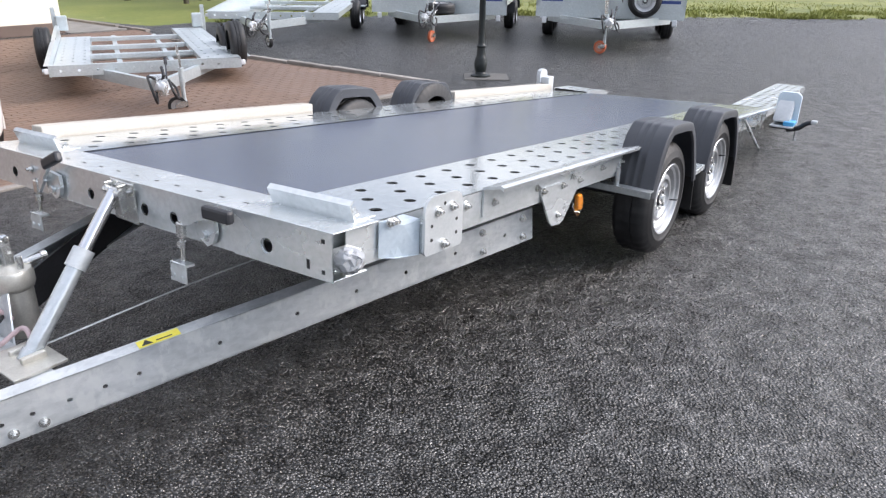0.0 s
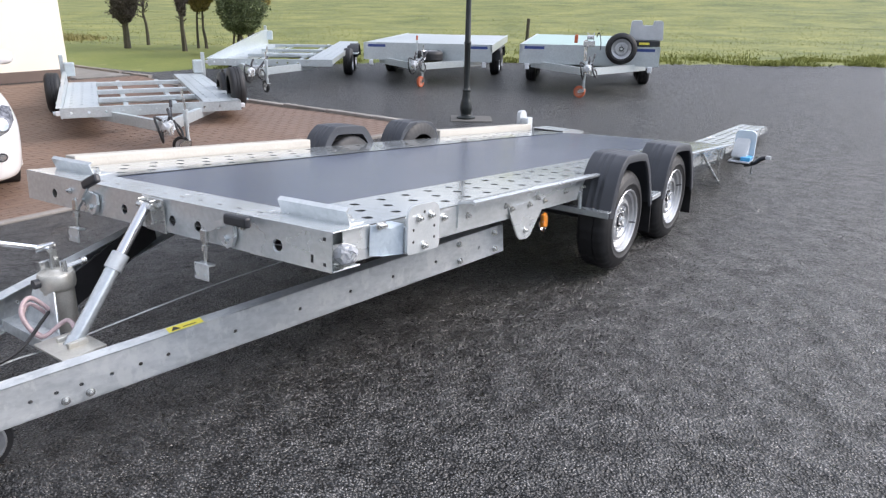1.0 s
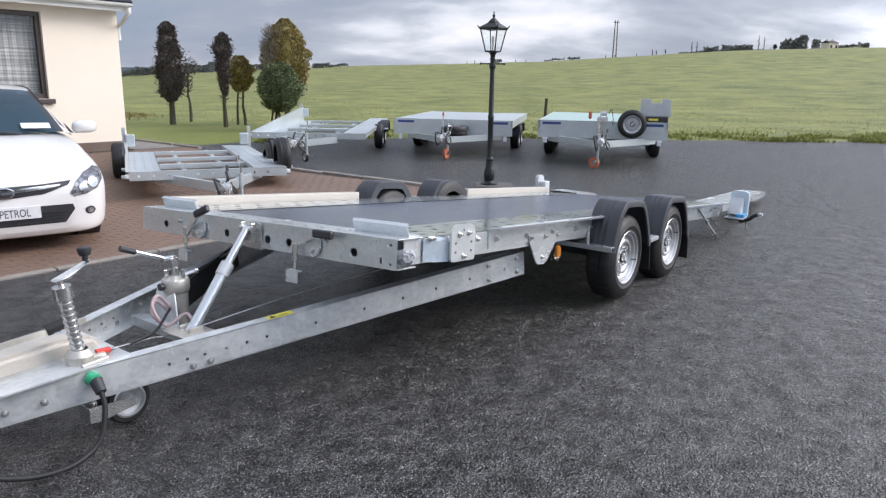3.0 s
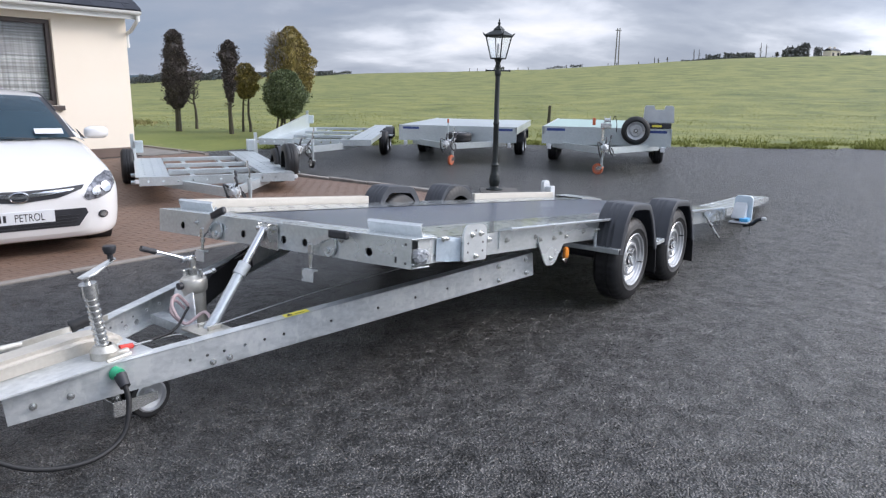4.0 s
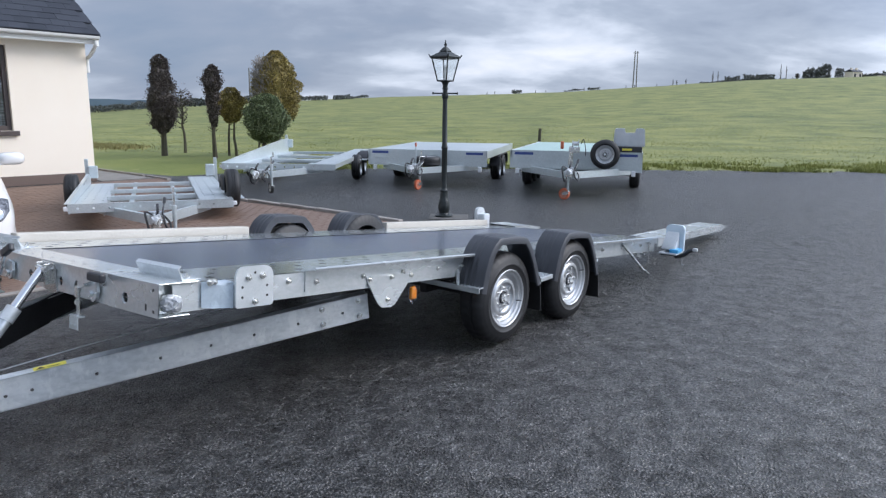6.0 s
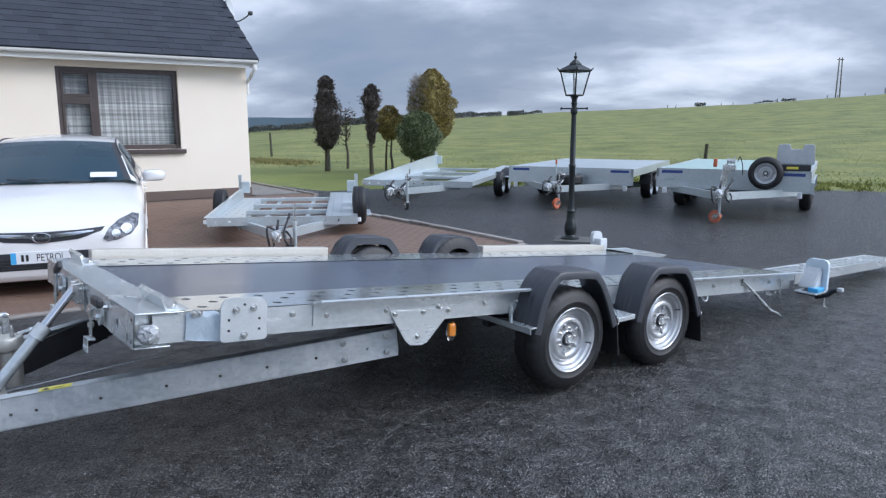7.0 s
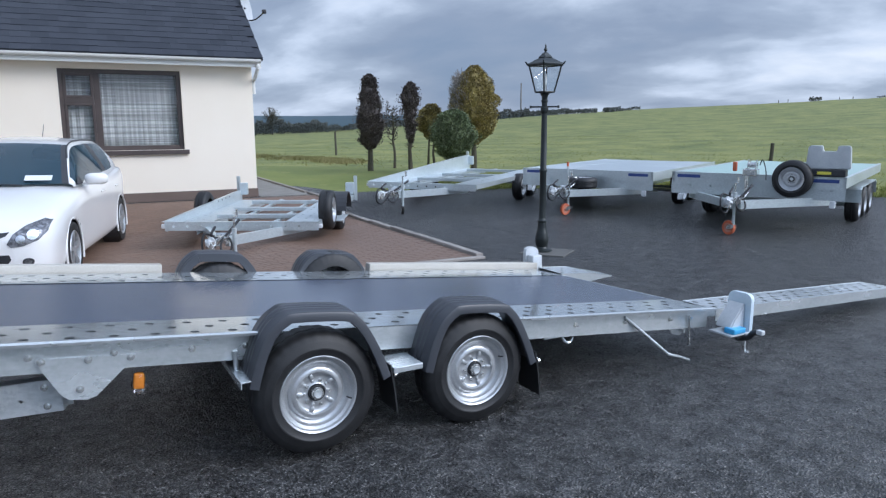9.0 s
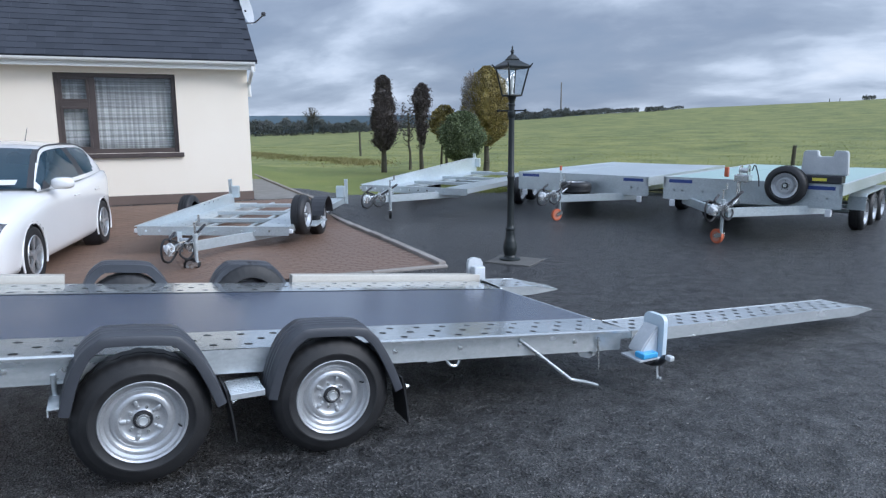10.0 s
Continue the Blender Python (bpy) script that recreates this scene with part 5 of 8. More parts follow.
def yard_edge(x):
    """Where asphalt gives way to grass, y for each x; ragged."""
    pts = ((-60, 8.0), (-9.5, 13.0), (-7.5, 14.7), (-5.0, 16.0), (-2.0, 17.4), (2.0, 17.9), (12.0, 18.1), (60, 20.0))
    for (a, p), (b, q) in zip(pts, pts[1:]):
        if a <= x <= b:
            return p + (q - p) * (x - a) / (b - a) + 0.26 * noise.noise(Vector((x * 0.9, 0, 7))) + 0.16 * noise.noise(Vector((x * 4.1, 3, 7)))
    return 18


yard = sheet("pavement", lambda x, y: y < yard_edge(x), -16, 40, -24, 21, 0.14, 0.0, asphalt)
tagged(yard, "dark damp chip-sealed asphalt yard", "yard", kind="structure")

# ---- brick paving ----
K = HOUSE.inverted() @ Vector((-0.134, 8.72, 0))  # the paving's corner, in the house's frame
PX1, PY0 = K.x, K.y


def on_ground(p, dz=0.0):
    w = HOUSE @ Vector((p[0], p[1], 0))
    return yard_z(w.x, w.y) + dz


bm = bmesh.new()
step = 0.25
nx, ny = 44, 27
vs = [[bm.verts.new((PX1 - i * step, PY0 + j * step, on_ground((PX1 - i * step, PY0 + j * step), 0.0145))) for j in range(ny + 1)] for i in range(nx + 1)]
for i in range(nx):
    for j in range(ny):
        bm.faces.new((vs[i][j], vs[i + 1][j], vs[i + 1][j + 1], vs[i][j + 1]))
bmesh.ops.recalc_face_normals(bm, faces=bm.faces)
paving = part("driveway", bm, joint_mat, None, "", HOUSE)
tagged(paving, "red-brown brick driveway with damp sandy joints", "driveway", kind="structure")

# concrete edging: a kerb along the side and a flush strip along the front
kerb = thing("kerb", HOUSE, "low concrete kerb beside the brick driveway", "kerb", kind="structure")
for i in range(8):
    y0 = PY0 + i * 0.92
    bm = bmesh.new()
    z = on_ground((PX1, y0))
    box(bm, (PX1 + 0.005, y0, z - 0.05), (PX1 + 0.10, y0 + 0.905, z + 0.055), 0.012)
    part("kerb_stone", bm, kerb_mat, kerb)
for i in range(13):
    x0 = PX1 + 0.1 - (i + 1) * 0.92
    bm = bmesh.new()
    z = on_ground((x0, PY0))
    box(bm, (x0, PY0 - 0.085, z - 0.05), (x0 + 0.905, PY0 - 0.005, z + 0.028), 0.008)
    part("edging_stone", bm, kerb_mat, kerb)

# ---- the bungalow ----
house = thing("bungalow", HOUSE, "cream rendered bungalow with a dark slate roof and brown window", "house")
WX0, WX1 = -9.0, 1.335
wz0, wz1 = 1.14, 2.60
wx0, wx1 = -2.05, 0.0
bm = bmesh.new()
T_W = 0.30
xs_w, zs_w = (WX0, wx0, wx1, WX1), (0.34, wz0, wz1, 2.78)
vw = {(i, j, k): bm.verts.new((xs_w[i], k * T_W, zs_w[j])) for i in range(4) for j in range(4) for k in range(2)}
for i in range(3):
    for j in range(3):
        if (i, j) != (1, 1):
            for k in (0, 1):
                bm.faces.new([vw[(a, b, k)] for a, b in ((i, j), (i + 1, j), (i + 1, j + 1), (i, j + 1))])
for a, b in (((1, 1), (2, 1)), ((2, 1), (2, 2)), ((2, 2), (1, 2)), ((1, 2), (1, 1))):
    bm.faces.new((vw[(*a, 0)], vw[(*b, 0)], vw[(*b, 1)], vw[(*a, 1)]))
for i in range(3):
    for a, b in (((i, 0), (i + 1, 0)), ((i, 3), (i + 1, 3)), ((0, i), (0, i + 1)), ((3, i), (3, i + 1))):
        bm.faces.new((vw[(*a, 0)], vw[(*b, 0)], vw[(*b, 1)], vw[(*a, 1)]))
bmesh.ops.recalc_face_normals(bm, faces=bm.faces)
part("front_wall", bm, render_mat, house, "cream painted rendered wall")
bm = bmesh.new()
slab(bm, [(WX1 - 0.001, T_W, 0.34), (WX1 - 0.001, 8.2, 0.34), (WX1 - 0.001, 8.2, 2.78), (WX1 - 0.001, 4.1, 5.85), (WX1 - 0.001, T_W, 2.95)], (-T_W, 0, 0))
part("gable_wall", bm, render_mat, house, "cream rendered gable wall")
bm = bmesh.new()
box(bm, (WX0, 7.9, 0.34), (WX1 - 0.3, 8.2, 2.78))
box(bm, (WX0, T_W, 0.34), (WX0 + 0.3, 7.9, 2.78))
part("back_wall", bm, render_mat, house)
bm = bmesh.new()
box(bm, (WX0, -0.018, -0.05), (WX1 + 0.018, 8.2, 0.338), 0.006)
part("plinth", bm, plinth_mat, house, "brown painted plinth")
bm = bmesh.new()
box(bm, (WX0, 0.1, 0.30), (WX1 - 0.35, 7.9, 0.345))
box(bm, (WX0 + 0.3, 1.6, 0.345), (WX1 - 0.3, 1.65, 2.78))
part("room_floor", bm, plinth_mat, house)

# roof
PITCH = math.atan2(1.47, 2.07)
ROOF = pose(0, -0.33, 2.86, math.degrees(PITCH), 0, 0)
bm = bmesh.new()
L_R = 4.45 / math.cos(PITCH)
box(bm, (WX0 - 0.2, 0.0, -0.06), (1.50, L_R, -0.012))
roof = part("roof", bm, slate_mat, house, "blue-black slate roof", ROOF)
bm = bmesh.new()
box(bm, (WX0 - 0.2, 0, -0.06), (1.50, L_R, 0.0))
part("back_roof", bm, slate_mat, house, "", pose(0, 8.56, 2.86) @ pose(0, 0, 0, 0, 0, 180) @ pose(0, 0, 0, math.degrees(PITCH), 0, 0) @ Matrix.Diagonal((-1, 1, 1, 1)))
bm = bmesh.new()
box(bm, (WX0, -0.30, 2.72), (1.42, 0.02, 2.735), 0.0)
box(bm, (WX0, -0.315, 2.69), (1.42, -0.298, 2.84), 0.004)
part("fascia", bm, pvc, house, "white fascia and soffit boards")
bm = bmesh.new()
gut = [(-0.32 - 0.055 + 0.055 * math.cos(a), 2.825 + 0.055 * math.sin(a)) for a in [math.pi + math.pi * k / 8 for k in range(9)]]
gin = [(y * 0.0 + (-0.375 + (y + 0.375) * 0.88), 2.825 + (z - 2.825) * 0.88) for y, z in gut[::-1]]
slab(bm, [(WX0, y, z) for y, z in gut + [(-0.318, 2.832), (-0.324, 2.832)] + gin + [(-0.428, 2.832), (-0.432, 2.832)]], (10.44, 0, 0))
part("gutter", bm, pvc, house, "white plastic gutter", None, soft=True)
bm = bmesh.new()
pipe(bm, [(1.38, -0.37, 2.76), (1.38, -0.34, 2.66), (1.37, -0.12, 2.50), (1.37, 0.03, 2.44), (1.38, 0.05, 2.2)], 0.034, 12)
part("downpipe", bm, pvc, house, "", None, soft=True)
bm = bmesh.new()
slab(bm, [(1.42, -0.34, 2.66), (1.42, -0.34, 2.80), (1.42, 4.1, 5.93), (1.42, 4.1, 5.76)], (0.03, 0, 0))
part("bargeboard", bm, pvc, house)

# window
win = part("window_frame", box(bmesh.new(), (wx0, 0.07, wz0), (wx0 + 0.075, 0.15, wz1), 0.006), brown_frame, house, "brown timber window frame")
fr = bmesh.new()
box(fr, (wx1 - 0.075, 0.07, wz0), (wx1, 0.15, wz1), 0.006)
box(fr, (wx0 + 0.075, 0.07, wz1 - 0.075), (wx1 - 0.075, 0.15, wz1), 0.006)
box(fr, (wx0 + 0.075, 0.07, wz0), (wx1 - 0.075, 0.15, wz0 + 0.085), 0.006)
part("outer_frame", fr, brown_frame, win)
fr = bmesh.new()
box(fr, (-1.49, 0.065, wz0 + 0.085), (-1.385, 0.15, wz1 - 0.075), 0.006)
part("mullion", fr, brown_frame, win)
fr = bmesh.new()
box(fr, (wx0 + 0.075, 0.065, 2.00), (-1.49, 0.15, 2.09), 0.006)
part("transom", fr, brown_frame, win)
for x0, x1, z0, z1 in ((wx0 + 0.075, -1.49, 2.09, wz1 - 0.075), (wx0 + 0.075, -1.49, wz0 + 0.085, 2.00), (-1.385, wx1 - 0.075, wz0 + 0.085, wz1 - 0.075)):
    if x1 < -1.4:
        sash = bmesh.new()
        for a in ((x0, x0 + 0.045, z0, z1), (x1 - 0.045, x1, z0, z1), (x0 + 0.045, x1 - 0.045, z0, z0 + 0.045), (x0 + 0.045, x1 - 0.045, z1 - 0.045, z1)):
            box(sash, (a[0], 0.058, a[2]), (a[1], 0.11, a[3]), 0.005)
        part("sash", sash, brown_frame, win)
    pane = bmesh.new()
    box(pane, (x0, 0.105, z0), (x1, 0.111, z1))
    p = part("pane", pane, glass, win)
    p.visible_shadow = False
bm = bmesh.new()
box(bm, (wx0 - 0.10, -0.075, wz0 - 0.085), (wx1 + 0.075, 0.07, wz0 - 0.003), 0.008)
part("window_sill", bm, brown_frame, house, "brown painted window sill")
bm = bmesh.new()
for x0, x1, ph in ((wx0 + 0.06, -1.40, 0.0), (-1.46, wx1 - 0.06, 1.0)):
    k = int((x1 - x0) / 0.010)
    line = []
    for i in range(k + 1):
        x = x0 + (x1 - x0) * i / k
        y = 0.20 + 0.006 * math.sin(x * 62 + 2 * math.sin(x * 9 + ph)) + 0.002 * math.sin(x * 141 + ph)
        line.append([bm.verts.new((x, y, z)) for z in (wz0 + 0.03, wz1 - 0.03)])
    for a, b in zip(line, line[1:]):
        bm.faces.new((a[0], b[0], b[1], a[1]))
part("curtain", bm, curtain_mat, house, "pale checked net curtain", None, soft=True)

# porch at the end of the front wall
bm = bmesh.new()
slab(bm, [(-6.4, -0.98, 2.74), (-3.35, -0.98, 2.74), (-3.20, -0.98, 2.82), (-4.9, -0.98, 3.74), (-6.55, -0.98, 2.82)], (0, 0.12, 0))
part("porch_gable", bm, render_mat, house, "white porch gable")
bm = bmesh.new()
slab(bm, [(-3.15, -1.06, 2.81), (-3.15, -1.06, 2.87), (-4.9, -1.06, 3.87), (-6.68, -1.06, 2.87), (-6.68, -1.06, 2.81), (-4.9, -1.06, 3.79)], (0, 1.3, 0))
part("porch_roof", bm, pvc, house, "porch roof edge")
for cx in (-3.70, -5.9):
    bm = bmesh.new()
    lathe(bm, [(0.15, 0.16), (0.15, 0.28), (0.12, 0.32)] + [(0.105 - 0.015 * k / 6, 0.36 + 2.1 * k / 6) for k in range(7)] + [(0.11, 2.52), (0.13, 2.55), (0.13, 2.60), (0.15, 2.64), (0.15, 2.74)], 24, pose(cx, -0.86, 0))
    part("porch_column", bm, pvc, house, "white fluted porch column", None, soft=True)

# satellite dish on the gable
bm = bmesh.new()
lathe(bm, [(0.0, -0.05), (0.15, -0.038), (0.26, -0.012), (0.33, 0.02), (0.335, 0.022), (0.26, -0.006), (0.15, -0.032), (0.0, -0.044)], 32)
dish = thing("satellite_dish", HOUSE @ pose(1.62, 1.65, 4.12), "grey satellite dish on the gable verge", "dish")
part("reflector", bm, material("grey_dish", (0.42, 0.44, 0.46), (0.52, 0.54, 0.56), 0.5), dish, "", pose(0, 0, 0, 78, 0, 60) , soft=True)
bm = bmesh.new()
pipe(bm, [(0.0, 0.0, -0.30), (0.15, -0.22, -0.30), (0.28, -0.48, -0.18)], 0.014, 8)
box(bm, (0.24, -0.56, -0.21), (0.32, -0.46, -0.13), 0.012)
pipe(bm, [(0, 0, -0.05), (-0.08, 0.06, -0.05), (-0.2, 0.1, -0.12)], 0.02, 8)
part("feed_arm", bm, dark_steel, dish, "", None, soft=True)

# ---- lamp post ----
post = thing("street_lamp", pose(0.462, 9.447, 0.0), "dark green cast-iron victorian lamp post with glass lantern", "lamp post")
bm = bmesh.new()
box(bm, (-0.22, -0.26, -0.05), (0.36, 0.24, 0.012), 0.010)
part("footing", bm, pad_mat, post, "small concrete pad")
bm = bmesh.new()
lathe(bm, [(0.0, 0.012), (0.128, 0.012), (0.128, 0.030), (0.105, 0.040), (0.078, 0.048), (0.068, 0.070), (0.080, 0.110), (0.086, 0.150), (0.084, 0.185), (0.072, 0.235), (0.070, 0.250), (0.060, 0.265), (0.056, 0.33), (0.052, 0.375), (0.062, 0.385), (0.062, 0.402), (0.048, 0.415), (0.042, 0.44),
           (0.040, 1.00), (0.048, 1.015), (0.048, 1.035), (0.039, 1.05), (0.034, 1.72), (0.046, 1.735), (0.048, 1.765), (0.046, 1.79), (0.034, 1.80), (0.034, 1.85), (0.042, 1.86), (0.042, 1.875), (0.034, 1.885), (0.036, 1.92), (0.050, 1.945), (0.055, 1.96), (0.03, 1.97), (0.0, 1.97)], 24)
part("post", bm, lamp_mat, post, "", None, soft=True)
bm = bmesh.new()
rod(bm, (-0.17, 0, 1.80), (0.17, 0, 1.80), 0.010)
rod(bm, (-0.185, 0, 1.80), (-0.165, 0, 1.80), 0.016)
rod(bm, (0.165, 0, 1.80), (0.185, 0, 1.80), 0.016)
part("ladder_bar", bm, lamp_mat, post)
lb, lt, z0, z1 = 0.080, 0.138, 1.975, 2.29
ROT = pose(0, 0, 0, 0, 0, 57)
bm = bmesh.new()
for sx, sy in ((1, 1), (1, -1), (-1, -1), (-1, 1)):
    rod(bm, (sx * lb, sy * lb, z0), (sx * lt, sy * lt, z1), 0.010, n=8)
for a, z in ((lb, z0), (lt, z1)):
    for i in range(4):
        c = [(1, 1), (1, -1), (-1, -1), (-1, 1)]
        rod(bm, (c[i][0] * a, c[i][1] * a, z), (c[(i + 1) % 4][0] * a, c[(i + 1) % 4][1] * a, z), 0.011, n=8)
lathe(bm, [(0.0, 1.945), (0.045, 1.950), (0.09, 1.972), (0.0, 1.982)], 20)
part("lantern_frame", bm, lamp_mat, post, "", ROT)
bm = bmesh.new()
sq = [(1, 1), (-1, 1), (-1, -1), (1, -1)]
levels = [(0.150, 2.285), (0.156, 2.305), (0.146, 2.318), (0.092, 2.355), (0.056, 2.380), (0.060, 2.388), (0.046, 2.405), (0.028, 2.430), (0.020, 2.440)]
rg = [[bm.verts.new((a * s, b * s, z)) for a, b in sq] for s, z in levels]
for a, b in zip(rg, rg[1:]):
    for i in range(4):
        bm.faces.new((a[i], a[(i + 1) % 4], b[(i + 1) % 4], b[i]))
bm.faces.new(rg[0][::-1])
bm.faces.new(rg[-1])
for a, b in sq:
    rod(bm, (a * 0.148, b * 0.148, 2.300), (a * 0.172, b * 0.172, 2.338), 0.014, 0.005, 8)
lathe(bm, [(0.026, 2.432), (0.012, 2.452), (0.022, 2.472), (0.019, 2.488), (0.008, 2.505), (0.010, 2.520), (0.0, 2.548)], 14)
part("lantern_roof", bm, lamp_mat, post, "", ROT)
for i in range(4):
    (a, b), (c, d) = sq[i], sq[(i + 1) % 4]
    bm = bmesh.new()
    k0, k1 = 0.94 * lb, 0.96 * lt
    slab(bm, [(a * k0, b * k0, z0 + 0.01), (c * k0, d * k0, z0 + 0.01), (c * k1, d * k1, z1 - 0.01), (a * k1, b * k1, z1 - 0.01)], Vector((a + c, b + d, 0)).normalized() * 0.003)
    p = part("lantern_pane", bm, glass, post, "", ROT)
    p.visible_shadow = False
bm = bmesh.new()
lathe(bm, [(0.0, 1.98), (0.013, 1.98), (0.013, 2.05), (0.020, 2.07), (0.022, 2.16), (0.012, 2.19), (0.0, 2.195)], 16)
part("lamp_bulb", bm, milky_mat, post, "unlit slim pale bulb", None, soft=True)


# ---- other trailers in the yard ----
def small_jockey(parent, x, y, z_top, tyre_mat, rim, turn=90.0):
    """A jockey wheel on its stem; the wheel trails, turned about the stem."""
    T = pose(x, y, 0, 0, 0, turn)
    bm = bmesh.new()
    rod(bm, (x, y, 0.10), (x, y, z_top), 0.022)
    rod(bm, (x, y, z_top - 0.16), (x, y, z_top), 0.028)
    rod(bm, (x, y, z_top), (x, y, z_top + 0.03), 0.032)
    part("jockey_stem", bm, galv_far, parent, "", None, soft=True)
    bm = bmesh.new()
    for dy in (-0.040, 0.034):
        slab(bm, [(-0.03, dy, 0.16), (-0.03, dy, 0.11), (0.05, dy, 0.085), (0.09, dy, 0.09), (0.09, dy, 0.125), (0.03, dy, 0.16)], (0, 0.006, 0))
    box(bm, (-0.03, -0.04, 0.15), (0.03, 0.04, 0.16), 0.003)
    part("jockey_fork", bm, zinc, parent, "", T)
    bm = bmesh.new()
    lathe(bm, [(0.07, -0.024), (0.100, -0.022), (0.104, 0.0), (0.100, 0.022), (0.07, 0.024)], 28, pose(0.07, 0, 0.105) @ FACE_R, True)
    part("jockey_tyre", bm, tyre_mat, parent, "", T, soft=True)
    bm = bmesh.new()
    lathe(bm, [(0.0, -0.02), (0.02, -0.02), (0.03, -0.010), (0.072, -0.02), (0.072, 0.02), (0.03, 0.010), (0.02, 0.02), (0.0, 0.02)], 20, pose(0.07, 0, 0.105) @ FACE_R)
    part("jockey_rim", bm, rim, parent, "", T, soft=True)
    bm = bmesh.new()
    rod(bm, (x, y, z_top + 0.02), (x, y, z_top + 0.16), 0.012)
    box(bm, (x - 0.02, y - 0.012, z_top + 0.15), (x + 0.14, y + 0.012, z_top + 0.165), 0.003)
    rod(bm, (x + 0.13, y, z_top + 0.16), (x + 0.13, y, z_top + 0.24), 0.014)
    part("jockey_crank", bm, zinc, parent)


def coupling(parent, x, y, z):
    bm = bmesh.new()
    box(bm, (x - 0.30, y - 0.045, z - 0.02), (x + 0.20, y + 0.045, z + 0.06), 0.015)
    rod(bm, (x - 0.34, y, z - 0.05), (x - 0.34, y, z + 0.05), 0.050, n=16)
    part("coupling_head", bm, zinc, parent, "", None, soft=True)
    bm = bmesh.new()
    bmesh.ops.create_icosphere(bm, subdivisions=3, radius=1.0, matrix=pose(x - 0.33, y, z + 0.03) @ Matrix.Diagonal((0.075, 0.062, 0.062, 1)))
    for v in bm.verts:
        k = noise.noise(v.co * 17.0) + 0.6 * noise.noise(v.co * 41.0)
        v.co += Vector((k, 0.8 * k, noise.noise(v.co * 21.0 + Vector((5, 5, 5))))) * 0.030
    part("coupling_wrap", bm, milky_mat, parent, "crumpled clear wrap round the coupling")
    bm = bmesh.new()
    pipe(bm, [(x - 0.24, y, z + 0.06), (x - 0.34, y - 0.02, z + 0.14), (x - 0.20, y - 0.02, z + 0.20)], 0.016, 8)
    part("coupling_lever", bm, dark_steel, parent, "", None, soft=True)
    bm = bmesh.new()
    pipe(bm, [(x - 0.02, y + 0.05, z + 0.06), (x - 0.16, y + 0.12, z + 0.11), (x - 0.30, y + 0.11, z + 0.03), (x - 0.34, y + 0.08, z - 0.10), (x - 0.20, y + 0.06, z - 0.15), (x - 0.02, y + 0.05, z - 0.06)], 0.013, 8)
    pipe(bm, [(x + 0.12, y - 0.07, z + 0.04), (x + 0.00, y - 0.15, z - 0.05), (x - 0.18, y - 0.15, z - 0.12), (x - 0.28, y - 0.10, z - 0.04), (x - 0.12, y - 0.08, z + 0.06)], 0.013, 8)
    part("plug_cable", bm, rubber, parent, "loops of black supply cable", None, soft=True)
    bm = bmesh.new()
    lathe(bm, [(0.036, 0), (0.044, 0.03), (0.034, 0.05), (0.044, 0.07), (0.034, 0.09), (0.044, 0.11), (0.036, 0.13)], 16, pose(x - 0.22, y, z + 0.03, 0, 90, 0))
    part("coupling_bellows", bm, rubber, parent, "", None, soft=True)
    bm = bmesh.new()
    beam(bm, (x + 0.02, y - 0.07, z + 0.06), (x + 0.34, y - 0.10, z + 0.16), rect(0.014, 0.030))
    rod(bm, (x + 0.34, y - 0.10, z + 0.16), (x + 0.46, y - 0.11, z + 0.20), 0.018)
    part("handbrake_lever", bm, dark_steel, parent)
    bm = bmesh.new()
    rod(bm, (x + 0.05, y - 0.06, z - 0.01), (x + 0.36, y - 0.09, z + 0.10), 0.014)
    box(bm, (x - 0.02, y - 0.085, z - 0.04), (x + 0.10, y - 0.05, z + 0.05), 0.008)
    rod(bm, (x + 0.16, y - 0.09, z + 0.06), (x + 0.16, y + 0.09, z + 0.06), 0.020)
    part("brake_gear", bm, zinc, parent)


def a_frame(parent, x_tip, x_end, y_mid, half, z0, z1):
    for s in (-1, 1):
        bm = bmesh.new()
        beam(bm, (x_tip, y_mid + s * 0.06, z0), (x_end, y_mid + s * half, z1), rect(0.06, 0.12))
        part("drawbar_beam", bm, galv_far, parent)


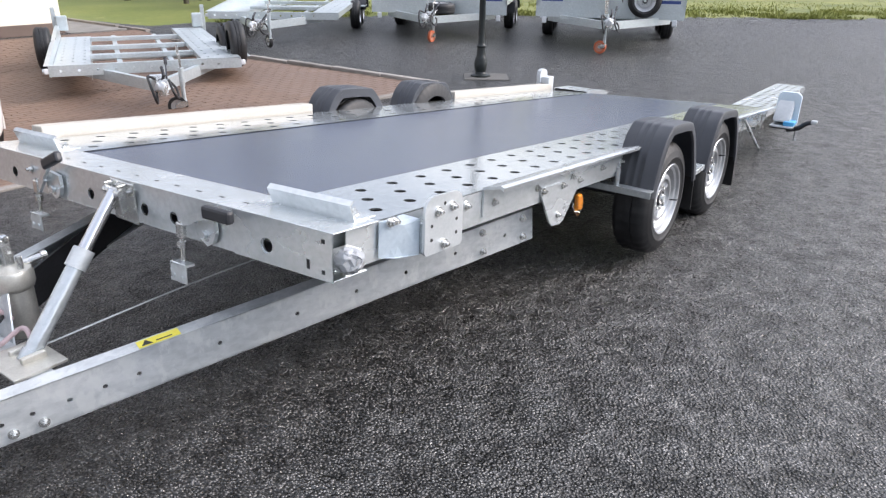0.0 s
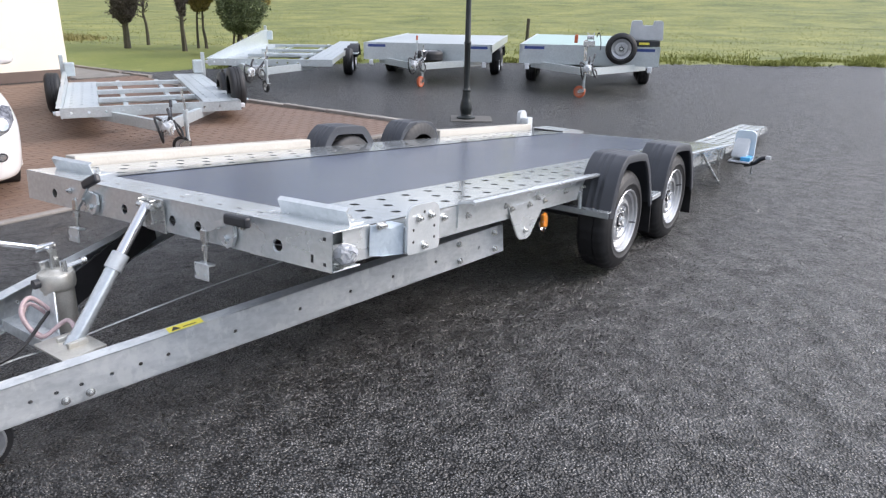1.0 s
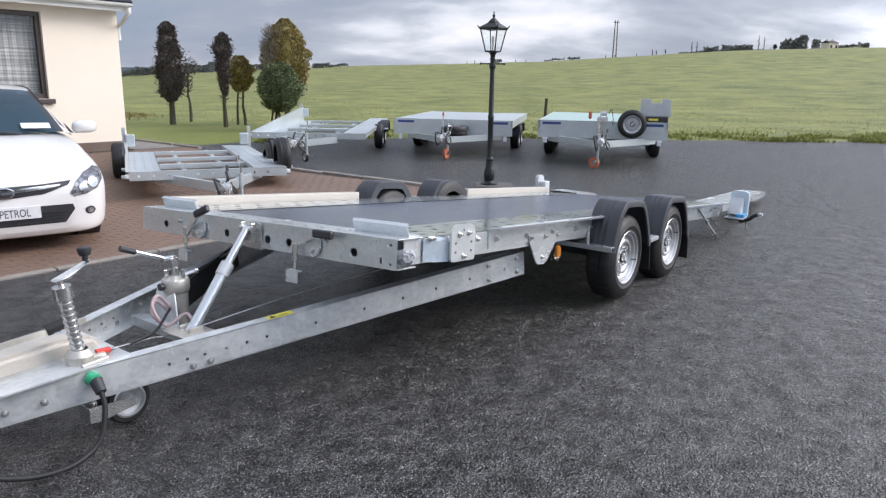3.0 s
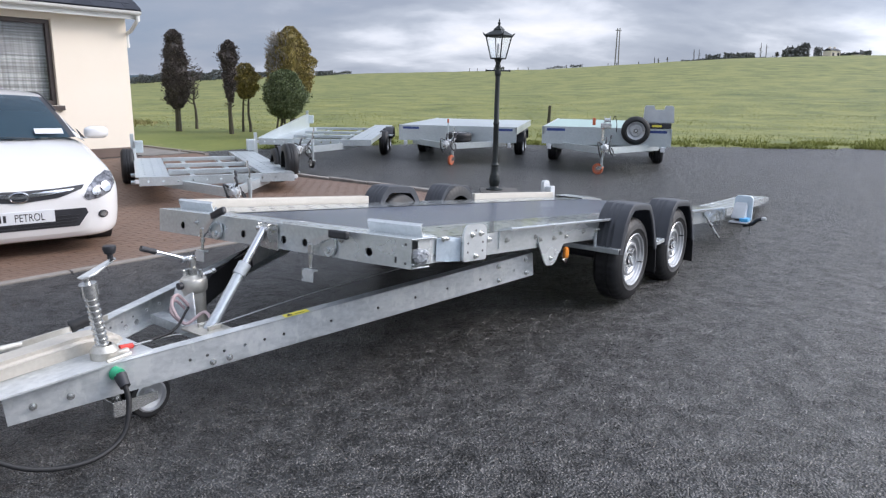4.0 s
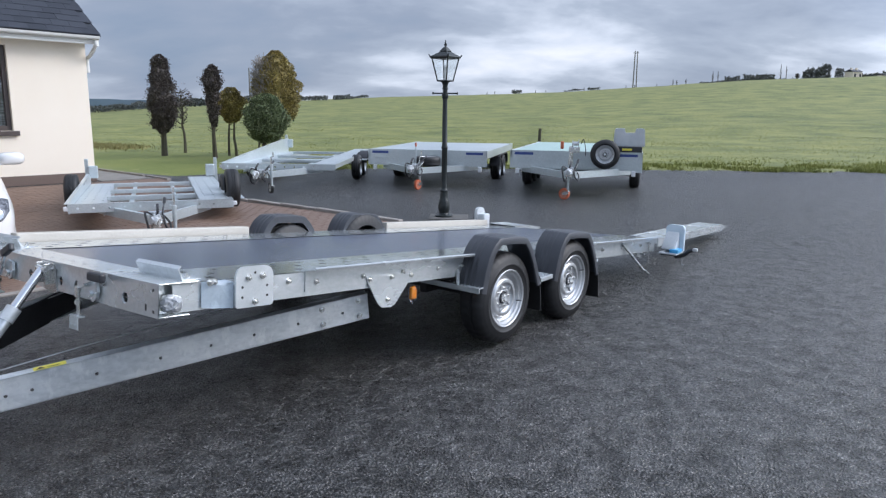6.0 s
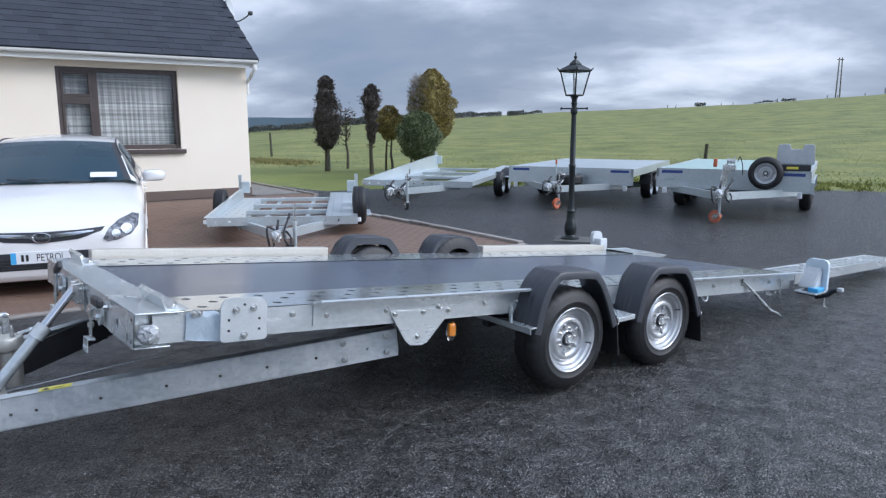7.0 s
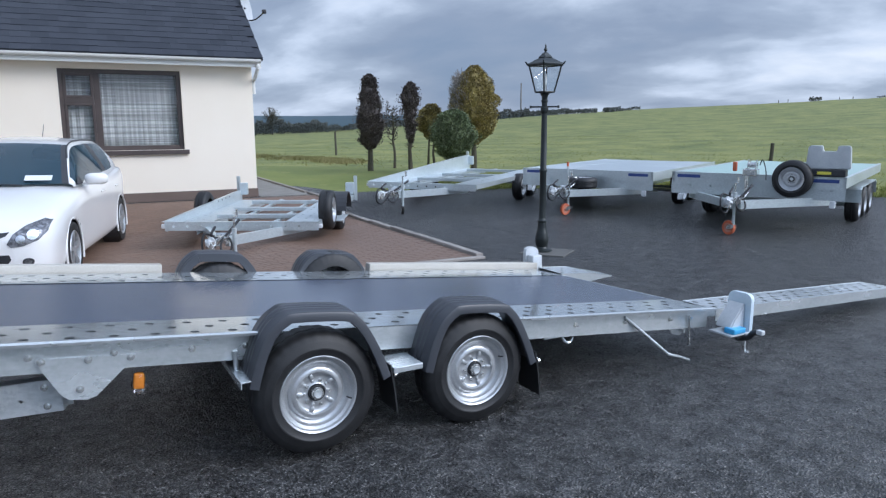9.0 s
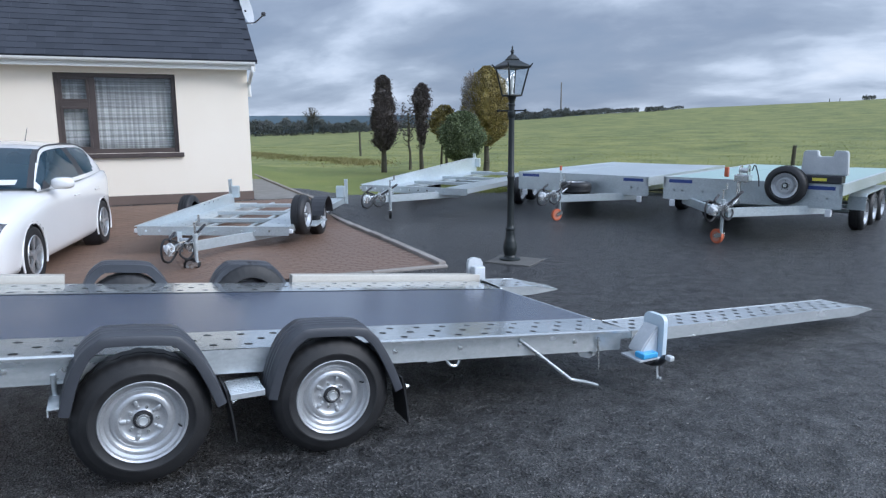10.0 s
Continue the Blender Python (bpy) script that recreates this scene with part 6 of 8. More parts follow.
def flat_trailer(m, label, width, length, z_top, z_bot, tilt, spare_up, boxed, axles, x_ax, jockey_turn):
    """A flatbed: x runs back from the front panel, y from its middle to its left, seen from behind."""
    t = thing("flatbed_trailer", m, label, "trailer", "trailers parked in the yard")
    B = pose(0, 0, 0, 0, tilt, 0)
    h = width / 2
    # front panel with round holes
    hz = (z_bot + z_top) / 2
    hy = [0.18, 0.30, 0.62, 0.95, width - 0.95, width - 0.62, width - 0.30, width - 0.18]
    c = 0.025
    cut = sorted({0.0, width} | {round(a + s, 4) for a in hy for s in (-c, c)})
    zs = [0, hz - z_bot - c - 0.03, hz - z_bot + c - 0.03, z_top - z_bot]
    cen = {(min(range(len(cut) - 1), key=lambda k: abs(cut[k] - (a - c))), 1): (a, hz - z_bot - 0.03) for a in hy}
    bm = perforated(width, z_top - z_bot, (cut, zs, cen), 0.018)
    bmesh.ops.transform(bm, matrix=Matrix(((0, 0, -1, 0), (-1, 0, 0, h), (0, 1, 0, z_bot), (0, 0, 0, 1))), verts=bm.verts)
    bmesh.ops.recalc_face_normals(bm, faces=bm.faces)
    box(bm, (0.0, -h, z_top - 0.006), (0.05, h, z_top), 0.0)
    box(bm, (0.045, -h + 0.01, z_bot), (0.05, h - 0.01, z_top - 0.01), 0.0)
    part("front_panel", bm, galv_far, t, "pale galvanised front panel with round holes", B)
    for s in (-1, 1):
        bm = bmesh.new()
        box(bm, (0.0, s * h, z_top - 0.16), (length, s * (h - 0.05), z_top - 0.004), 0.004)
        part("side_rail", bm, galv_far, t, "", B)
        bm = bmesh.new()
        box(bm, (0.05, s * (h - 0.05), z_top - 0.04), (length, s * (h - 0.05) - s * 0.62, z_top - 0.012), 0.003)
        part("deck_track", bm, green_board if boxed else galv_far, t, "", B)
    bm = bmesh.new()
    box(bm, (0.05, -h + 0.67, z_top - 0.045), (length, h - 0.67, z_top - 0.016), 0.003)
    part("deck_board", bm, green_board if boxed else galv_far, t, "pale green deck board" if boxed else "", B)
    # blue name bars on the panel, at both ends
    for s in (-1, 1):
        bm = bmesh.new()
        y0 = s * (h - 0.09)
        box(bm, (-0.004, min(y0, y0 - s * 0.36), z_top - 0.085), (-0.001, max(y0, y0 - s * 0.36), z_top - 0.035))
        part("name_bar", bm, blue_dark, t, "dark blue name strip", B)
    a_frame(t, -0.95, 0.30, 0, 1.02, z_bot - 0.03, z_bot - 0.03)
    coupling(t, -0.98, 0, z_bot + 0.02)
    small_jockey(t, -0.82, -0.06 if not boxed else 0.04, z_bot + 0.10, orange_tyre, orange_rim, jockey_turn)
    # lamps under the panel ends
    for s in (-1, 1):
        bm = bmesh.new()
        box(bm, (-0.035, s * (h - 0.19), z_bot - 0.105), (0.03, s * (h - 0.115), z_bot - 0.004), 0.012)
        part("front_lamp", bm, white_mat, t, "white front marker lamp")
    # wheels under the deck edges, with mudguards
    for i in range(axles):
        x = x_ax + 0.72 * i
        for s in (-1, 1):
            f = FACE_R if s < 0 else FACE_L
            wheel_at(t, pose(x, s * (h - 0.02), 0.27) @ f, 0.27, 0.18, 0.17)
    for s in (-1, 1):
        bm = bmesh.new()
        a, b = x_ax - 0.36, x_ax + 0.72 * (axles - 1) + 0.36
        slab(bm, [(a, s * (h + 0.03), 0.34), (a + 0.06, s * (h + 0.03), 0.54), (a + 0.16, s * (h + 0.03), 0.585), (b - 0.16, s * (h + 0.03), 0.585), (b - 0.06, s * (h + 0.03), 0.54), (b, s * (h + 0.03), 0.34),
                  (b - 0.02, s * (h + 0.03), 0.34), (b - 0.075, s * (h + 0.03), 0.53), (b - 0.165, s * (h + 0.03), 0.57), (a + 0.165, s * (h + 0.03), 0.57), (a + 0.075, s * (h + 0.03), 0.53), (a + 0.02, s * (h + 0.03), 0.34)], (0, -s * 0.24, 0))
        part("mudguard", bm, galv_far if boxed else black_plastic, t)
    bm = bmesh.new()
    for i in range(axles):
        rod(bm, (x_ax + 0.72 * i, -h + 0.1, 0.27), (x_ax + 0.72 * i, h - 0.1, 0.27), 0.03)
    for s in (-0.45, 0.45):
        box(bm, (0.1, s - 0.03, z_bot - 0.10), (length - 0.2, s + 0.03, z_bot + 0.06), 0.003)
    part("chassis", bm, galv_far, t)
    return t


green_board = material("pale_green_deck", (0.36, 0.52, 0.48), (0.48, 0.62, 0.58), 0.4, 0.2, 3, 60)
blue_dark = material("dark_blue_print", (0.03, 0.06, 0.22), (0.05, 0.09, 0.30), 0.4)
orange_rim = material("faded_orange_plastic", (0.46, 0.19, 0.13), (0.58, 0.28, 0.20), 0.5)
orange_tyre = material("orange_rubber", (0.52, 0.11, 0.045), (0.66, 0.18, 0.085), 0.6)


def spare(parent, m):
    wheel_at(parent, m, 0.27, 0.17, 0.165)


# flatbed with a flat-lying spare wheel
T4 = pose(-0.15, 14.00, 0, 0, 0, 80.5)
t4 = flat_trailer(T4, "galvanised flatbed trailer with spare wheel lying on the drawbar", 2.58, 4.2, 0.75, 0.42, 0.0, False, False, 2, 2.0, 161.0)
spare(t4, pose(-0.33, -0.10, 0.62) @ pose(0, 0, 0, 0, 0, 20))
bm = bmesh.new()
rod(bm, (-0.52, 0.10, 0.40), (-0.52, 0.10, 0.88), 0.014)
part("winch_post", bm, galv_far, t4)
bm = bmesh.new()
rod(bm, (-0.52, 0.10, 0.84), (-0.52, 0.10, 0.92), 0.020)
part("red_handle", bm, orange_tyre, t4, "orange-red handle")

# flatbed with an upright spare wheel and a box
T5 = pose(2.77, 12.64, 0, 0, 0, 78.5)
t5 = flat_trailer(T5, "galvanised three-axle flatbed trailer with upright spare wheel", 2.48, 4.4, 0.83, 0.49, 0.0, True, True, 3, 1.85, 66.0)
UP = Matrix(((0, 0, -1, 0), (-1, 0, 0, 0), (0, 1, 0, 0), (0, 0, 0, 1)))  # wheel face looks forward
spare(t5, pose(-0.20, -0.56, 0.795) @ UP)
bm = bmesh.new()
box(bm, (-0.03, -1.22, 0.835), (0.20, -0.68, 0.935), 0.01)
part("tool_tray", bm, black_plastic, t5, "black tray")
bm = bmesh.new()
box(bm, (-0.034, -1.04, 0.865), (-0.031, -0.86, 0.905), 0.0)
part("tray_label", bm, yellow_mat, t5, "yellow label")
bm = bmesh.new()
slab(bm, [(0.04, -0.69, 0.94), (0.04, -1.27, 0.94), (0.04, -1.25, 1.255), (0.04, -1.23, 1.27), (0.04, -1.09, 1.27), (0.04, -1.08, 1.19), (0.04, -0.90, 1.19), (0.04, -0.89, 1.27), (0.04, -0.74, 1.27), (0.04, -0.71, 1.255)], (0.12, 0, 0))
bmesh.ops.bevel(bm, geom=list(bm.edges), offset=0.012, segments=2, affect="EDGES")
part("lamp_cover", bm, milky_mat, t5, "notched white plastic end cover")
bm = bmesh.new()
rod(bm, (-0.18, 0.05, 0.50), (-0.18, 0.05, 0.93), 0.03)
box(bm, (-0.26, -0.10, 0.82), (-0.08, 0.10, 0.92), 0.01)
lathe(bm, [(0.03, -0.06), (0.08, -0.06), (0.08, -0.05), (0.04, -0.045), (0.04, 0.045), (0.08, 0.05), (0.08, 0.06), (0.03, 0.06)], 20, pose(-0.17, -0.02, 0.98) @ FACE_R, True)
part("winch", bm, zinc, t5, "hand winch on its post")
bm = bmesh.new()
pipe(bm, [(-0.18, -0.12, 0.98), (-0.2, -0.16, 1.06), (-0.15, -0.20, 0.90), (-0.1, -0.2, 0.76)], 0.008, 6)
part("winch_strap", bm, dark_steel, t5, "", None, soft=True)
bm = bmesh.new()
box(bm, (-0.20, 0.20, 0.88), (-0.15, 0.26, 1.02), 0.012)
part("red_handle", bm, orange_tyre, t5, "orange-red handle")


def skeleton_trailer(m, label, width, length, z_f, z_r, wheel_xs, left_xs, lift, tip, off, z_d, rise, jx, jy, half, plates, turn):
    """An open tilt trailer of two tracks: x runs back from the front beam, y from the front beam's one end (0) to the other (-width)."""
    t = thing("skeleton_trailer", m, label, "trailer", "trailers parked in the yard")
    ang = math.degrees(math.atan2(z_r - z_f, length))
    B = pose(0, 0, z_f) @ pose(0, 0, 0, 0, -ang, 0)
    bm = bmesh.new()
    hs = [0.12 + 0.19 * k for k in range(int((width - 0.2) / 0.19))]
    c = 0.024
    cut = sorted({0.0, width} | {round(a + s, 4) for a in hs for s in (-c, c)})
    cen = {(min(range(len(cut) - 1), key=lambda k: abs(cut[k] - (a - c))), 1): (a, 0.06) for a in hs}
    bm = perforated(width, 0.12, (cut, [0, 0.036, 0.084, 0.12], cen), 0.016)
    bmesh.ops.transform(bm, matrix=Matrix(((0, 0, -1, 0), (-1, 0, 0, 0), (0, 1, 0, -0.12), (0, 0, 0, 1))), verts=bm.verts)
    bmesh.ops.recalc_face_normals(bm, faces=bm.faces)
    box(bm, (0, -width, -0.004), (0.07, 0, 0.0))
    part("front_beam", bm, galv_far, t, "galvanised front beam with holes", B)
    for y in (0.0, -width + 0.46):
        w = 0.46 if y else 0.42
        bm = track_plate(length, w, [0.09, 0.23, 0.37] if y else [0.08, 0.21, 0.34], pitch=0.3, r=0.022, x_start=0.15)
        slab(bm, [(0, 0, 0), (length, 0, 0), (length, 0, -0.09), (0, 0, -0.09)], (0, 0.005, 0))
        slab(bm, [(0, w, 0), (length, w, 0), (length, w, -0.05), (0, w, -0.05)], (0, -0.005, 0))
        part("track_plate", bm, galv_far, t, "perforated track" if y else "perforated track", B @ (pose(0.02, y - w, 0.002) if y else pose(0.02, -0.43, -0.085)))
    # the tall side panel, rising to the rear, bolt-hole shade painted as discs near its top edge
    bm = bmesh.new()
    slab(bm, [(0.0, -0.004, -0.12), (length, -0.004, -0.13), (length, -0.004, rise), (length * 0.9, -0.004, rise), (0.0, -0.004, 0.004)], (0, -0.006, 0))
    slab(bm, [(0.0, -0.004, 0.004), (length * 0.9, -0.004, rise), (length, -0.004, rise), (length, 0.040, rise), (length * 0.9, 0.040, rise), (0.0, 0.040, 0.004)], (0, 0, -0.005))
    panel = part("side_panel", bm, galv_far, t, "upright galvanised side panel", B)
    for k in range(4):
        bm = bmesh.new()
        x = length * (0.62 + 0.055 * k)
        rod(bm, (x, -0.0100, rise - 0.045 + 0.05 * (k - 3) * rise), (x, -0.0115, rise - 0.045 + 0.05 * (k - 3) * rise), 0.013, n=10)
        part("bolt_hole", bm, hole_mat, panel)
    for k in (0.26, 0.50, 0.78):
        bm = bmesh.new()
        box(bm, (length * k - 0.05, -width + 0.46, -0.07), (length * k + 0.05, -0.42, -0.012), 0.004)
        part("cross_member", bm, galv_far, t, "", B)
    for y in (-0.75, -width + 0.75):
        bm = bmesh.new()
        box(bm, (0.05, y - 0.03, -0.11), (length, y + 0.03, -0.075), 0.004)
        part("long_member", bm, galv_far, t, "", B)
    for x in wheel_xs:
        up = lift if x == wheel_xs[0] else 0.0
        wheel_at(t, pose(x, -width - 0.12, 0.28 + up + yard_lift(t, x, -width)) @ FACE_R, 0.28, 0.17, 0.17)
    for x in left_xs:
        wheel_at(t, pose(x, 0.21, 0.28 + yard_lift(t, x, 0.2)) @ FACE_L, 0.28, 0.17, 0.17)
    # bar mudguard links and rear lamp posts
    for s, y in ((1, 0.12), (-1, -width - 0.12)):
        bm = bmesh.new()
        if s < 0:
            box(bm, (wheel_xs[0] + 0.10, y - 0.10, z_f - 0.08), (wheel_xs[-1] - 0.10, y + 0.10, z_f - 0.06), 0.004)
            part("wheel_link", bm, galv_far, t)
            bm = bmesh.new()
            c = wheel_xs[-1]
            zc = 0.28 + yard_lift(t, c, y)
            arc = [(c + 0.32 * math.cos(a), zc + 0.32 * math.sin(a)) for a in [math.pi * (0.05 + 0.9 * k / 12) for k in range(13)]]
            slab(bm, [(x, y - 0.10, z) for x, z in arc] + [(c + (x - c) * 0.95, y - 0.10, zc + (z - zc) * 0.95) for x, z in arc[::-1]], (0, 0.20, 0))
            part("mudguard", bm, black_plastic, t, "black plastic mudguard")
            bm = bmesh.new()
        if s < 0 and not plates:
            bm.free()
            continue
        bm = bmesh.new()
        box(bm, (length - 0.05, y - s * 0.08 - 0.03, z_r - 0.10), (length, y - s * 0.08 + 0.03, z_r + 0.36), 0.006)
        box(bm, (length - 0.10, y - s * 0.18 - 0.08, z_r + 0.02), (length - 0.02, y - s * 0.18 + 0.08, z_r + 0.24), 0.02)
        part("lamp_post_plate", bm, galv_far, t, "upright rear lamp plate")
        bm = bmesh.new()
        box(bm, (0.0, y - s * 0.10 - 0.03, z_f - 0.09), (0.04, y - s * 0.10 + 0.03, z_f - 0.03), 0.012)
        part("front_lamp", bm, white_mat, t, "white front marker lamp")
    bm = bmesh.new()
    for x in wheel_xs:
        rod(bm, (x, 0.1, z_f - 0.13), (x, -width - 0.1, z_f - 0.13), 0.028)
    part("axle", bm, galv_far, t)
    mid = -width / 2
    a_frame(t, -tip, 0.5, mid + off, half, z_d, z_f - 0.14)
    coupling(t, -tip - 0.1, mid + off, z_d + 0.02)
    small_jockey(t, jx, jy, z_d + 0.16, rubber, rim_mat, turn)
    return t


def yard_lift(t, x, y):
    w = t.matrix_basis @ Vector((x, y, 0))
    return yard_z(w.x, w.y) - t.matrix_basis.translation.z


def front_at(x, y, yaw):
    return pose(x, y, yard_z(x, y), 0, 0, yaw)


skeleton_trailer(front_at(-4.40, 7.95, 115.0), "galvanised skeleton trailer with open tracks on the brick driveway", 2.10, 3.70, 0.42, 0.42, (0.52, 1.42), (2.00,), 0.13, 0.95, -0.03, 0.31, 0.10, -1.13, -1.29, 0.72, True, 80.0)
skeleton_trailer(front_at(-4.14, 12.86, 90.8), "galvanised skeleton trailer with open tracks on the asphalt", 2.27, 5.20, 0.48, 0.52, (2.4, 3.1), (2.4, 3.1), 0.0, 1.08, 0.0, 0.36, 0.26, -1.00, -1.28, 0.75, False, 35.0)


# ---- the white hatchback ----
from mathutils.bvhtree import BVHTree

CAR = pose(-5.70, 6.82, -0.14, 0, 0, -50.3) @ Matrix.Diagonal((1.08, 1.08, 1.08, 1))
car = thing("hatchback_car", CAR, "white five-door hatchback car parked on the brick driveway", "car")


def spline(rows, k):
    """Smooth rows of numbers: Catmull-Rom through the first column."""
    out = []
    n = len(rows)
    for i in range(n - 1):
        p0, p1, p2, p3 = [np.array(rows[min(max(i + d, 0), n - 1)], float) for d in (-1, 0, 1, 2)]
        for j in range(k):
            t = j / k
            out.append(0.5 * ((2 * p1) + (p2 - p0) * t + (2 * p0 - 5 * p1 + 4 * p2 - p3) * t * t + (3 * p1 - p0 - 3 * p2 + p3) * t ** 3))
    out.append(np.array(rows[-1], float))
    return out


# x, half width, sill, shoulder, top
STATIONS = [(2.19, 0.56, 0.22, 0.54, 0.60), (2.15, 0.70, 0.17, 0.60, 0.655), (2.07, 0.80, 0.16, 0.645, 0.705), (1.95, 0.855, 0.16, 0.69, 0.76), (1.72, 0.88, 0.165, 0.745, 0.835), (1.40, 0.882, 0.17, 0.805, 0.91),
            (1.05, 0.886, 0.18, 0.865, 0.975), (0.7, 0.886, 0.18, 0.905, 0.99), (0.1, 0.888, 0.18, 0.935, 0.99), (-0.5, 0.888, 0.18, 0.955, 1.0), (-1.1, 0.886, 0.19, 0.985, 1.02), (-1.6, 0.868, 0.22, 1.01, 1.04), (-1.88, 0.82, 0.26, 1.00, 1.02), (-2.02, 0.70, 0.34, 0.95, 0.97)]
WB = 1.325
bm = bmesh.new()
rings = []
for x, w, zb, zs, zt in spline(STATIONS, 9):
    prof = [(0, zb), (0.55 * w, zb), (0.86 * w, zb + 0.01), (0.955 * w, zb + 0.06), (0.985 * w, zb + 0.17), (0.995 * w, 0.5 * (zb + zs)), (w, zs - 0.14), (0.985 * w, zs - 0.06), (0.95 * w, zs), (0.86 * w, zs + 0.55 * (zt - zs)), (0.6 * w, zs + 0.85 * (zt - zs)), (0.3 * w, zt - 0.05 * (zt - zs)), (0, zt)]
    half = spline(prof, 4)
    ring = [(x, y, z) for y, z in half] + [(x, -y, z) for y, z in half[-2:0:-1]]
    rings.append([bm.verts.new(p) for p in ring])
m = len(rings[0])
for a, b in zip(rings, rings[1:]):
    for j in range(m):
        bm.faces.new((a[j], b[j], b[(j + 1) % m], a[(j + 1) % m]))
bm.faces.new(rings[0])
bm.faces.new(rings[-1][::-1])
bmesh.ops.recalc_face_normals(bm, faces=bm.faces)
CAR_TREE = BVHTree.FromBMesh(bm)
dead = [f for f in bm.faces if abs(f.calc_center_median().y) > 0.55 and min(math.hypot(f.calc_center_median().x - s * WB, f.calc_center_median().z - 0.315) for s in (1, -1)) < 0.345]
bmesh.ops.delete(bm, geom=dead, context="FACES")
part("lower_body", bm, car_white, car, "glossy white bodywork", None, soft=True)

# arch lips and inner wells
for sx in (1, -1):
    for sy in (1, -1):
        bm = bmesh.new()
        pts = [(sx * WB + 0.346 * math.cos(a), sy * 0.874, 0.315 + 0.346 * math.sin(a)) for a in [math.pi * (-0.12 + 1.24 * k / 20) for k in range(21)]]
        pipe(bm, pts, 0.012, 8, 2)
        part("arch_lip", bm, car_white, car, "", None, soft=True)
        bm = bmesh.new()
        lathe(bm, [(0.0, -0.22), (0.36, -0.22), (0.36, -0.02)], 28, pose(sx * WB, sy * 0.88, 0.32) @ (FACE_L if sy > 0 else FACE_R))
        part("wheel_well", bm, black_plastic, car)

# upper body: top strip and two sides
EDGE = [(1.06, 0.0, 1.000, 0.86, 0.760, 0.985), (0.66, 0.0, 1.235, 0.50, 0.675, 1.205), (0.26, 0.0, 1.415, 0.12, 0.600, 1.385), (-0.30, 0.0, 1.475, -0.34, 0.605, 1.425), (-0.85, 0.0, 1.47, -0.86, 0.590, 1.420), (-1.44, 0.0, 1.435, -1.42, 0.570, 1.390), (-1.74, 0.0, 1.29, -1.68, 0.630, 1.265), (-1.95, 0.0, 1.06, -1.84, 0.700, 1.045)]
BELT = [(0.95, 0.815, 0.945), (0.55, 0.835, 0.955), (0.1, 0.845, 0.965), (-0.34, 0.848, 0.975), (-0.86, 0.845, 0.99), (-1.30, 0.825, 1.01), (-1.60, 0.795, 1.025), (-1.84, 0.74, 1.02)]
top = spline(EDGE, 5)
belt = spline(BELT, 5)
NV = 12
grid = []
for c in top:
    c0, e0 = Vector(c[:3]), Vector(c[3:])
    line = []
    for k in range(-NV, NV + 1):
        v = k / NV
        p = c0.lerp(Vector((e0.x, e0.y * (1 if v > 0 else -1), e0.z)), abs(v) ** 1.0)
        p.x = c0.x + (e0.x - c0.x) * v * v
        p.z = c0.z + (e0.z - c0.z) * v * v
        line.append(p)
    grid.append(line)


def panel_cells(grid, want):
    """Two meshes from a grid of points: the cells wanted, and the rest."""
    out = []
    for flag in (True, False):
        b = bmesh.new()
        vs = {}

        def v(i, j):
            if (i, j) not in vs:
                vs[(i, j)] = b.verts.new(grid[i][j])
            return vs[(i, j)]

        for i in range(len(grid) - 1):
            for j in range(len(grid[0]) - 1):
                if want(i, j) == flag:
                    b.faces.new((v(i, j), v(i + 1, j), v(i + 1, j + 1), v(i, j + 1)))
        bmesh.ops.recalc_face_normals(b, faces=b.faces)
        out.append(b)
    return out


n_u, n_v = len(grid) - 1, 2 * NV
shield, rest = panel_cells(grid, lambda i, j: (0 <= i < 10 and 1 <= j < n_v - 1))
part("windscreen", shield, tinted, car, "dark windscreen", None, soft=True)
back, rest2 = panel_cells(grid, lambda i, j: (i >= 26 and 2 <= j < n_v - 2))
rest.free()
part("rear_window", back, tinted, car, "", None, soft=True)
for edge in (0, n_v - 1):
    surround, rest3 = panel_cells(grid, lambda i, j: 0 <= i < 10 and j == edge)
    rest3.free()
    part("screen_surround", surround, black_plastic, car, "black windscreen surround", None, soft=True)
_, roofbm = panel_cells(grid, lambda i, j: 0 <= i < 10 or (i >= 26 and 2 <= j < n_v - 2))
_.free()
rest2.free()
part("car_roof", roofbm, car_white, car, "", None, soft=True)
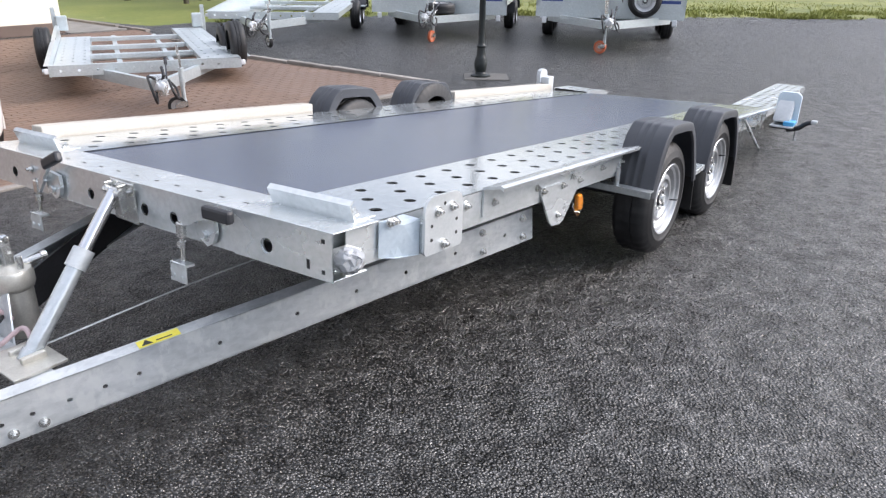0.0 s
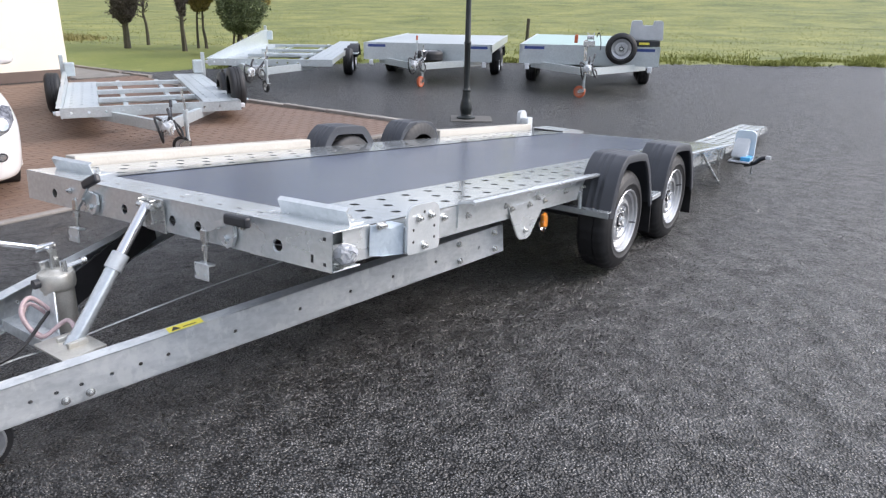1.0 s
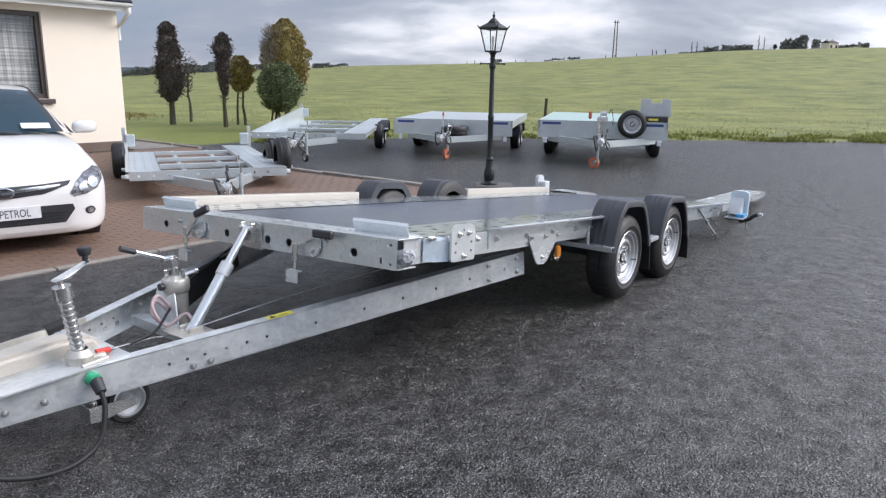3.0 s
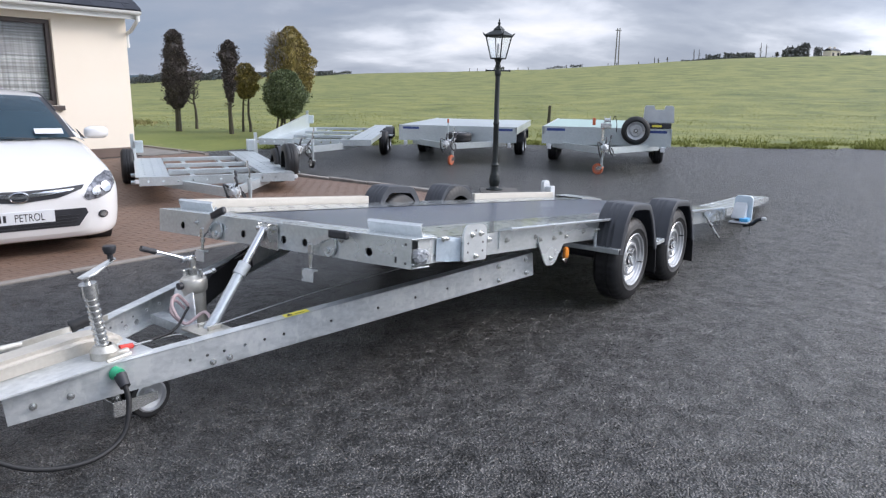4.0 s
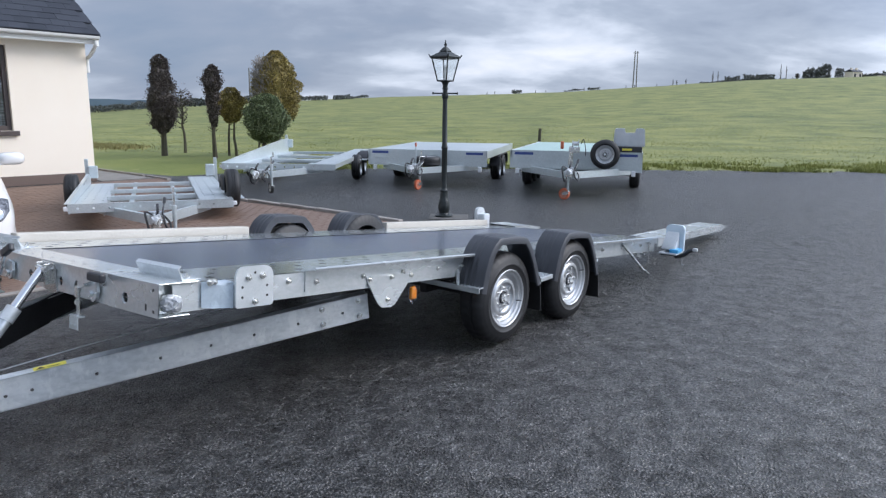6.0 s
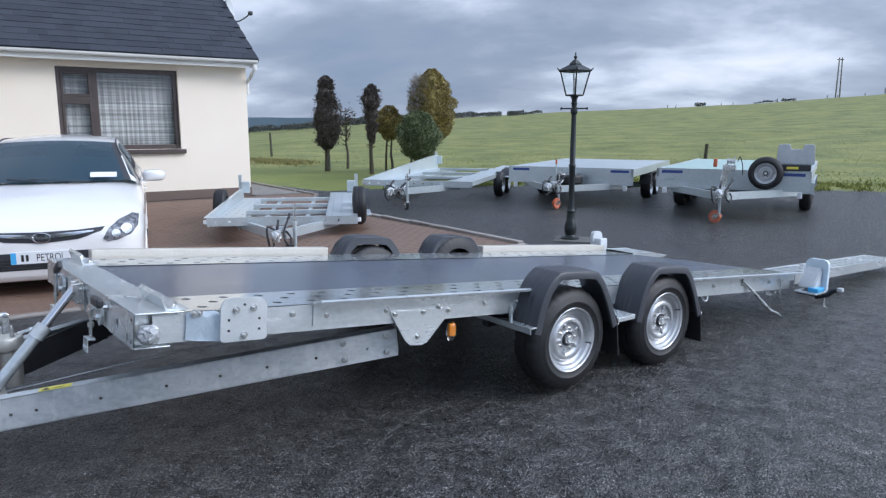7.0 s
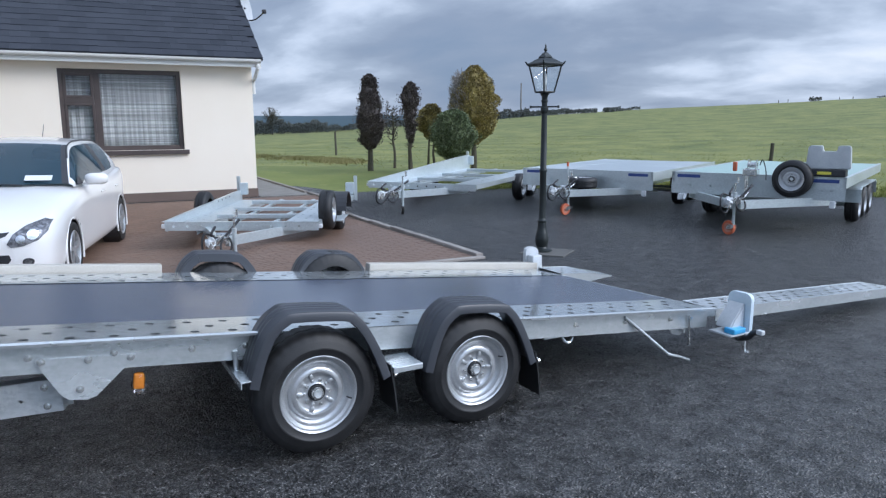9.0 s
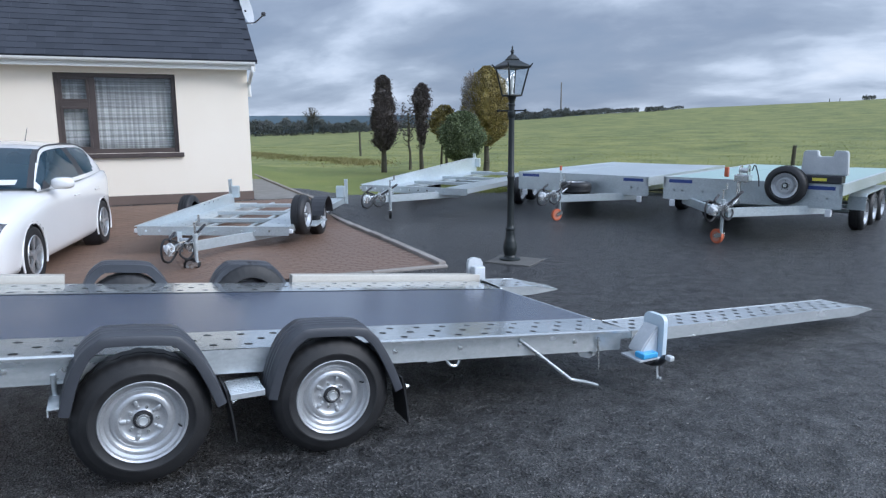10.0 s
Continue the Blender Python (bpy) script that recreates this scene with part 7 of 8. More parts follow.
for s in (1, -1):
    side = []
    for c, b in zip(top, belt):
        e0, b0 = Vector((c[3], s * c[4], c[5])), Vector((b[0], s * b[1], b[2]))
        line = []
        for k in range(11):
            v = k / 10
            p = e0.lerp(b0, v)
            p.y += s * 0.022 * math.sin(math.pi * v)
            line.append(p)
        side.append(line)
    def inside(i, j):
        return 1 <= j < 9 and 2 <= i < 27 and (i < 24 or j < 8 - 2 * (i - 24))

    win_bm, frame_bm = panel_cells(side, lambda i, j: inside(i, j) and i not in (17, 18))
    frame_bm.free()
    pillar_bm, none_bm = panel_cells(side, lambda i, j: inside(i, j) and i in (17, 18))
    none_bm.free()
    part("door_pillar", pillar_bm, black_plastic, car, "", None, soft=True)
    none_bm, frame_bm = panel_cells(side, inside)
    none_bm.free()
    part("side_window", win_bm, tinted, car, "", None, soft=True)
    part("side_pillar", frame_bm, car_white, car, "", None, soft=True)
    bm = bmesh.new()
    pipe(bm, [Vector((c[3], s * (c[4] + 0.004), c[5] + 0.003)) for c in top[6:30:3]], 0.010, 6, 3)
    part("drip_rail", bm, black_plastic, car, "", None, soft=True)
    # mirror
    bm = bmesh.new()
    bmesh.ops.create_uvsphere(bm, u_segments=20, v_segments=12, radius=1.0, matrix=pose(0.66, s * 1.00, 1.02) @ Matrix.Diagonal((0.085, 0.125, 0.070, 1)))
    for v in bm.verts:
        v.co.z = 1.02 + 0.070 * math.copysign(min(abs((v.co.z - 1.02) / 0.070) ** 0.6, 0.92), v.co.z - 1.02)
    box(bm, (0.62, s * 0.84, 0.955), (0.68, s * 0.95, 0.975), 0.006)
    part("door_mirror", bm, car_white, car, "white door mirror", None, soft=True)
    bm = bmesh.new()
    slab(bm, [(0.86, s * 0.842, 0.97), (0.62, s * 0.850, 0.972), (0.66, s * 0.80, 1.06)], (0, s * 0.008, 0))
    part("mirror_base", bm, black_plastic, car)
    # door handles and shut lines
    for x in (-0.18, -1.05):
        bm = bmesh.new()
        box(bm, (x - 0.10, s * 0.885, 0.80), (x + 0.10, s * 0.905, 0.825), 0.009)
        part("door_handle", bm, car_white, car)
bm = bmesh.new()
box(bm, (-1.75, -0.80, 0.20), (1.1, 0.80, 0.24))
for y in (0.36, -0.36):
    box(bm, (-0.15, y - 0.24, 0.3), (0.35, y + 0.24, 0.55), 0.05)
    box(bm, (-0.28, y - 0.23, 0.5), (-0.12, y + 0.23, 1.12), 0.06)
    box(bm, (-0.24, y - 0.12, 1.12), (-0.15, y + 0.12, 1.32), 0.04)
box(bm, (0.6, -0.76, 0.55), (1.05, 0.76, 0.93), 0.05)
part("interior", bm, black_plastic, car, "dark cabin with seats")


def decal(name, pts, mat, lift=0.006, label="", parent=None, rings_n=4, away=(1, 0, 0)):
    """A thin shaped panel laid on the nose; pts are (y, z) of its outline."""
    cy, cz = sum(p[0] for p in pts) / len(pts), sum(p[1] for p in pts) / len(pts)
    dense = []
    for (a, b), (c, d) in zip(pts, pts[1:] + pts[:1]):
        dense += [(a + (c - a) * k / 3, b + (d - b) * k / 3) for k in range(3)]
    bm = bmesh.new()
    d = Vector(away)

    def hit(y, z):
        h, n, _, _ = CAR_TREE.ray_cast(Vector((0, y, z)) + d * 4, -d)
        return h + n * lift if h else Vector((1.9, y, z))

    loops = []
    for k in range(rings_n):
        s = 1 - k / rings_n
        loops.append([bm.verts.new(hit(cy + (y - cy) * s, cz + (z - cz) * s)) for y, z in dense])
    mid = bm.verts.new(hit(cy, cz))
    q = len(dense)
    for a, b in zip(loops, loops[1:]):
        for i in range(q):
            bm.faces.new((a[i], a[(i + 1) % q], b[(i + 1) % q], b[i]))
    for i in range(q):
        bm.faces.new((loops[-1][i], loops[-1][(i + 1) % q], mid))
    low = [bm.verts.new(v.co - d * 0.03) for v in loops[0]]
    for i in range(q):
        bm.faces.new((loops[0][(i + 1) % q], loops[0][i], low[i], low[(i + 1) % q]))
    bmesh.ops.recalc_face_normals(bm, faces=bm.faces)
    return part(name, bm, mat, parent or car, label, None, soft=True)


chrome_far = material("chrome_trim", (0.62, 0.63, 0.65), (0.72, 0.73, 0.75), 0.15, 1.0, 10, 60)
lamp_inner = material("lamp_reflector", (0.10, 0.10, 0.11), (0.34, 0.34, 0.36), 0.18, 0.6, 22, 60, contrast=(0.42, 0.58))
decal("grille", [(-0.53, 0.640), (-0.30, 0.622), (0, 0.615), (0.30, 0.622), (0.53, 0.640), (0.50, 0.605), (0.30, 0.540), (0, 0.515), (-0.30, 0.540), (-0.50, 0.605)], black_plastic, 0.005, "black slot grille")
decal("grille_bar", [(-0.44, 0.612), (0, 0.578), (0.44, 0.612), (0.42, 0.598), (0, 0.552), (-0.42, 0.598)], chrome_far, 0.012, "chrome grille bar")
bm = bmesh.new()
lathe(bm, [(0.052, -0.006), (0.060, 0.0), (0.060, 0.008), (0.052, 0.010), (0.048, 0.004)], 24, pose(2.20, 0, 0.568) @ Matrix(((0, 0, 1, 0), (1.35, 0, 0, 0), (0, 0.8, 0, 0), (0, 0, 0, 1))), True)
part("oval_badge", bm, chrome_far, car, "plain chrome oval", None, soft=True)
decal("lower_intake", [(-0.52, 0.435), (0.52, 0.435), (0.535, 0.39), (0.45, 0.275), (-0.45, 0.275), (-0.535, 0.39)], black_plastic, 0.004, "black lower air intake")
for k in range(4):
    z = 0.285 + 0.028 * k
    decal("intake_slat", [(-0.42 - 0.015 * k, z), (0.42 + 0.015 * k, z), (0.42 + 0.015 * k, z + 0.010), (-0.42 - 0.015 * k, z + 0.010)], dark_steel, 0.012)
for s in (1, -1):
    hl = decal("headlight", [(s * 0.51, 0.535), (s * 0.56, 0.62), (s * 0.65, 0.688), (s * 0.77, 0.732), (s * 0.825, 0.712), (s * 0.812, 0.625), (s * 0.75, 0.555), (s * 0.64, 0.512), (s * 0.545, 0.502)], lamp_inner, 0.007, "clear swept-back headlight")
    for cy, cz, r in ((0.62, 0.572, 0.038), (0.71, 0.607, 0.044)):
        decal("headlight_bowl", [(s * (cy + r * math.cos(a)), cz + r * math.sin(a)) for a in [math.pi * k / 5 for k in range(10)]], chrome_far, 0.016, "", hl)
    ring = [math.pi * k / 6 for k in range(12)]
    fog = decal("fog_light", [(s * (0.665 + 0.046 * math.cos(a)), 0.362 + 0.036 * math.sin(a)) for a in ring], black_plastic, 0.005)
    decal("fog_lens", [(s * (0.665 + 0.030 * math.cos(a)), 0.362 + 0.025 * math.sin(a)) for a in ring], chrome_far, 0.010, "", fog)
bm = bmesh.new()
box(bm, (2.192, -0.26, 0.335), (2.206, 0.26, 0.445), 0.003)
plate = part("number_plate", bm, white_mat, car, "white plate with dark bars")
bm = bmesh.new()
box(bm, (2.206, -0.258, 0.338), (2.2075, -0.215, 0.442))
part("plate_band", bm, blue_mat, plate)
for k in range(2):
    bm = bmesh.new()
    y = -0.165 + 0.038 * k
    box(bm, (2.206, y - 0.011, 0.360), (2.2075, y + 0.011, 0.420))
    part("plate_bar", bm, dark_steel, plate)
word = bpy.data.curves.new("plate_word", "FONT")
word.body, word.size, word.extrude, word.space_character = "PETROL", 0.095, 0.0006, 1.0
text_ob = bpy.data.objects.new("plate_word", word)
scene.collection.objects.link(text_ob)
bpy.context.view_layer.update()
me = bpy.data.meshes.new_from_object(text_ob.evaluated_get(bpy.context.evaluated_depsgraph_get()))
bpy.data.objects.remove(text_ob)
me.materials.append(dark_steel)
o = new("lettering", me)
o.parent = plate
o.matrix_basis = Matrix(((0, 0, 1, 2.2066), (0.70, 0, 0, -0.055), (0, 1, 0, 0.357), (0, 0, 0, 1)))
bm = bmesh.new()
slab(bm, [(1.00, 0.36, 1.036), (0.98, 0.62, 1.032), (0.90, 0.62, 1.078), (0.92, 0.36, 1.082)], (0.003, 0, 0.004))
part("tax_disc_card", bm, white_mat, car, "white card behind the windscreen")
for s in (1, -1):
    bm = bmesh.new()
    pipe(bm, [(1.03, s * 0.10 + 0.25, 0.99), (1.03, s * 0.10 - 0.05, 1.01), (0.99, s * 0.1 - 0.32, 1.03)], 0.009, 6)
    part("wiper", bm, black_plastic, car, "", None, soft=True)
bm = bmesh.new()
rod(bm, (-1.20, 0, 1.455), (-1.32, 0, 1.63), 0.006, 0.003, 8)
part("aerial", bm, black_plastic, car)
for sx in (1, -1):
    for sy in (1, -1):
        mm = pose(sx * WB, sy * 0.868, 0.316) @ (FACE_L if sy > 0 else FACE_R)
        bm = bmesh.new()
        lathe(bm, [(0.205, 0.0), (0.25, 0.016), (0.295, 0.006), (0.313, -0.03), (0.316, -0.10), (0.313, -0.17), (0.29, -0.20), (0.205, -0.20)], 40, None, True)
        part("tyre", bm, rubber, car, "", mm, soft=True)
        bm = bmesh.new()
        lathe(bm, [(0.212, 0.006), (0.205, 0.014), (0.194, 0.004), (0.186, -0.05)], 40)
        for k in range(5):
            a = 2 * math.pi * k / 5 + 0.3
            for off in (-0.13, 0.13):
                p = Vector((math.cos(a + off), math.sin(a + off), 0))
                q = Vector((math.cos(a), math.sin(a), 0))
                beam(bm, q * 0.045 + Vector((0, 0, -0.012)), p * 0.195 + Vector((0, 0, -0.004)), rect(0.024, 0.022), (0, 0, 1))
        lathe(bm, [(0.055, -0.03), (0.055, 0.0), (0.03, 0.006), (0.0, 0.006)], 20)
        rim = part("alloy_rim", bm, chrome_far if False else rim_mat, car, "silver five-spoke alloy rim", mm, soft=True)
        bm = bmesh.new()
        lathe(bm, [(0.0, -0.075), (0.19, -0.075)], 28)
        part("brake_disc", bm, dark_steel, rim)


# ---- planting ----
def leaf_cloud(points, size, seed, up=0.4):
    """Many small bent leaves, one island each, at points (place, way out)."""
    rnd = random.Random(seed)
    verts, faces = [], []
    for p, out in points:
        d = Vector((rnd.gauss(0, 1), rnd.gauss(0, 1), rnd.gauss(0, 1))) * 0.6 + out
        d.z += up
        d.normalize()
        s = d.orthogonal().normalized()
        s.rotate(Matrix.Rotation(rnd.uniform(0, 6.28), 3, d))
        k = size * rnd.uniform(0.6, 1.4)
        n = s.cross(d)
        b = len(verts)
        verts += [p - s * k * 0.30, p + d * k * 0.5 - s * k * 0.35 + n * k * 0.12, p + d * k * 1.1, p + d * k * 0.5 + s * k * 0.35 + n * k * 0.12, p + s * k * 0.30]
        faces += [(b, b + 1, b + 2), (b, b + 2, b + 4), (b + 4, b + 2, b + 3)]
    me = bpy.data.meshes.new("foliage")
    me.from_pydata([tuple(v) for v in verts], [], faces)
    return me


def crown_points(centre, prof, n, seed, depth=0.35, lump=0.19, gaps=0.18, spray=0.22):
    """Points near the skin of a crown turned from (height, radius) rows, lumpy and with gaps."""
    rnd = random.Random(seed)
    out = []
    z0, z1 = prof[0][0], prof[-1][0]
    rmax = max(r for _, r in prof)
    while len(out) < n:
        z = rnd.uniform(z0, z1)
        for (a, p), (b, q) in zip(prof, prof[1:]):
            if a <= z <= b:
                r = p + (q - p) * (z - a) / (b - a)
        if rnd.random() > (r + 0.12) / (rmax + 0.12):
            continue
        th = rnd.uniform(0, 2 * math.pi)
        w = Vector((math.cos(th), math.sin(th), 0))
        q = Vector((w.x * r * 2.2 + seed, w.y * r * 2.2, z * 2.2))
        f = 1 + lump * 2 * noise.noise(q * 1.3) + lump * noise.noise(q * 3.1)
        if noise.noise(q * 2.0 + Vector((9, 9, 9))) < -0.5 + gaps:
            continue
        f *= 1 - depth * rnd.random() ** 1.8 if rnd.random() > 0.13 else 1 + spray * rnd.random() ** 1.5
        out.append((Vector(centre) + w * r * f + Vector((0, 0, z)), (w + Vector((0, 0, 0.25 * (z - z0) / (z1 - z0)))).normalized()))
    return out


def limb(bm, pts, r0, r1):
    pts = [Vector(p) for p in pts]
    k = len(pts) - 1
    for i in range(k):
        rod(bm, pts[i], pts[i + 1], r0 + (r1 - r0) * i / k, r0 + (r1 - r0) * (i + 1) / k, 8)


def tree(x, y, label, name, prof, leaf, n, seed, trunks, size=0.07, twigs=40, category="tree", gaps=0.18, spray=0.22):
    z = land_z(x, y) - 0.03
    rnd = random.Random(seed)
    t = thing(name, pose(x, y, z), label, category, "trees on the lawn")
    bm = bmesh.new()
    top, low = prof[-1][0], prof[0][0]
    for dx, dy, r in trunks:
        pts = []
        for k in range(7):
            h = top * 0.86 * k / 6
            pts.append((dx * (1 - 0.55 * k / 6) + rnd.uniform(-1, 1) * 0.03, dy * (1 - 0.55 * k / 6) + rnd.uniform(-1, 1) * 0.03, h - 0.03))
        limb(bm, pts, r, r * 0.25)
    for k in range(twigs):
        h = rnd.uniform(low * 0.75, top * 0.9)
        th = rnd.uniform(0, 6.28)
        rr = 0.0
        for (a, p), (b, q) in zip(prof, prof[1:]):
            if a <= h <= b:
                rr = p + (q - p) * (h - a) / (b - a)
        rr = max(rr, 0.18) * rnd.uniform(0.7, 1.15)
        limb(bm, [(0, 0, h), (0.5 * rr * math.cos(th), 0.5 * rr * math.sin(th), h + 0.10 * rr), (rr * math.cos(th), rr * math.sin(th), h + 0.45 * rr)], 0.016, 0.004)
    part("trunk", bm, bark, t, "", None)
    if n > 1500:
        bm = bmesh.new()
        rows = [(0.02, prof[0][0] + 0.06)] + [(r * 0.72, h) for h, r in prof[1:-1]] + [(0.02, prof[-1][0] - 0.12)]
        lathe(bm, [(max(r, 0.02), h) for r, h in rows], 18)
        bmesh.ops.subdivide_edges(bm, edges=list(bm.edges), cuts=1)
        for v in bm.verts:
            k = 1 + 0.34 * noise.noise(v.co * 3.4 + Vector((seed, 0, 0))) + 0.22 * noise.noise(v.co * 9.0)
            v.co.x, v.co.y = v.co.x * k, v.co.y * k
        part("inner_foliage", bm, leaf, t)
    me = leaf_cloud(crown_points((0, 0, 0), prof, n, seed, gaps=gaps, spray=spray), size, seed)
    me.materials.append(leaf)
    o = new("crown", me)
    o.parent = t
    return t


tree(-8.95, 20.95, "tall dark clipped conifer on a bare trunk", "conifer_tree", [(0.72, 0.09), (0.95, 0.288), (1.3, 0.396), (1.7, 0.378), (2.2, 0.315), (2.7, 0.243), (2.98, 0.162), (3.1, 0.045)], leaf_dark, 17000, 3, [(0, 0, 0.10)], 0.036, 70, gaps=0.09, spray=0.42)
tree(-9.10, 22.70, "thin bare dead tree", "bare_tree", [(1.05, 0.12), (1.6, 0.24), (2.0, 0.30), (2.30, 0.16)], leaf_dark, 420, 5, [(0.05, 0, 0.055)], 0.05, 60, "tree", 0.4)
tree(-6.97, 20.00, "dark ragged conifer on a long bare trunk", "conifer_tree", [(0.95, 0.053), (1.3, 0.129), (1.8, 0.175), (2.3, 0.228), (2.55, 0.205), (2.68, 0.122), (2.74, 0.038)], leaf_dark, 8000, 8, [(0, 0, 0.075)], 0.036, 90, gaps=0.16, spray=0.6)
tree(-6.85, 21.20, "golden-brown small tree with twisted stems", "small_tree", [(1.05, 0.14), (1.35, 0.34), (1.7, 0.42), (1.95, 0.32), (2.12, 0.10)], leaf_gold, 7000, 12, [(0.10, 0, 0.05), (-0.14, 0.05, 0.045)], 0.042, 36, gaps=0.14)
tree(-5.05, 18.90, "rounded green clipped bush on several stems", "bush", [(0.55, 0.157), (0.75, 0.418), (1.1, 0.557), (1.5, 0.522), (1.78, 0.331), (1.9, 0.07)], leaf_green, 17000, 16, [(0.20, 0, 0.045), (-0.18, 0.1, 0.045), (0.0, -0.12, 0.04), (-0.30, 0.0, 0.035)], 0.038, 20, "bush", gaps=0.05)
gold_tree = tree(-5.40, 21.20, "large golden-green clipped conifer with a bare grey side", "conifer_tree", [(0.9, 0.138), (1.2, 0.447), (1.7, 0.619), (2.3, 0.654), (2.75, 0.499), (3.05, 0.31), (3.24, 0.069)], leaf_gold, 21000, 21, [(0, 0, 0.10)], 0.040, 30, gaps=0.08, spray=0.08)

# the bare side of the golden conifer: pale dead twigs over the leaves
rnd = random.Random(211)
bm = bmesh.new()
for k in range(330):
    th, h = radians(rnd.gauss(218, 24)), rnd.uniform(1.75, 2.95)
    r = 0.74 * (1 - max(0.0, (h - 2.35) / 0.95) ** 2 * 0.75)
    a = Vector((math.cos(th) * r * 0.8, math.sin(th) * r * 0.8, h))
    d = Vector((math.cos(th) * 0.6 + rnd.gauss(0, 0.35), math.sin(th) * 0.6 + rnd.gauss(0, 0.35), rnd.uniform(0.3, 1.1))).normalized()
    rod(bm, a, a + d * rnd.uniform(0.16, 0.30), 0.010, 0.004, 4)
part("dead_twigs", bm, material("pale_dead_twigs", (0.20, 0.18, 0.16), (0.36, 0.33, 0.30), 0.8, 0.0, 9, 60), gold_tree, "pale grey dead twigs")
tagged(bpy.data.objects["dead_twigs"], kind="stuff")

# lawn between the yard and the pasture
lawn_mat = material("mown_lawn", (0.105, 0.138, 0.024), (0.185, 0.200, 0.046), 0.85, 0.0, 0.6, 9.0, 0.4, 0.05)
bm = bmesh.new()
vs = {}
for i in range(48):
    for j in range(36):
        x, y = -19 + i * 0.4, 12.0 + j * 0.4
        far = 21.9 + 0.5 * noise.noise(Vector((x * 0.25, 5, 2))) - 0.25 * max(0.0, x + 3)
        if yard_edge(x + 0.2) - 0.25 < y < far:
            q = []
            for a, b in ((0, 0), (1, 0), (1, 1), (0, 1)):
                k = (i + a, j + b)
                if k not in vs:
                    px_, py_ = -19 + k[0] * 0.4, 12.0 + k[1] * 0.4
                    vs[k] = bm.verts.new((px_, py_, land_z(px_, py_) - 0.012))
                q.append(vs[k])
            bm.faces.new(q)
lawn = part("lawn", bm, lawn_mat, None, "", None, soft=True)
tagged(lawn, "mown green lawn beside the house", "lawn", kind="structure")


def blades(n, place, h0, h1, seed, mat, name, label):
    rnd = random.Random(seed)
    verts, faces = [], []
    while len(faces) < n:
        got = place(rnd)
        if got is None:
            continue
        x, y = got
        z = land_z(x, y) - 0.04
        h = rnd.uniform(h0, h1)
        th = rnd.uniform(0, 6.28)
        dx, dy = math.cos(th) * h * 0.22, math.sin(th) * h * 0.22
        lx, ly = rnd.gauss(0, 0.6) * h, rnd.gauss(0, 0.6) * h
        b = len(verts)
        verts += [(x - dx, y - dy, z), (x + dx, y + dy, z), (x + lx, y + ly, z + h)]
        faces.append((b, b + 1, b + 2))
    me = bpy.data.meshes.new(name)
    me.from_pydata(verts, [], faces)
    me.materials.append(mat)
    return tagged(new(name, me), label, "grass", kind="stuff")


blade_mat = material("grass_blades", (0.13, 0.165, 0.032), (0.31, 0.31, 0.09), 0.85, 0.0, 0.5, 6.0, 0.0, 0.05)


def fringe(rnd):
    x = rnd.uniform(-5, 22)
    y = yard_edge(x) + abs(rnd.gauss(0, 1)) * 1.3 - 0.12
    if noise.noise(Vector((x * 1.1, y * 0.9, 4))) < rnd.uniform(-0.15, 0.45):
        return None
    return x, y


def meadow(rnd):
    r = 17 + 45 * rnd.random() ** 1.6
    a = radians(rnd.uniform(-40, 62))
    x, y = 1 - r * math.sin(a), 2 + r * math.cos(a)
    if y < yard_edge(x) + 0.3 or (x < -5 and y < 22.5):
        return None
    if noise.noise(Vector((x * 0.35, y * 0.35, 4))) < rnd.uniform(-0.5, 0.5):
        return None
    return x, y


blades(26000, fringe, 0.03, 0.12, 31, blade_mat, "long_grass", "long pale green grass along the asphalt edge")
blades(40000, meadow, 0.03, 0.07, 32, blade_mat, "pasture_grass", "tufts of pasture grass")

def bank(rnd):
    k = rnd.random()
    x = -25.0 + 13.5 * k + rnd.gauss(0, 0.3)
    y = 31.5 - 7.0 * k + rnd.gauss(0, 0.55)
    if noise.noise(Vector((x * 0.5, y * 0.5, 9))) < rnd.uniform(-0.5, 0.3):
        return None
    return x, y


dry_mat = material("dry_bank_grass", (0.12, 0.125, 0.035), (0.27, 0.235, 0.095), 0.85, 0.0, 0.6, 5.0, 0.0, 0.05)
blades(7000, bank, 0.05, 0.15, 33, dry_mat, "bank_grass", "long dry grass on the bank beyond the lawn")

# path along the gable
bm = bmesh.new()
slab(bm, [(1.36, -0.2, 0.162), (2.35, -0.2, 0.162), (2.35, 9.0, 0.162), (1.36, 9.0, 0.162)], (0, 0, 0.02))
path = part("path", bm, concrete, None, "", HOUSE)
tagged(path, "grey concrete path beside the gable", "path", kind="structure")
bm = bmesh.new()
box(bm, (2.35, 0.2, 0.12), (2.43, 9.0, 0.22), 0.01)
pk = part("path_kerb", bm, kerb_mat, None, "", HOUSE)
tagged(pk, "pale concrete kerb between path and lawn", "kerb", kind="structure")


# ---- distance ----
def far_place(yaw, r):
    x, y = 1.0 - r * math.sin(radians(yaw)), 2.0 + r * math.cos(radians(yaw))
    return x, y


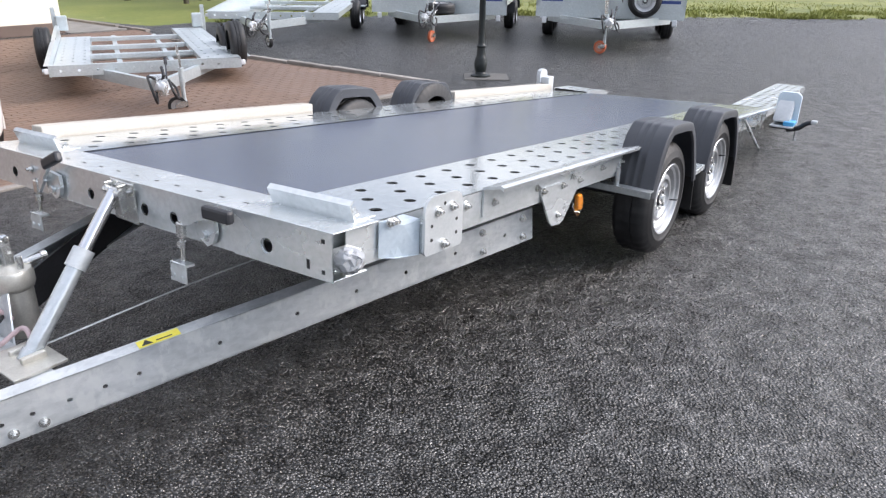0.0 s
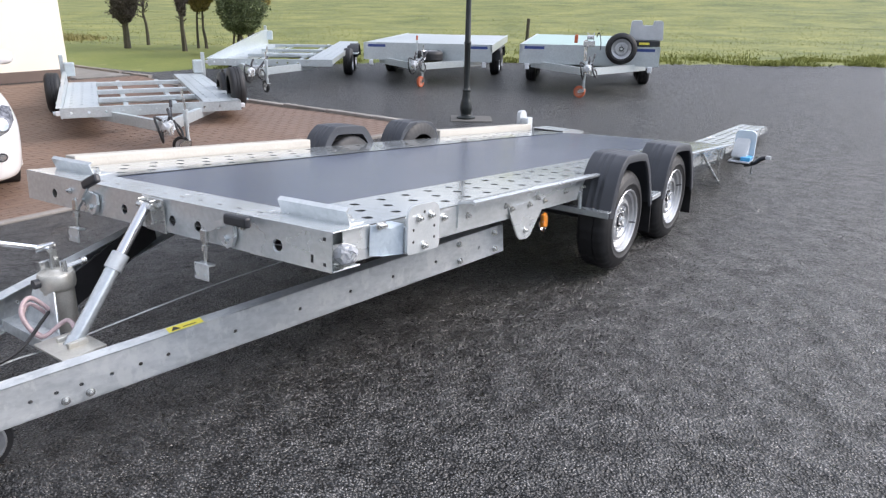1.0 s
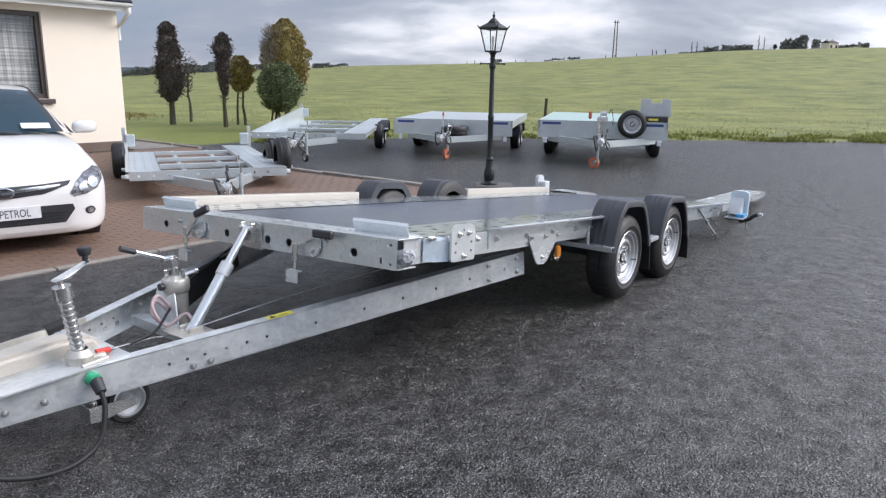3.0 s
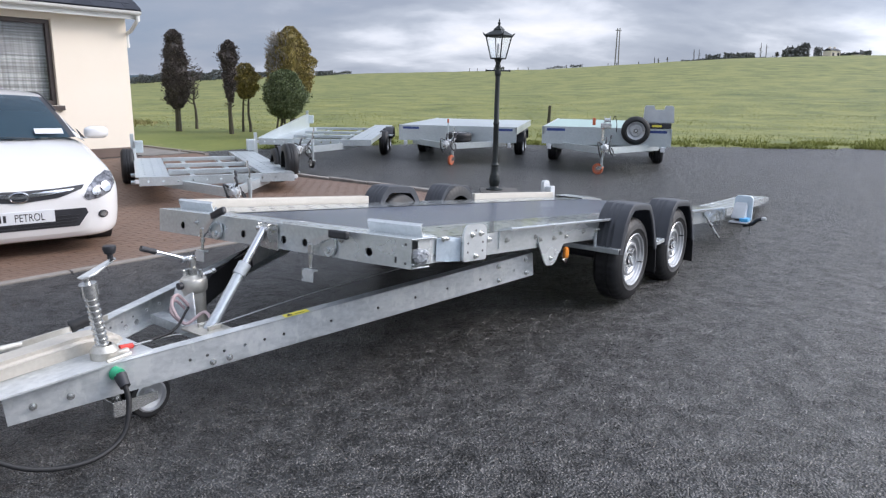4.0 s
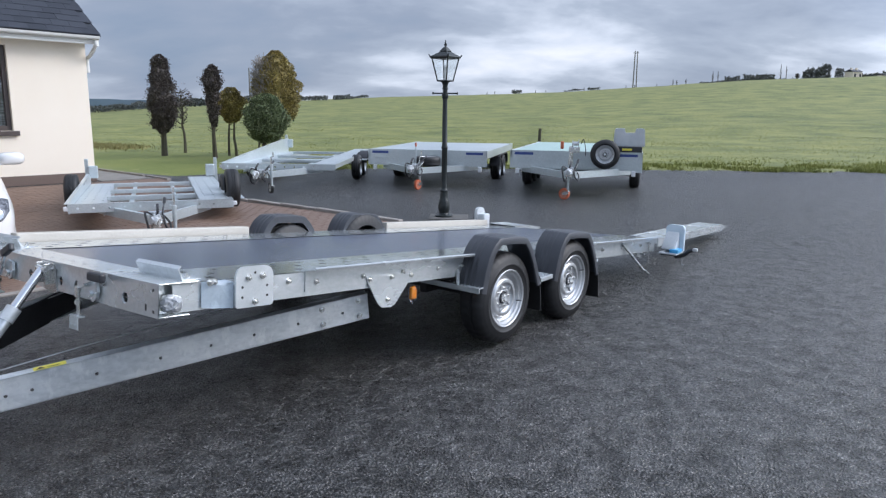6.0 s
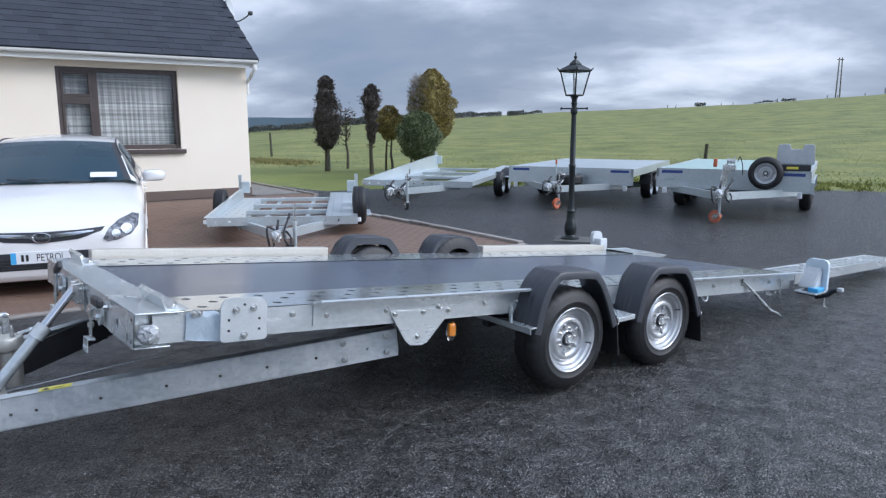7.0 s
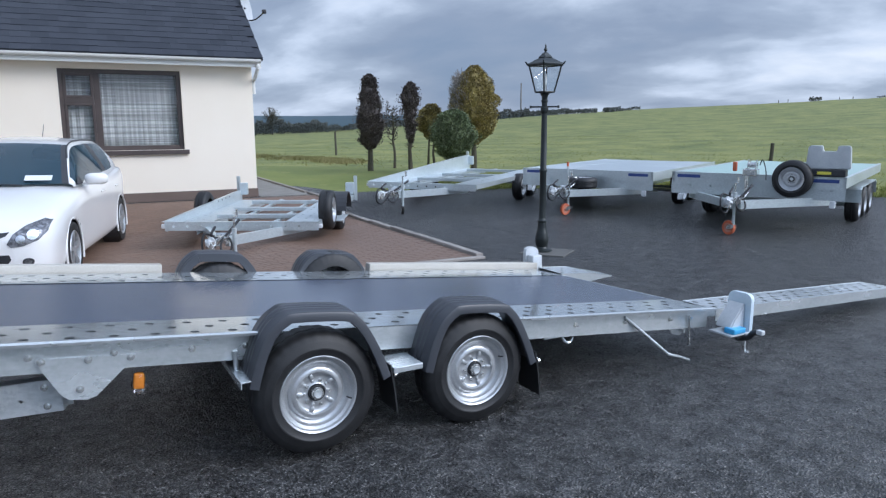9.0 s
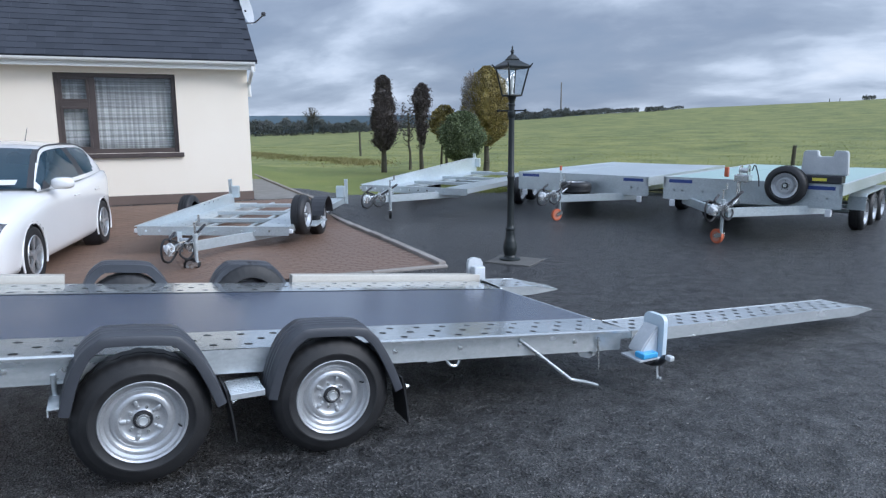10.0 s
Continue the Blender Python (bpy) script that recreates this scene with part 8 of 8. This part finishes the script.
def far_hedge(name, label, rows, seed, size):
    rnd = random.Random(seed)
    pts = []
    for y0, y1, r, h, n in rows:
        for i in range(n):
            yaw = rnd.uniform(y0, y1)
            x, y = far_place(yaw, r + rnd.gauss(0, 1.5))
            hh = h * (0.70 + 0.34 * noise.noise(Vector((yaw * 1.3, r, seed))) + 0.14 * noise.noise(Vector((yaw * 6.1, r, seed))))
            z = land_z(x, y) + max(hh, 0.2 * h) * rnd.random() ** 0.7
            pts.append((Vector((x, y, z)), Vector((rnd.gauss(0, 1), rnd.gauss(0, 1), 0.5)).normalized()))
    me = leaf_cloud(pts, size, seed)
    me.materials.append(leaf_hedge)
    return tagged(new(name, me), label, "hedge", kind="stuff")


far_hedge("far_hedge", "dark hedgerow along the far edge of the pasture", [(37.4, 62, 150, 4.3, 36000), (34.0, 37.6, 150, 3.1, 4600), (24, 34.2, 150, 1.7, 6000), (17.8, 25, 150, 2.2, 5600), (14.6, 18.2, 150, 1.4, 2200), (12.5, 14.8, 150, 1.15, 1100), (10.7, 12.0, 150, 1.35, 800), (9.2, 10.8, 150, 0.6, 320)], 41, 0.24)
far_hedge("far_bushes", "low dark bushes on the crest of the pasture", [(-3.1, -2.3, 188, 1.1, 260), (-8.0, -6.5, 188, 0.5, 160), (-9.1, -8.3, 188, 0.8, 160), (-22.2, -16.6, 188, 0.7, 1100), (-29.3, -22.2, 188, 0.6, 900)], 42, 0.26)
far_hedge("far_trees", "dark clump of trees on the skyline", [(-19.36, -18.35, 188, 2.0, 520), (-21.7, -19.62, 188, 2.15, 1300), (-24.4, -23.55, 189, 3.6, 900), (-25.3, -24.3, 188, 4.1, 1300), (-26.1, -25.6, 189, 3.3, 420), (-28.1, -27.2, 188, 1.5, 420), (-29.1, -28.45, 188, 2.4, 420)], 43, 0.30)

for yaw, h, r, gap in ((-11.84, 9.4, 187, 0.42), (18.45, 7.4, 151, 0.0)):
    x, y = far_place(yaw, r)
    z = land_z(x, y)
    p = thing("utility_pole", pose(x, y, z - 0.3), "thin grey utility pole on the skyline", "pole", "poles on the skyline")
    for s in (-1, 1) if gap else (0,):
        bm = bmesh.new()
        rod(bm, (s * gap, 0, 0), (s * gap * 0.7, 0, h), 0.17, 0.12, 10)
        part("mast", bm, concrete, p)
    if gap:
        bm = bmesh.new()
        rod(bm, (-gap - 0.3, 0, h - 0.5), (gap + 0.3, 0, h - 0.5), 0.09, 0.09, 8)
        part("crossbar", bm, concrete, p)
for k in range(11):
    yaw = -13.5 + k * 1.35 + 0.4 * math.sin(k * 2.3)
    x, y = far_place(yaw, 188)
    p = new("far_fence_post", bpy.data.meshes.new("far_fence_post")) if k == 0 else new("far_fence_post", bpy.data.objects["far_fence_post"].data)
    if k == 0:
        bm = bmesh.new()
        rod(bm, (0, 0, -0.3), (0, 0, 0.75), 0.09, 0.08, 6)
        bm.to_mesh(p.data)
        bm.free()
        p.data.materials.append(bark)
    p.location = (x, y, land_z(x, y))
    tagged(p, "weathered timber fence post on the skyline", "fence post", "fence posts on the skyline")
# bare trees on the skyline: thin broken ones, and rounded ones beyond the lawn
for k, (yaw, h, wide) in enumerate(((-14.66, 2.0, 0.10), (-14.95, 1.7, 0.2), (-15.6, 1.8, 0.2), (-17.5, 3.3, 0.10), (-17.85, 3.2, 0.12), (-22.1, 4.3, 0.08), (-22.46, 4.0, 0.10), (-23.2, 2.2, 0.3), (38.3, 6.4, 0.36), (43.9, 6.0, 0.38))):
    x, y = far_place(yaw, 188 if yaw < 25 else 149)
    rnd = random.Random(70 + k)
    t = thing("far_bare_tree", pose(x, y, land_z(x, y) - 0.2), "bare winter tree on the skyline", "tree", "bare trees on the skyline")
    bm = bmesh.new()
    limb(bm, [(0, 0, 0), (0.06, 0, h * 0.3), (0, 0.06, h * (0.95 if wide < 0.25 else 0.7))], 0.13, 0.05)
    for i in range(110 if wide > 0.25 else 9):
        th, el = rnd.uniform(0, 6.28), rnd.uniform(-0.15, 1.45)
        r = h * wide * rnd.uniform(0.75, 1.1)
        up = h * 0.36 if wide > 0.25 else r * 2.0
        z0 = h * rnd.uniform(0.28, 0.6)
        tip = Vector((r * math.cos(th) * math.cos(el), r * math.sin(th) * math.cos(el), (h * 0.55 if wide > 0.25 else z0 + 0.1 * h) + up * math.sin(el)))
        root = Vector((0, 0, z0))
        limb(bm, [root, root.lerp(tip, 0.55) + Vector((rnd.uniform(-1, 1), rnd.uniform(-1, 1), 0.4)) * 0.06 * h, tip], 0.035, 0.018)
    part("trunk", bm, bark, t)
for yaw, wx, hz, ridge in ((-26.70, 1.3, 1.75, 0.55), (-28.30, 0.55, 1.0, 0.45)):
    x, y = far_place(yaw, 187)
    fh = thing("far_house", pose(x, y, land_z(x, y) - 0.1, 0, 0, 20), "small pale house on the skyline", "house", "houses on the skyline")
    bm = bmesh.new()
    box(bm, (-wx, -1.2, 0), (wx, 1.2, hz))
    part("wall", bm, render_mat, fh)
    bm = bmesh.new()
    slab(bm, [(-wx - 0.1, -1.4, hz), (-wx - 0.1, 1.4, hz), (-wx - 0.1, 0, hz + ridge)], (2 * wx + 0.2, 0, 0))
    part("roof", bm, slate_mat, fh)
    if wx > 1:
        for cx in (-0.75, 0.75):
            bm = bmesh.new()
            box(bm, (cx - 0.2, -0.2, hz + ridge - 0.2), (cx + 0.2, 0.2, hz + ridge + 0.35), 0.02)
            part("chimney", bm, render_mat, fh)
            bm = bmesh.new()
            box(bm, (cx - 0.28, -1.23, 0.55), (cx + 0.28, -1.19, 1.25), 0.01)
            part("window", bm, slate_mat, fh)
# timber posts in the pasture
for x, y, h, lean in ((2.88, 22.83, 1.05, 2), (-17.0, 31.0, 1.3, -6)):
    p = thing("fence_post", pose(x, y, land_z(x, y) - 0.15, lean, lean, 0), "leaning weathered timber post in the grass", "fence post", "posts in the pasture")
    bm = bmesh.new()
    rod(bm, (0, 0, 0), (0, 0, h), 0.06, 0.05, 10)
    part("post", bm, bark, p)
# far blue hills, the air's haze put into their colour
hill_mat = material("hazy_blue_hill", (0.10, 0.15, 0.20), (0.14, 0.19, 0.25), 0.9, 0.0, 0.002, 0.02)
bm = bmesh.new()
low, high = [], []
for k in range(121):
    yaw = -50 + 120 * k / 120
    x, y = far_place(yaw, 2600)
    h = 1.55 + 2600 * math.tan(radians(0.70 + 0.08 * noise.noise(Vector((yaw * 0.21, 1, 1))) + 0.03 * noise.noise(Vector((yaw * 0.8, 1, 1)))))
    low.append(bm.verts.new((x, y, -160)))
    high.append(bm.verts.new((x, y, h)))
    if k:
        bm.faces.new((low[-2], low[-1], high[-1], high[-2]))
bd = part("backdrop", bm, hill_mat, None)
tagged(bd, "hazy blue hills far beyond the fields", "hills", kind="structure")

# ---- roof slates and paving bricks ----
rnd = random.Random(77)
bm = bmesh.new()
slab(bm, [(0.002, 0, 0.004), (0.298, 0, 0.004), (0.298, 0.30, -0.004), (0.002, 0.30, -0.004)], (0, 0, 0.007))
SLATE = mesh_of("slate", bm, slate_mat)
rest_v, rest_f = [], []
for r in range(26):
    y = 0.0 + r * 0.205
    for c in range(36):
        x = 1.50 - 0.30 * (c + 1) + (0.15 if r % 2 else 0.0) - (0.15 if r % 2 else 0.0) * 2 * (c == -1)
        if x + 0.298 > 1.52 or x < WX0 - 0.2:
            if x + 0.298 > 1.52 and r % 2:
                continue
            if x < WX0 - 0.2:
                continue
        if r < 13 and c < 21:
            o = new("slate", SLATE)
            o.parent = roof
            o.matrix_basis = pose(x, y + rnd.uniform(-0.006, 0.006), rnd.uniform(0, 0.003), rnd.uniform(-0.4, 0.4), 0, rnd.uniform(-0.5, 0.5))
        else:
            b = len(rest_v)
            rest_v += [(x + 0.002, y, 0.011), (x + 0.298, y, 0.011), (x + 0.298, y + 0.30, 0.003), (x + 0.002, y + 0.30, 0.003), (x + 0.002, y, 0.0), (x + 0.298, y, 0.0)]
            rest_f += [(b, b + 1, b + 2, b + 3), (b + 4, b + 5, b + 1, b)]
me = bpy.data.meshes.new("slates")
me.from_pydata(rest_v, [], rest_f)
me.materials.append(slate_mat)
o = new("slates", me)
o.parent = roof
tagged(o, kind="stuff")

bm = bmesh.new()
slab(bm, [(0.004, 0.004, -0.02), (0.196, 0.004, -0.02), (0.196, 0.096, -0.02), (0.004, 0.096, -0.02)], (0, 0, 0.03))
top_edges = [e for e in bm.edges if all(v.co.z > 0 for v in e.verts)]
bmesh.ops.bevel(bm, geom=top_edges, offset=0.006, segments=1, affect="EDGES")
BRICK = mesh_of("brick", bm, brick_mat)
bv, bf = [], []
count = 0
for i in range(54):
    for j in range(66):
        x = PX1 - 0.20 * (i + 1) + (0.10 if j % 2 else 0.0)
        y = PY0 + 0.10 * j
        if x + 0.2 > PX1 + 0.001:
            continue
        if i < 8 and j < 36 and count < 290:
            o = new("brick", BRICK)
            o.parent = paving
            sx = math.degrees(math.atan2(on_ground((x + 0.2, y + 0.05)) - on_ground((x, y + 0.05)), 0.2))
            sy = math.degrees(math.atan2(on_ground((x + 0.1, y + 0.1)) - on_ground((x + 0.1, y)), 0.1))
            o.matrix_basis = pose(x, y, on_ground((x, y), 0.007) + rnd.uniform(-0.001, 0.001), sy + rnd.uniform(-0.4, 0.4), -sx + rnd.uniform(-0.2, 0.2), rnd.uniform(-0.4, 0.4))
            count += 1
        else:
            b = len(bv)
            g, e = 0.003, 0.008
            lift = 0.007 + rnd.uniform(-0.001, 0.0015)
            for k, dz in ((g, 0.0), (e, 0.010)):
                for cx, cy in ((x + k, y + k), (x + 0.2 - k, y + k), (x + 0.2 - k, y + 0.1 - k), (x + k, y + 0.1 - k)):
                    bv.append((cx, cy, on_ground((cx, cy), lift + dz)))
            bf += [(b + 4, b + 5, b + 6, b + 7), (b, b + 1, b + 5, b + 4), (b + 1, b + 2, b + 6, b + 5), (b + 2, b + 3, b + 7, b + 6), (b + 3, b, b + 4, b + 7)]
me = bpy.data.meshes.new("bricks")
me.from_pydata(bv, [], bf)
me.materials.append(leaf_material("mixed_paving_brick", (0.146, 0.088, 0.060), (0.200, 0.129, 0.091), 0.94, 1.06))
o = new("bricks", me)
o.parent = paving
tagged(o, kind="stuff")
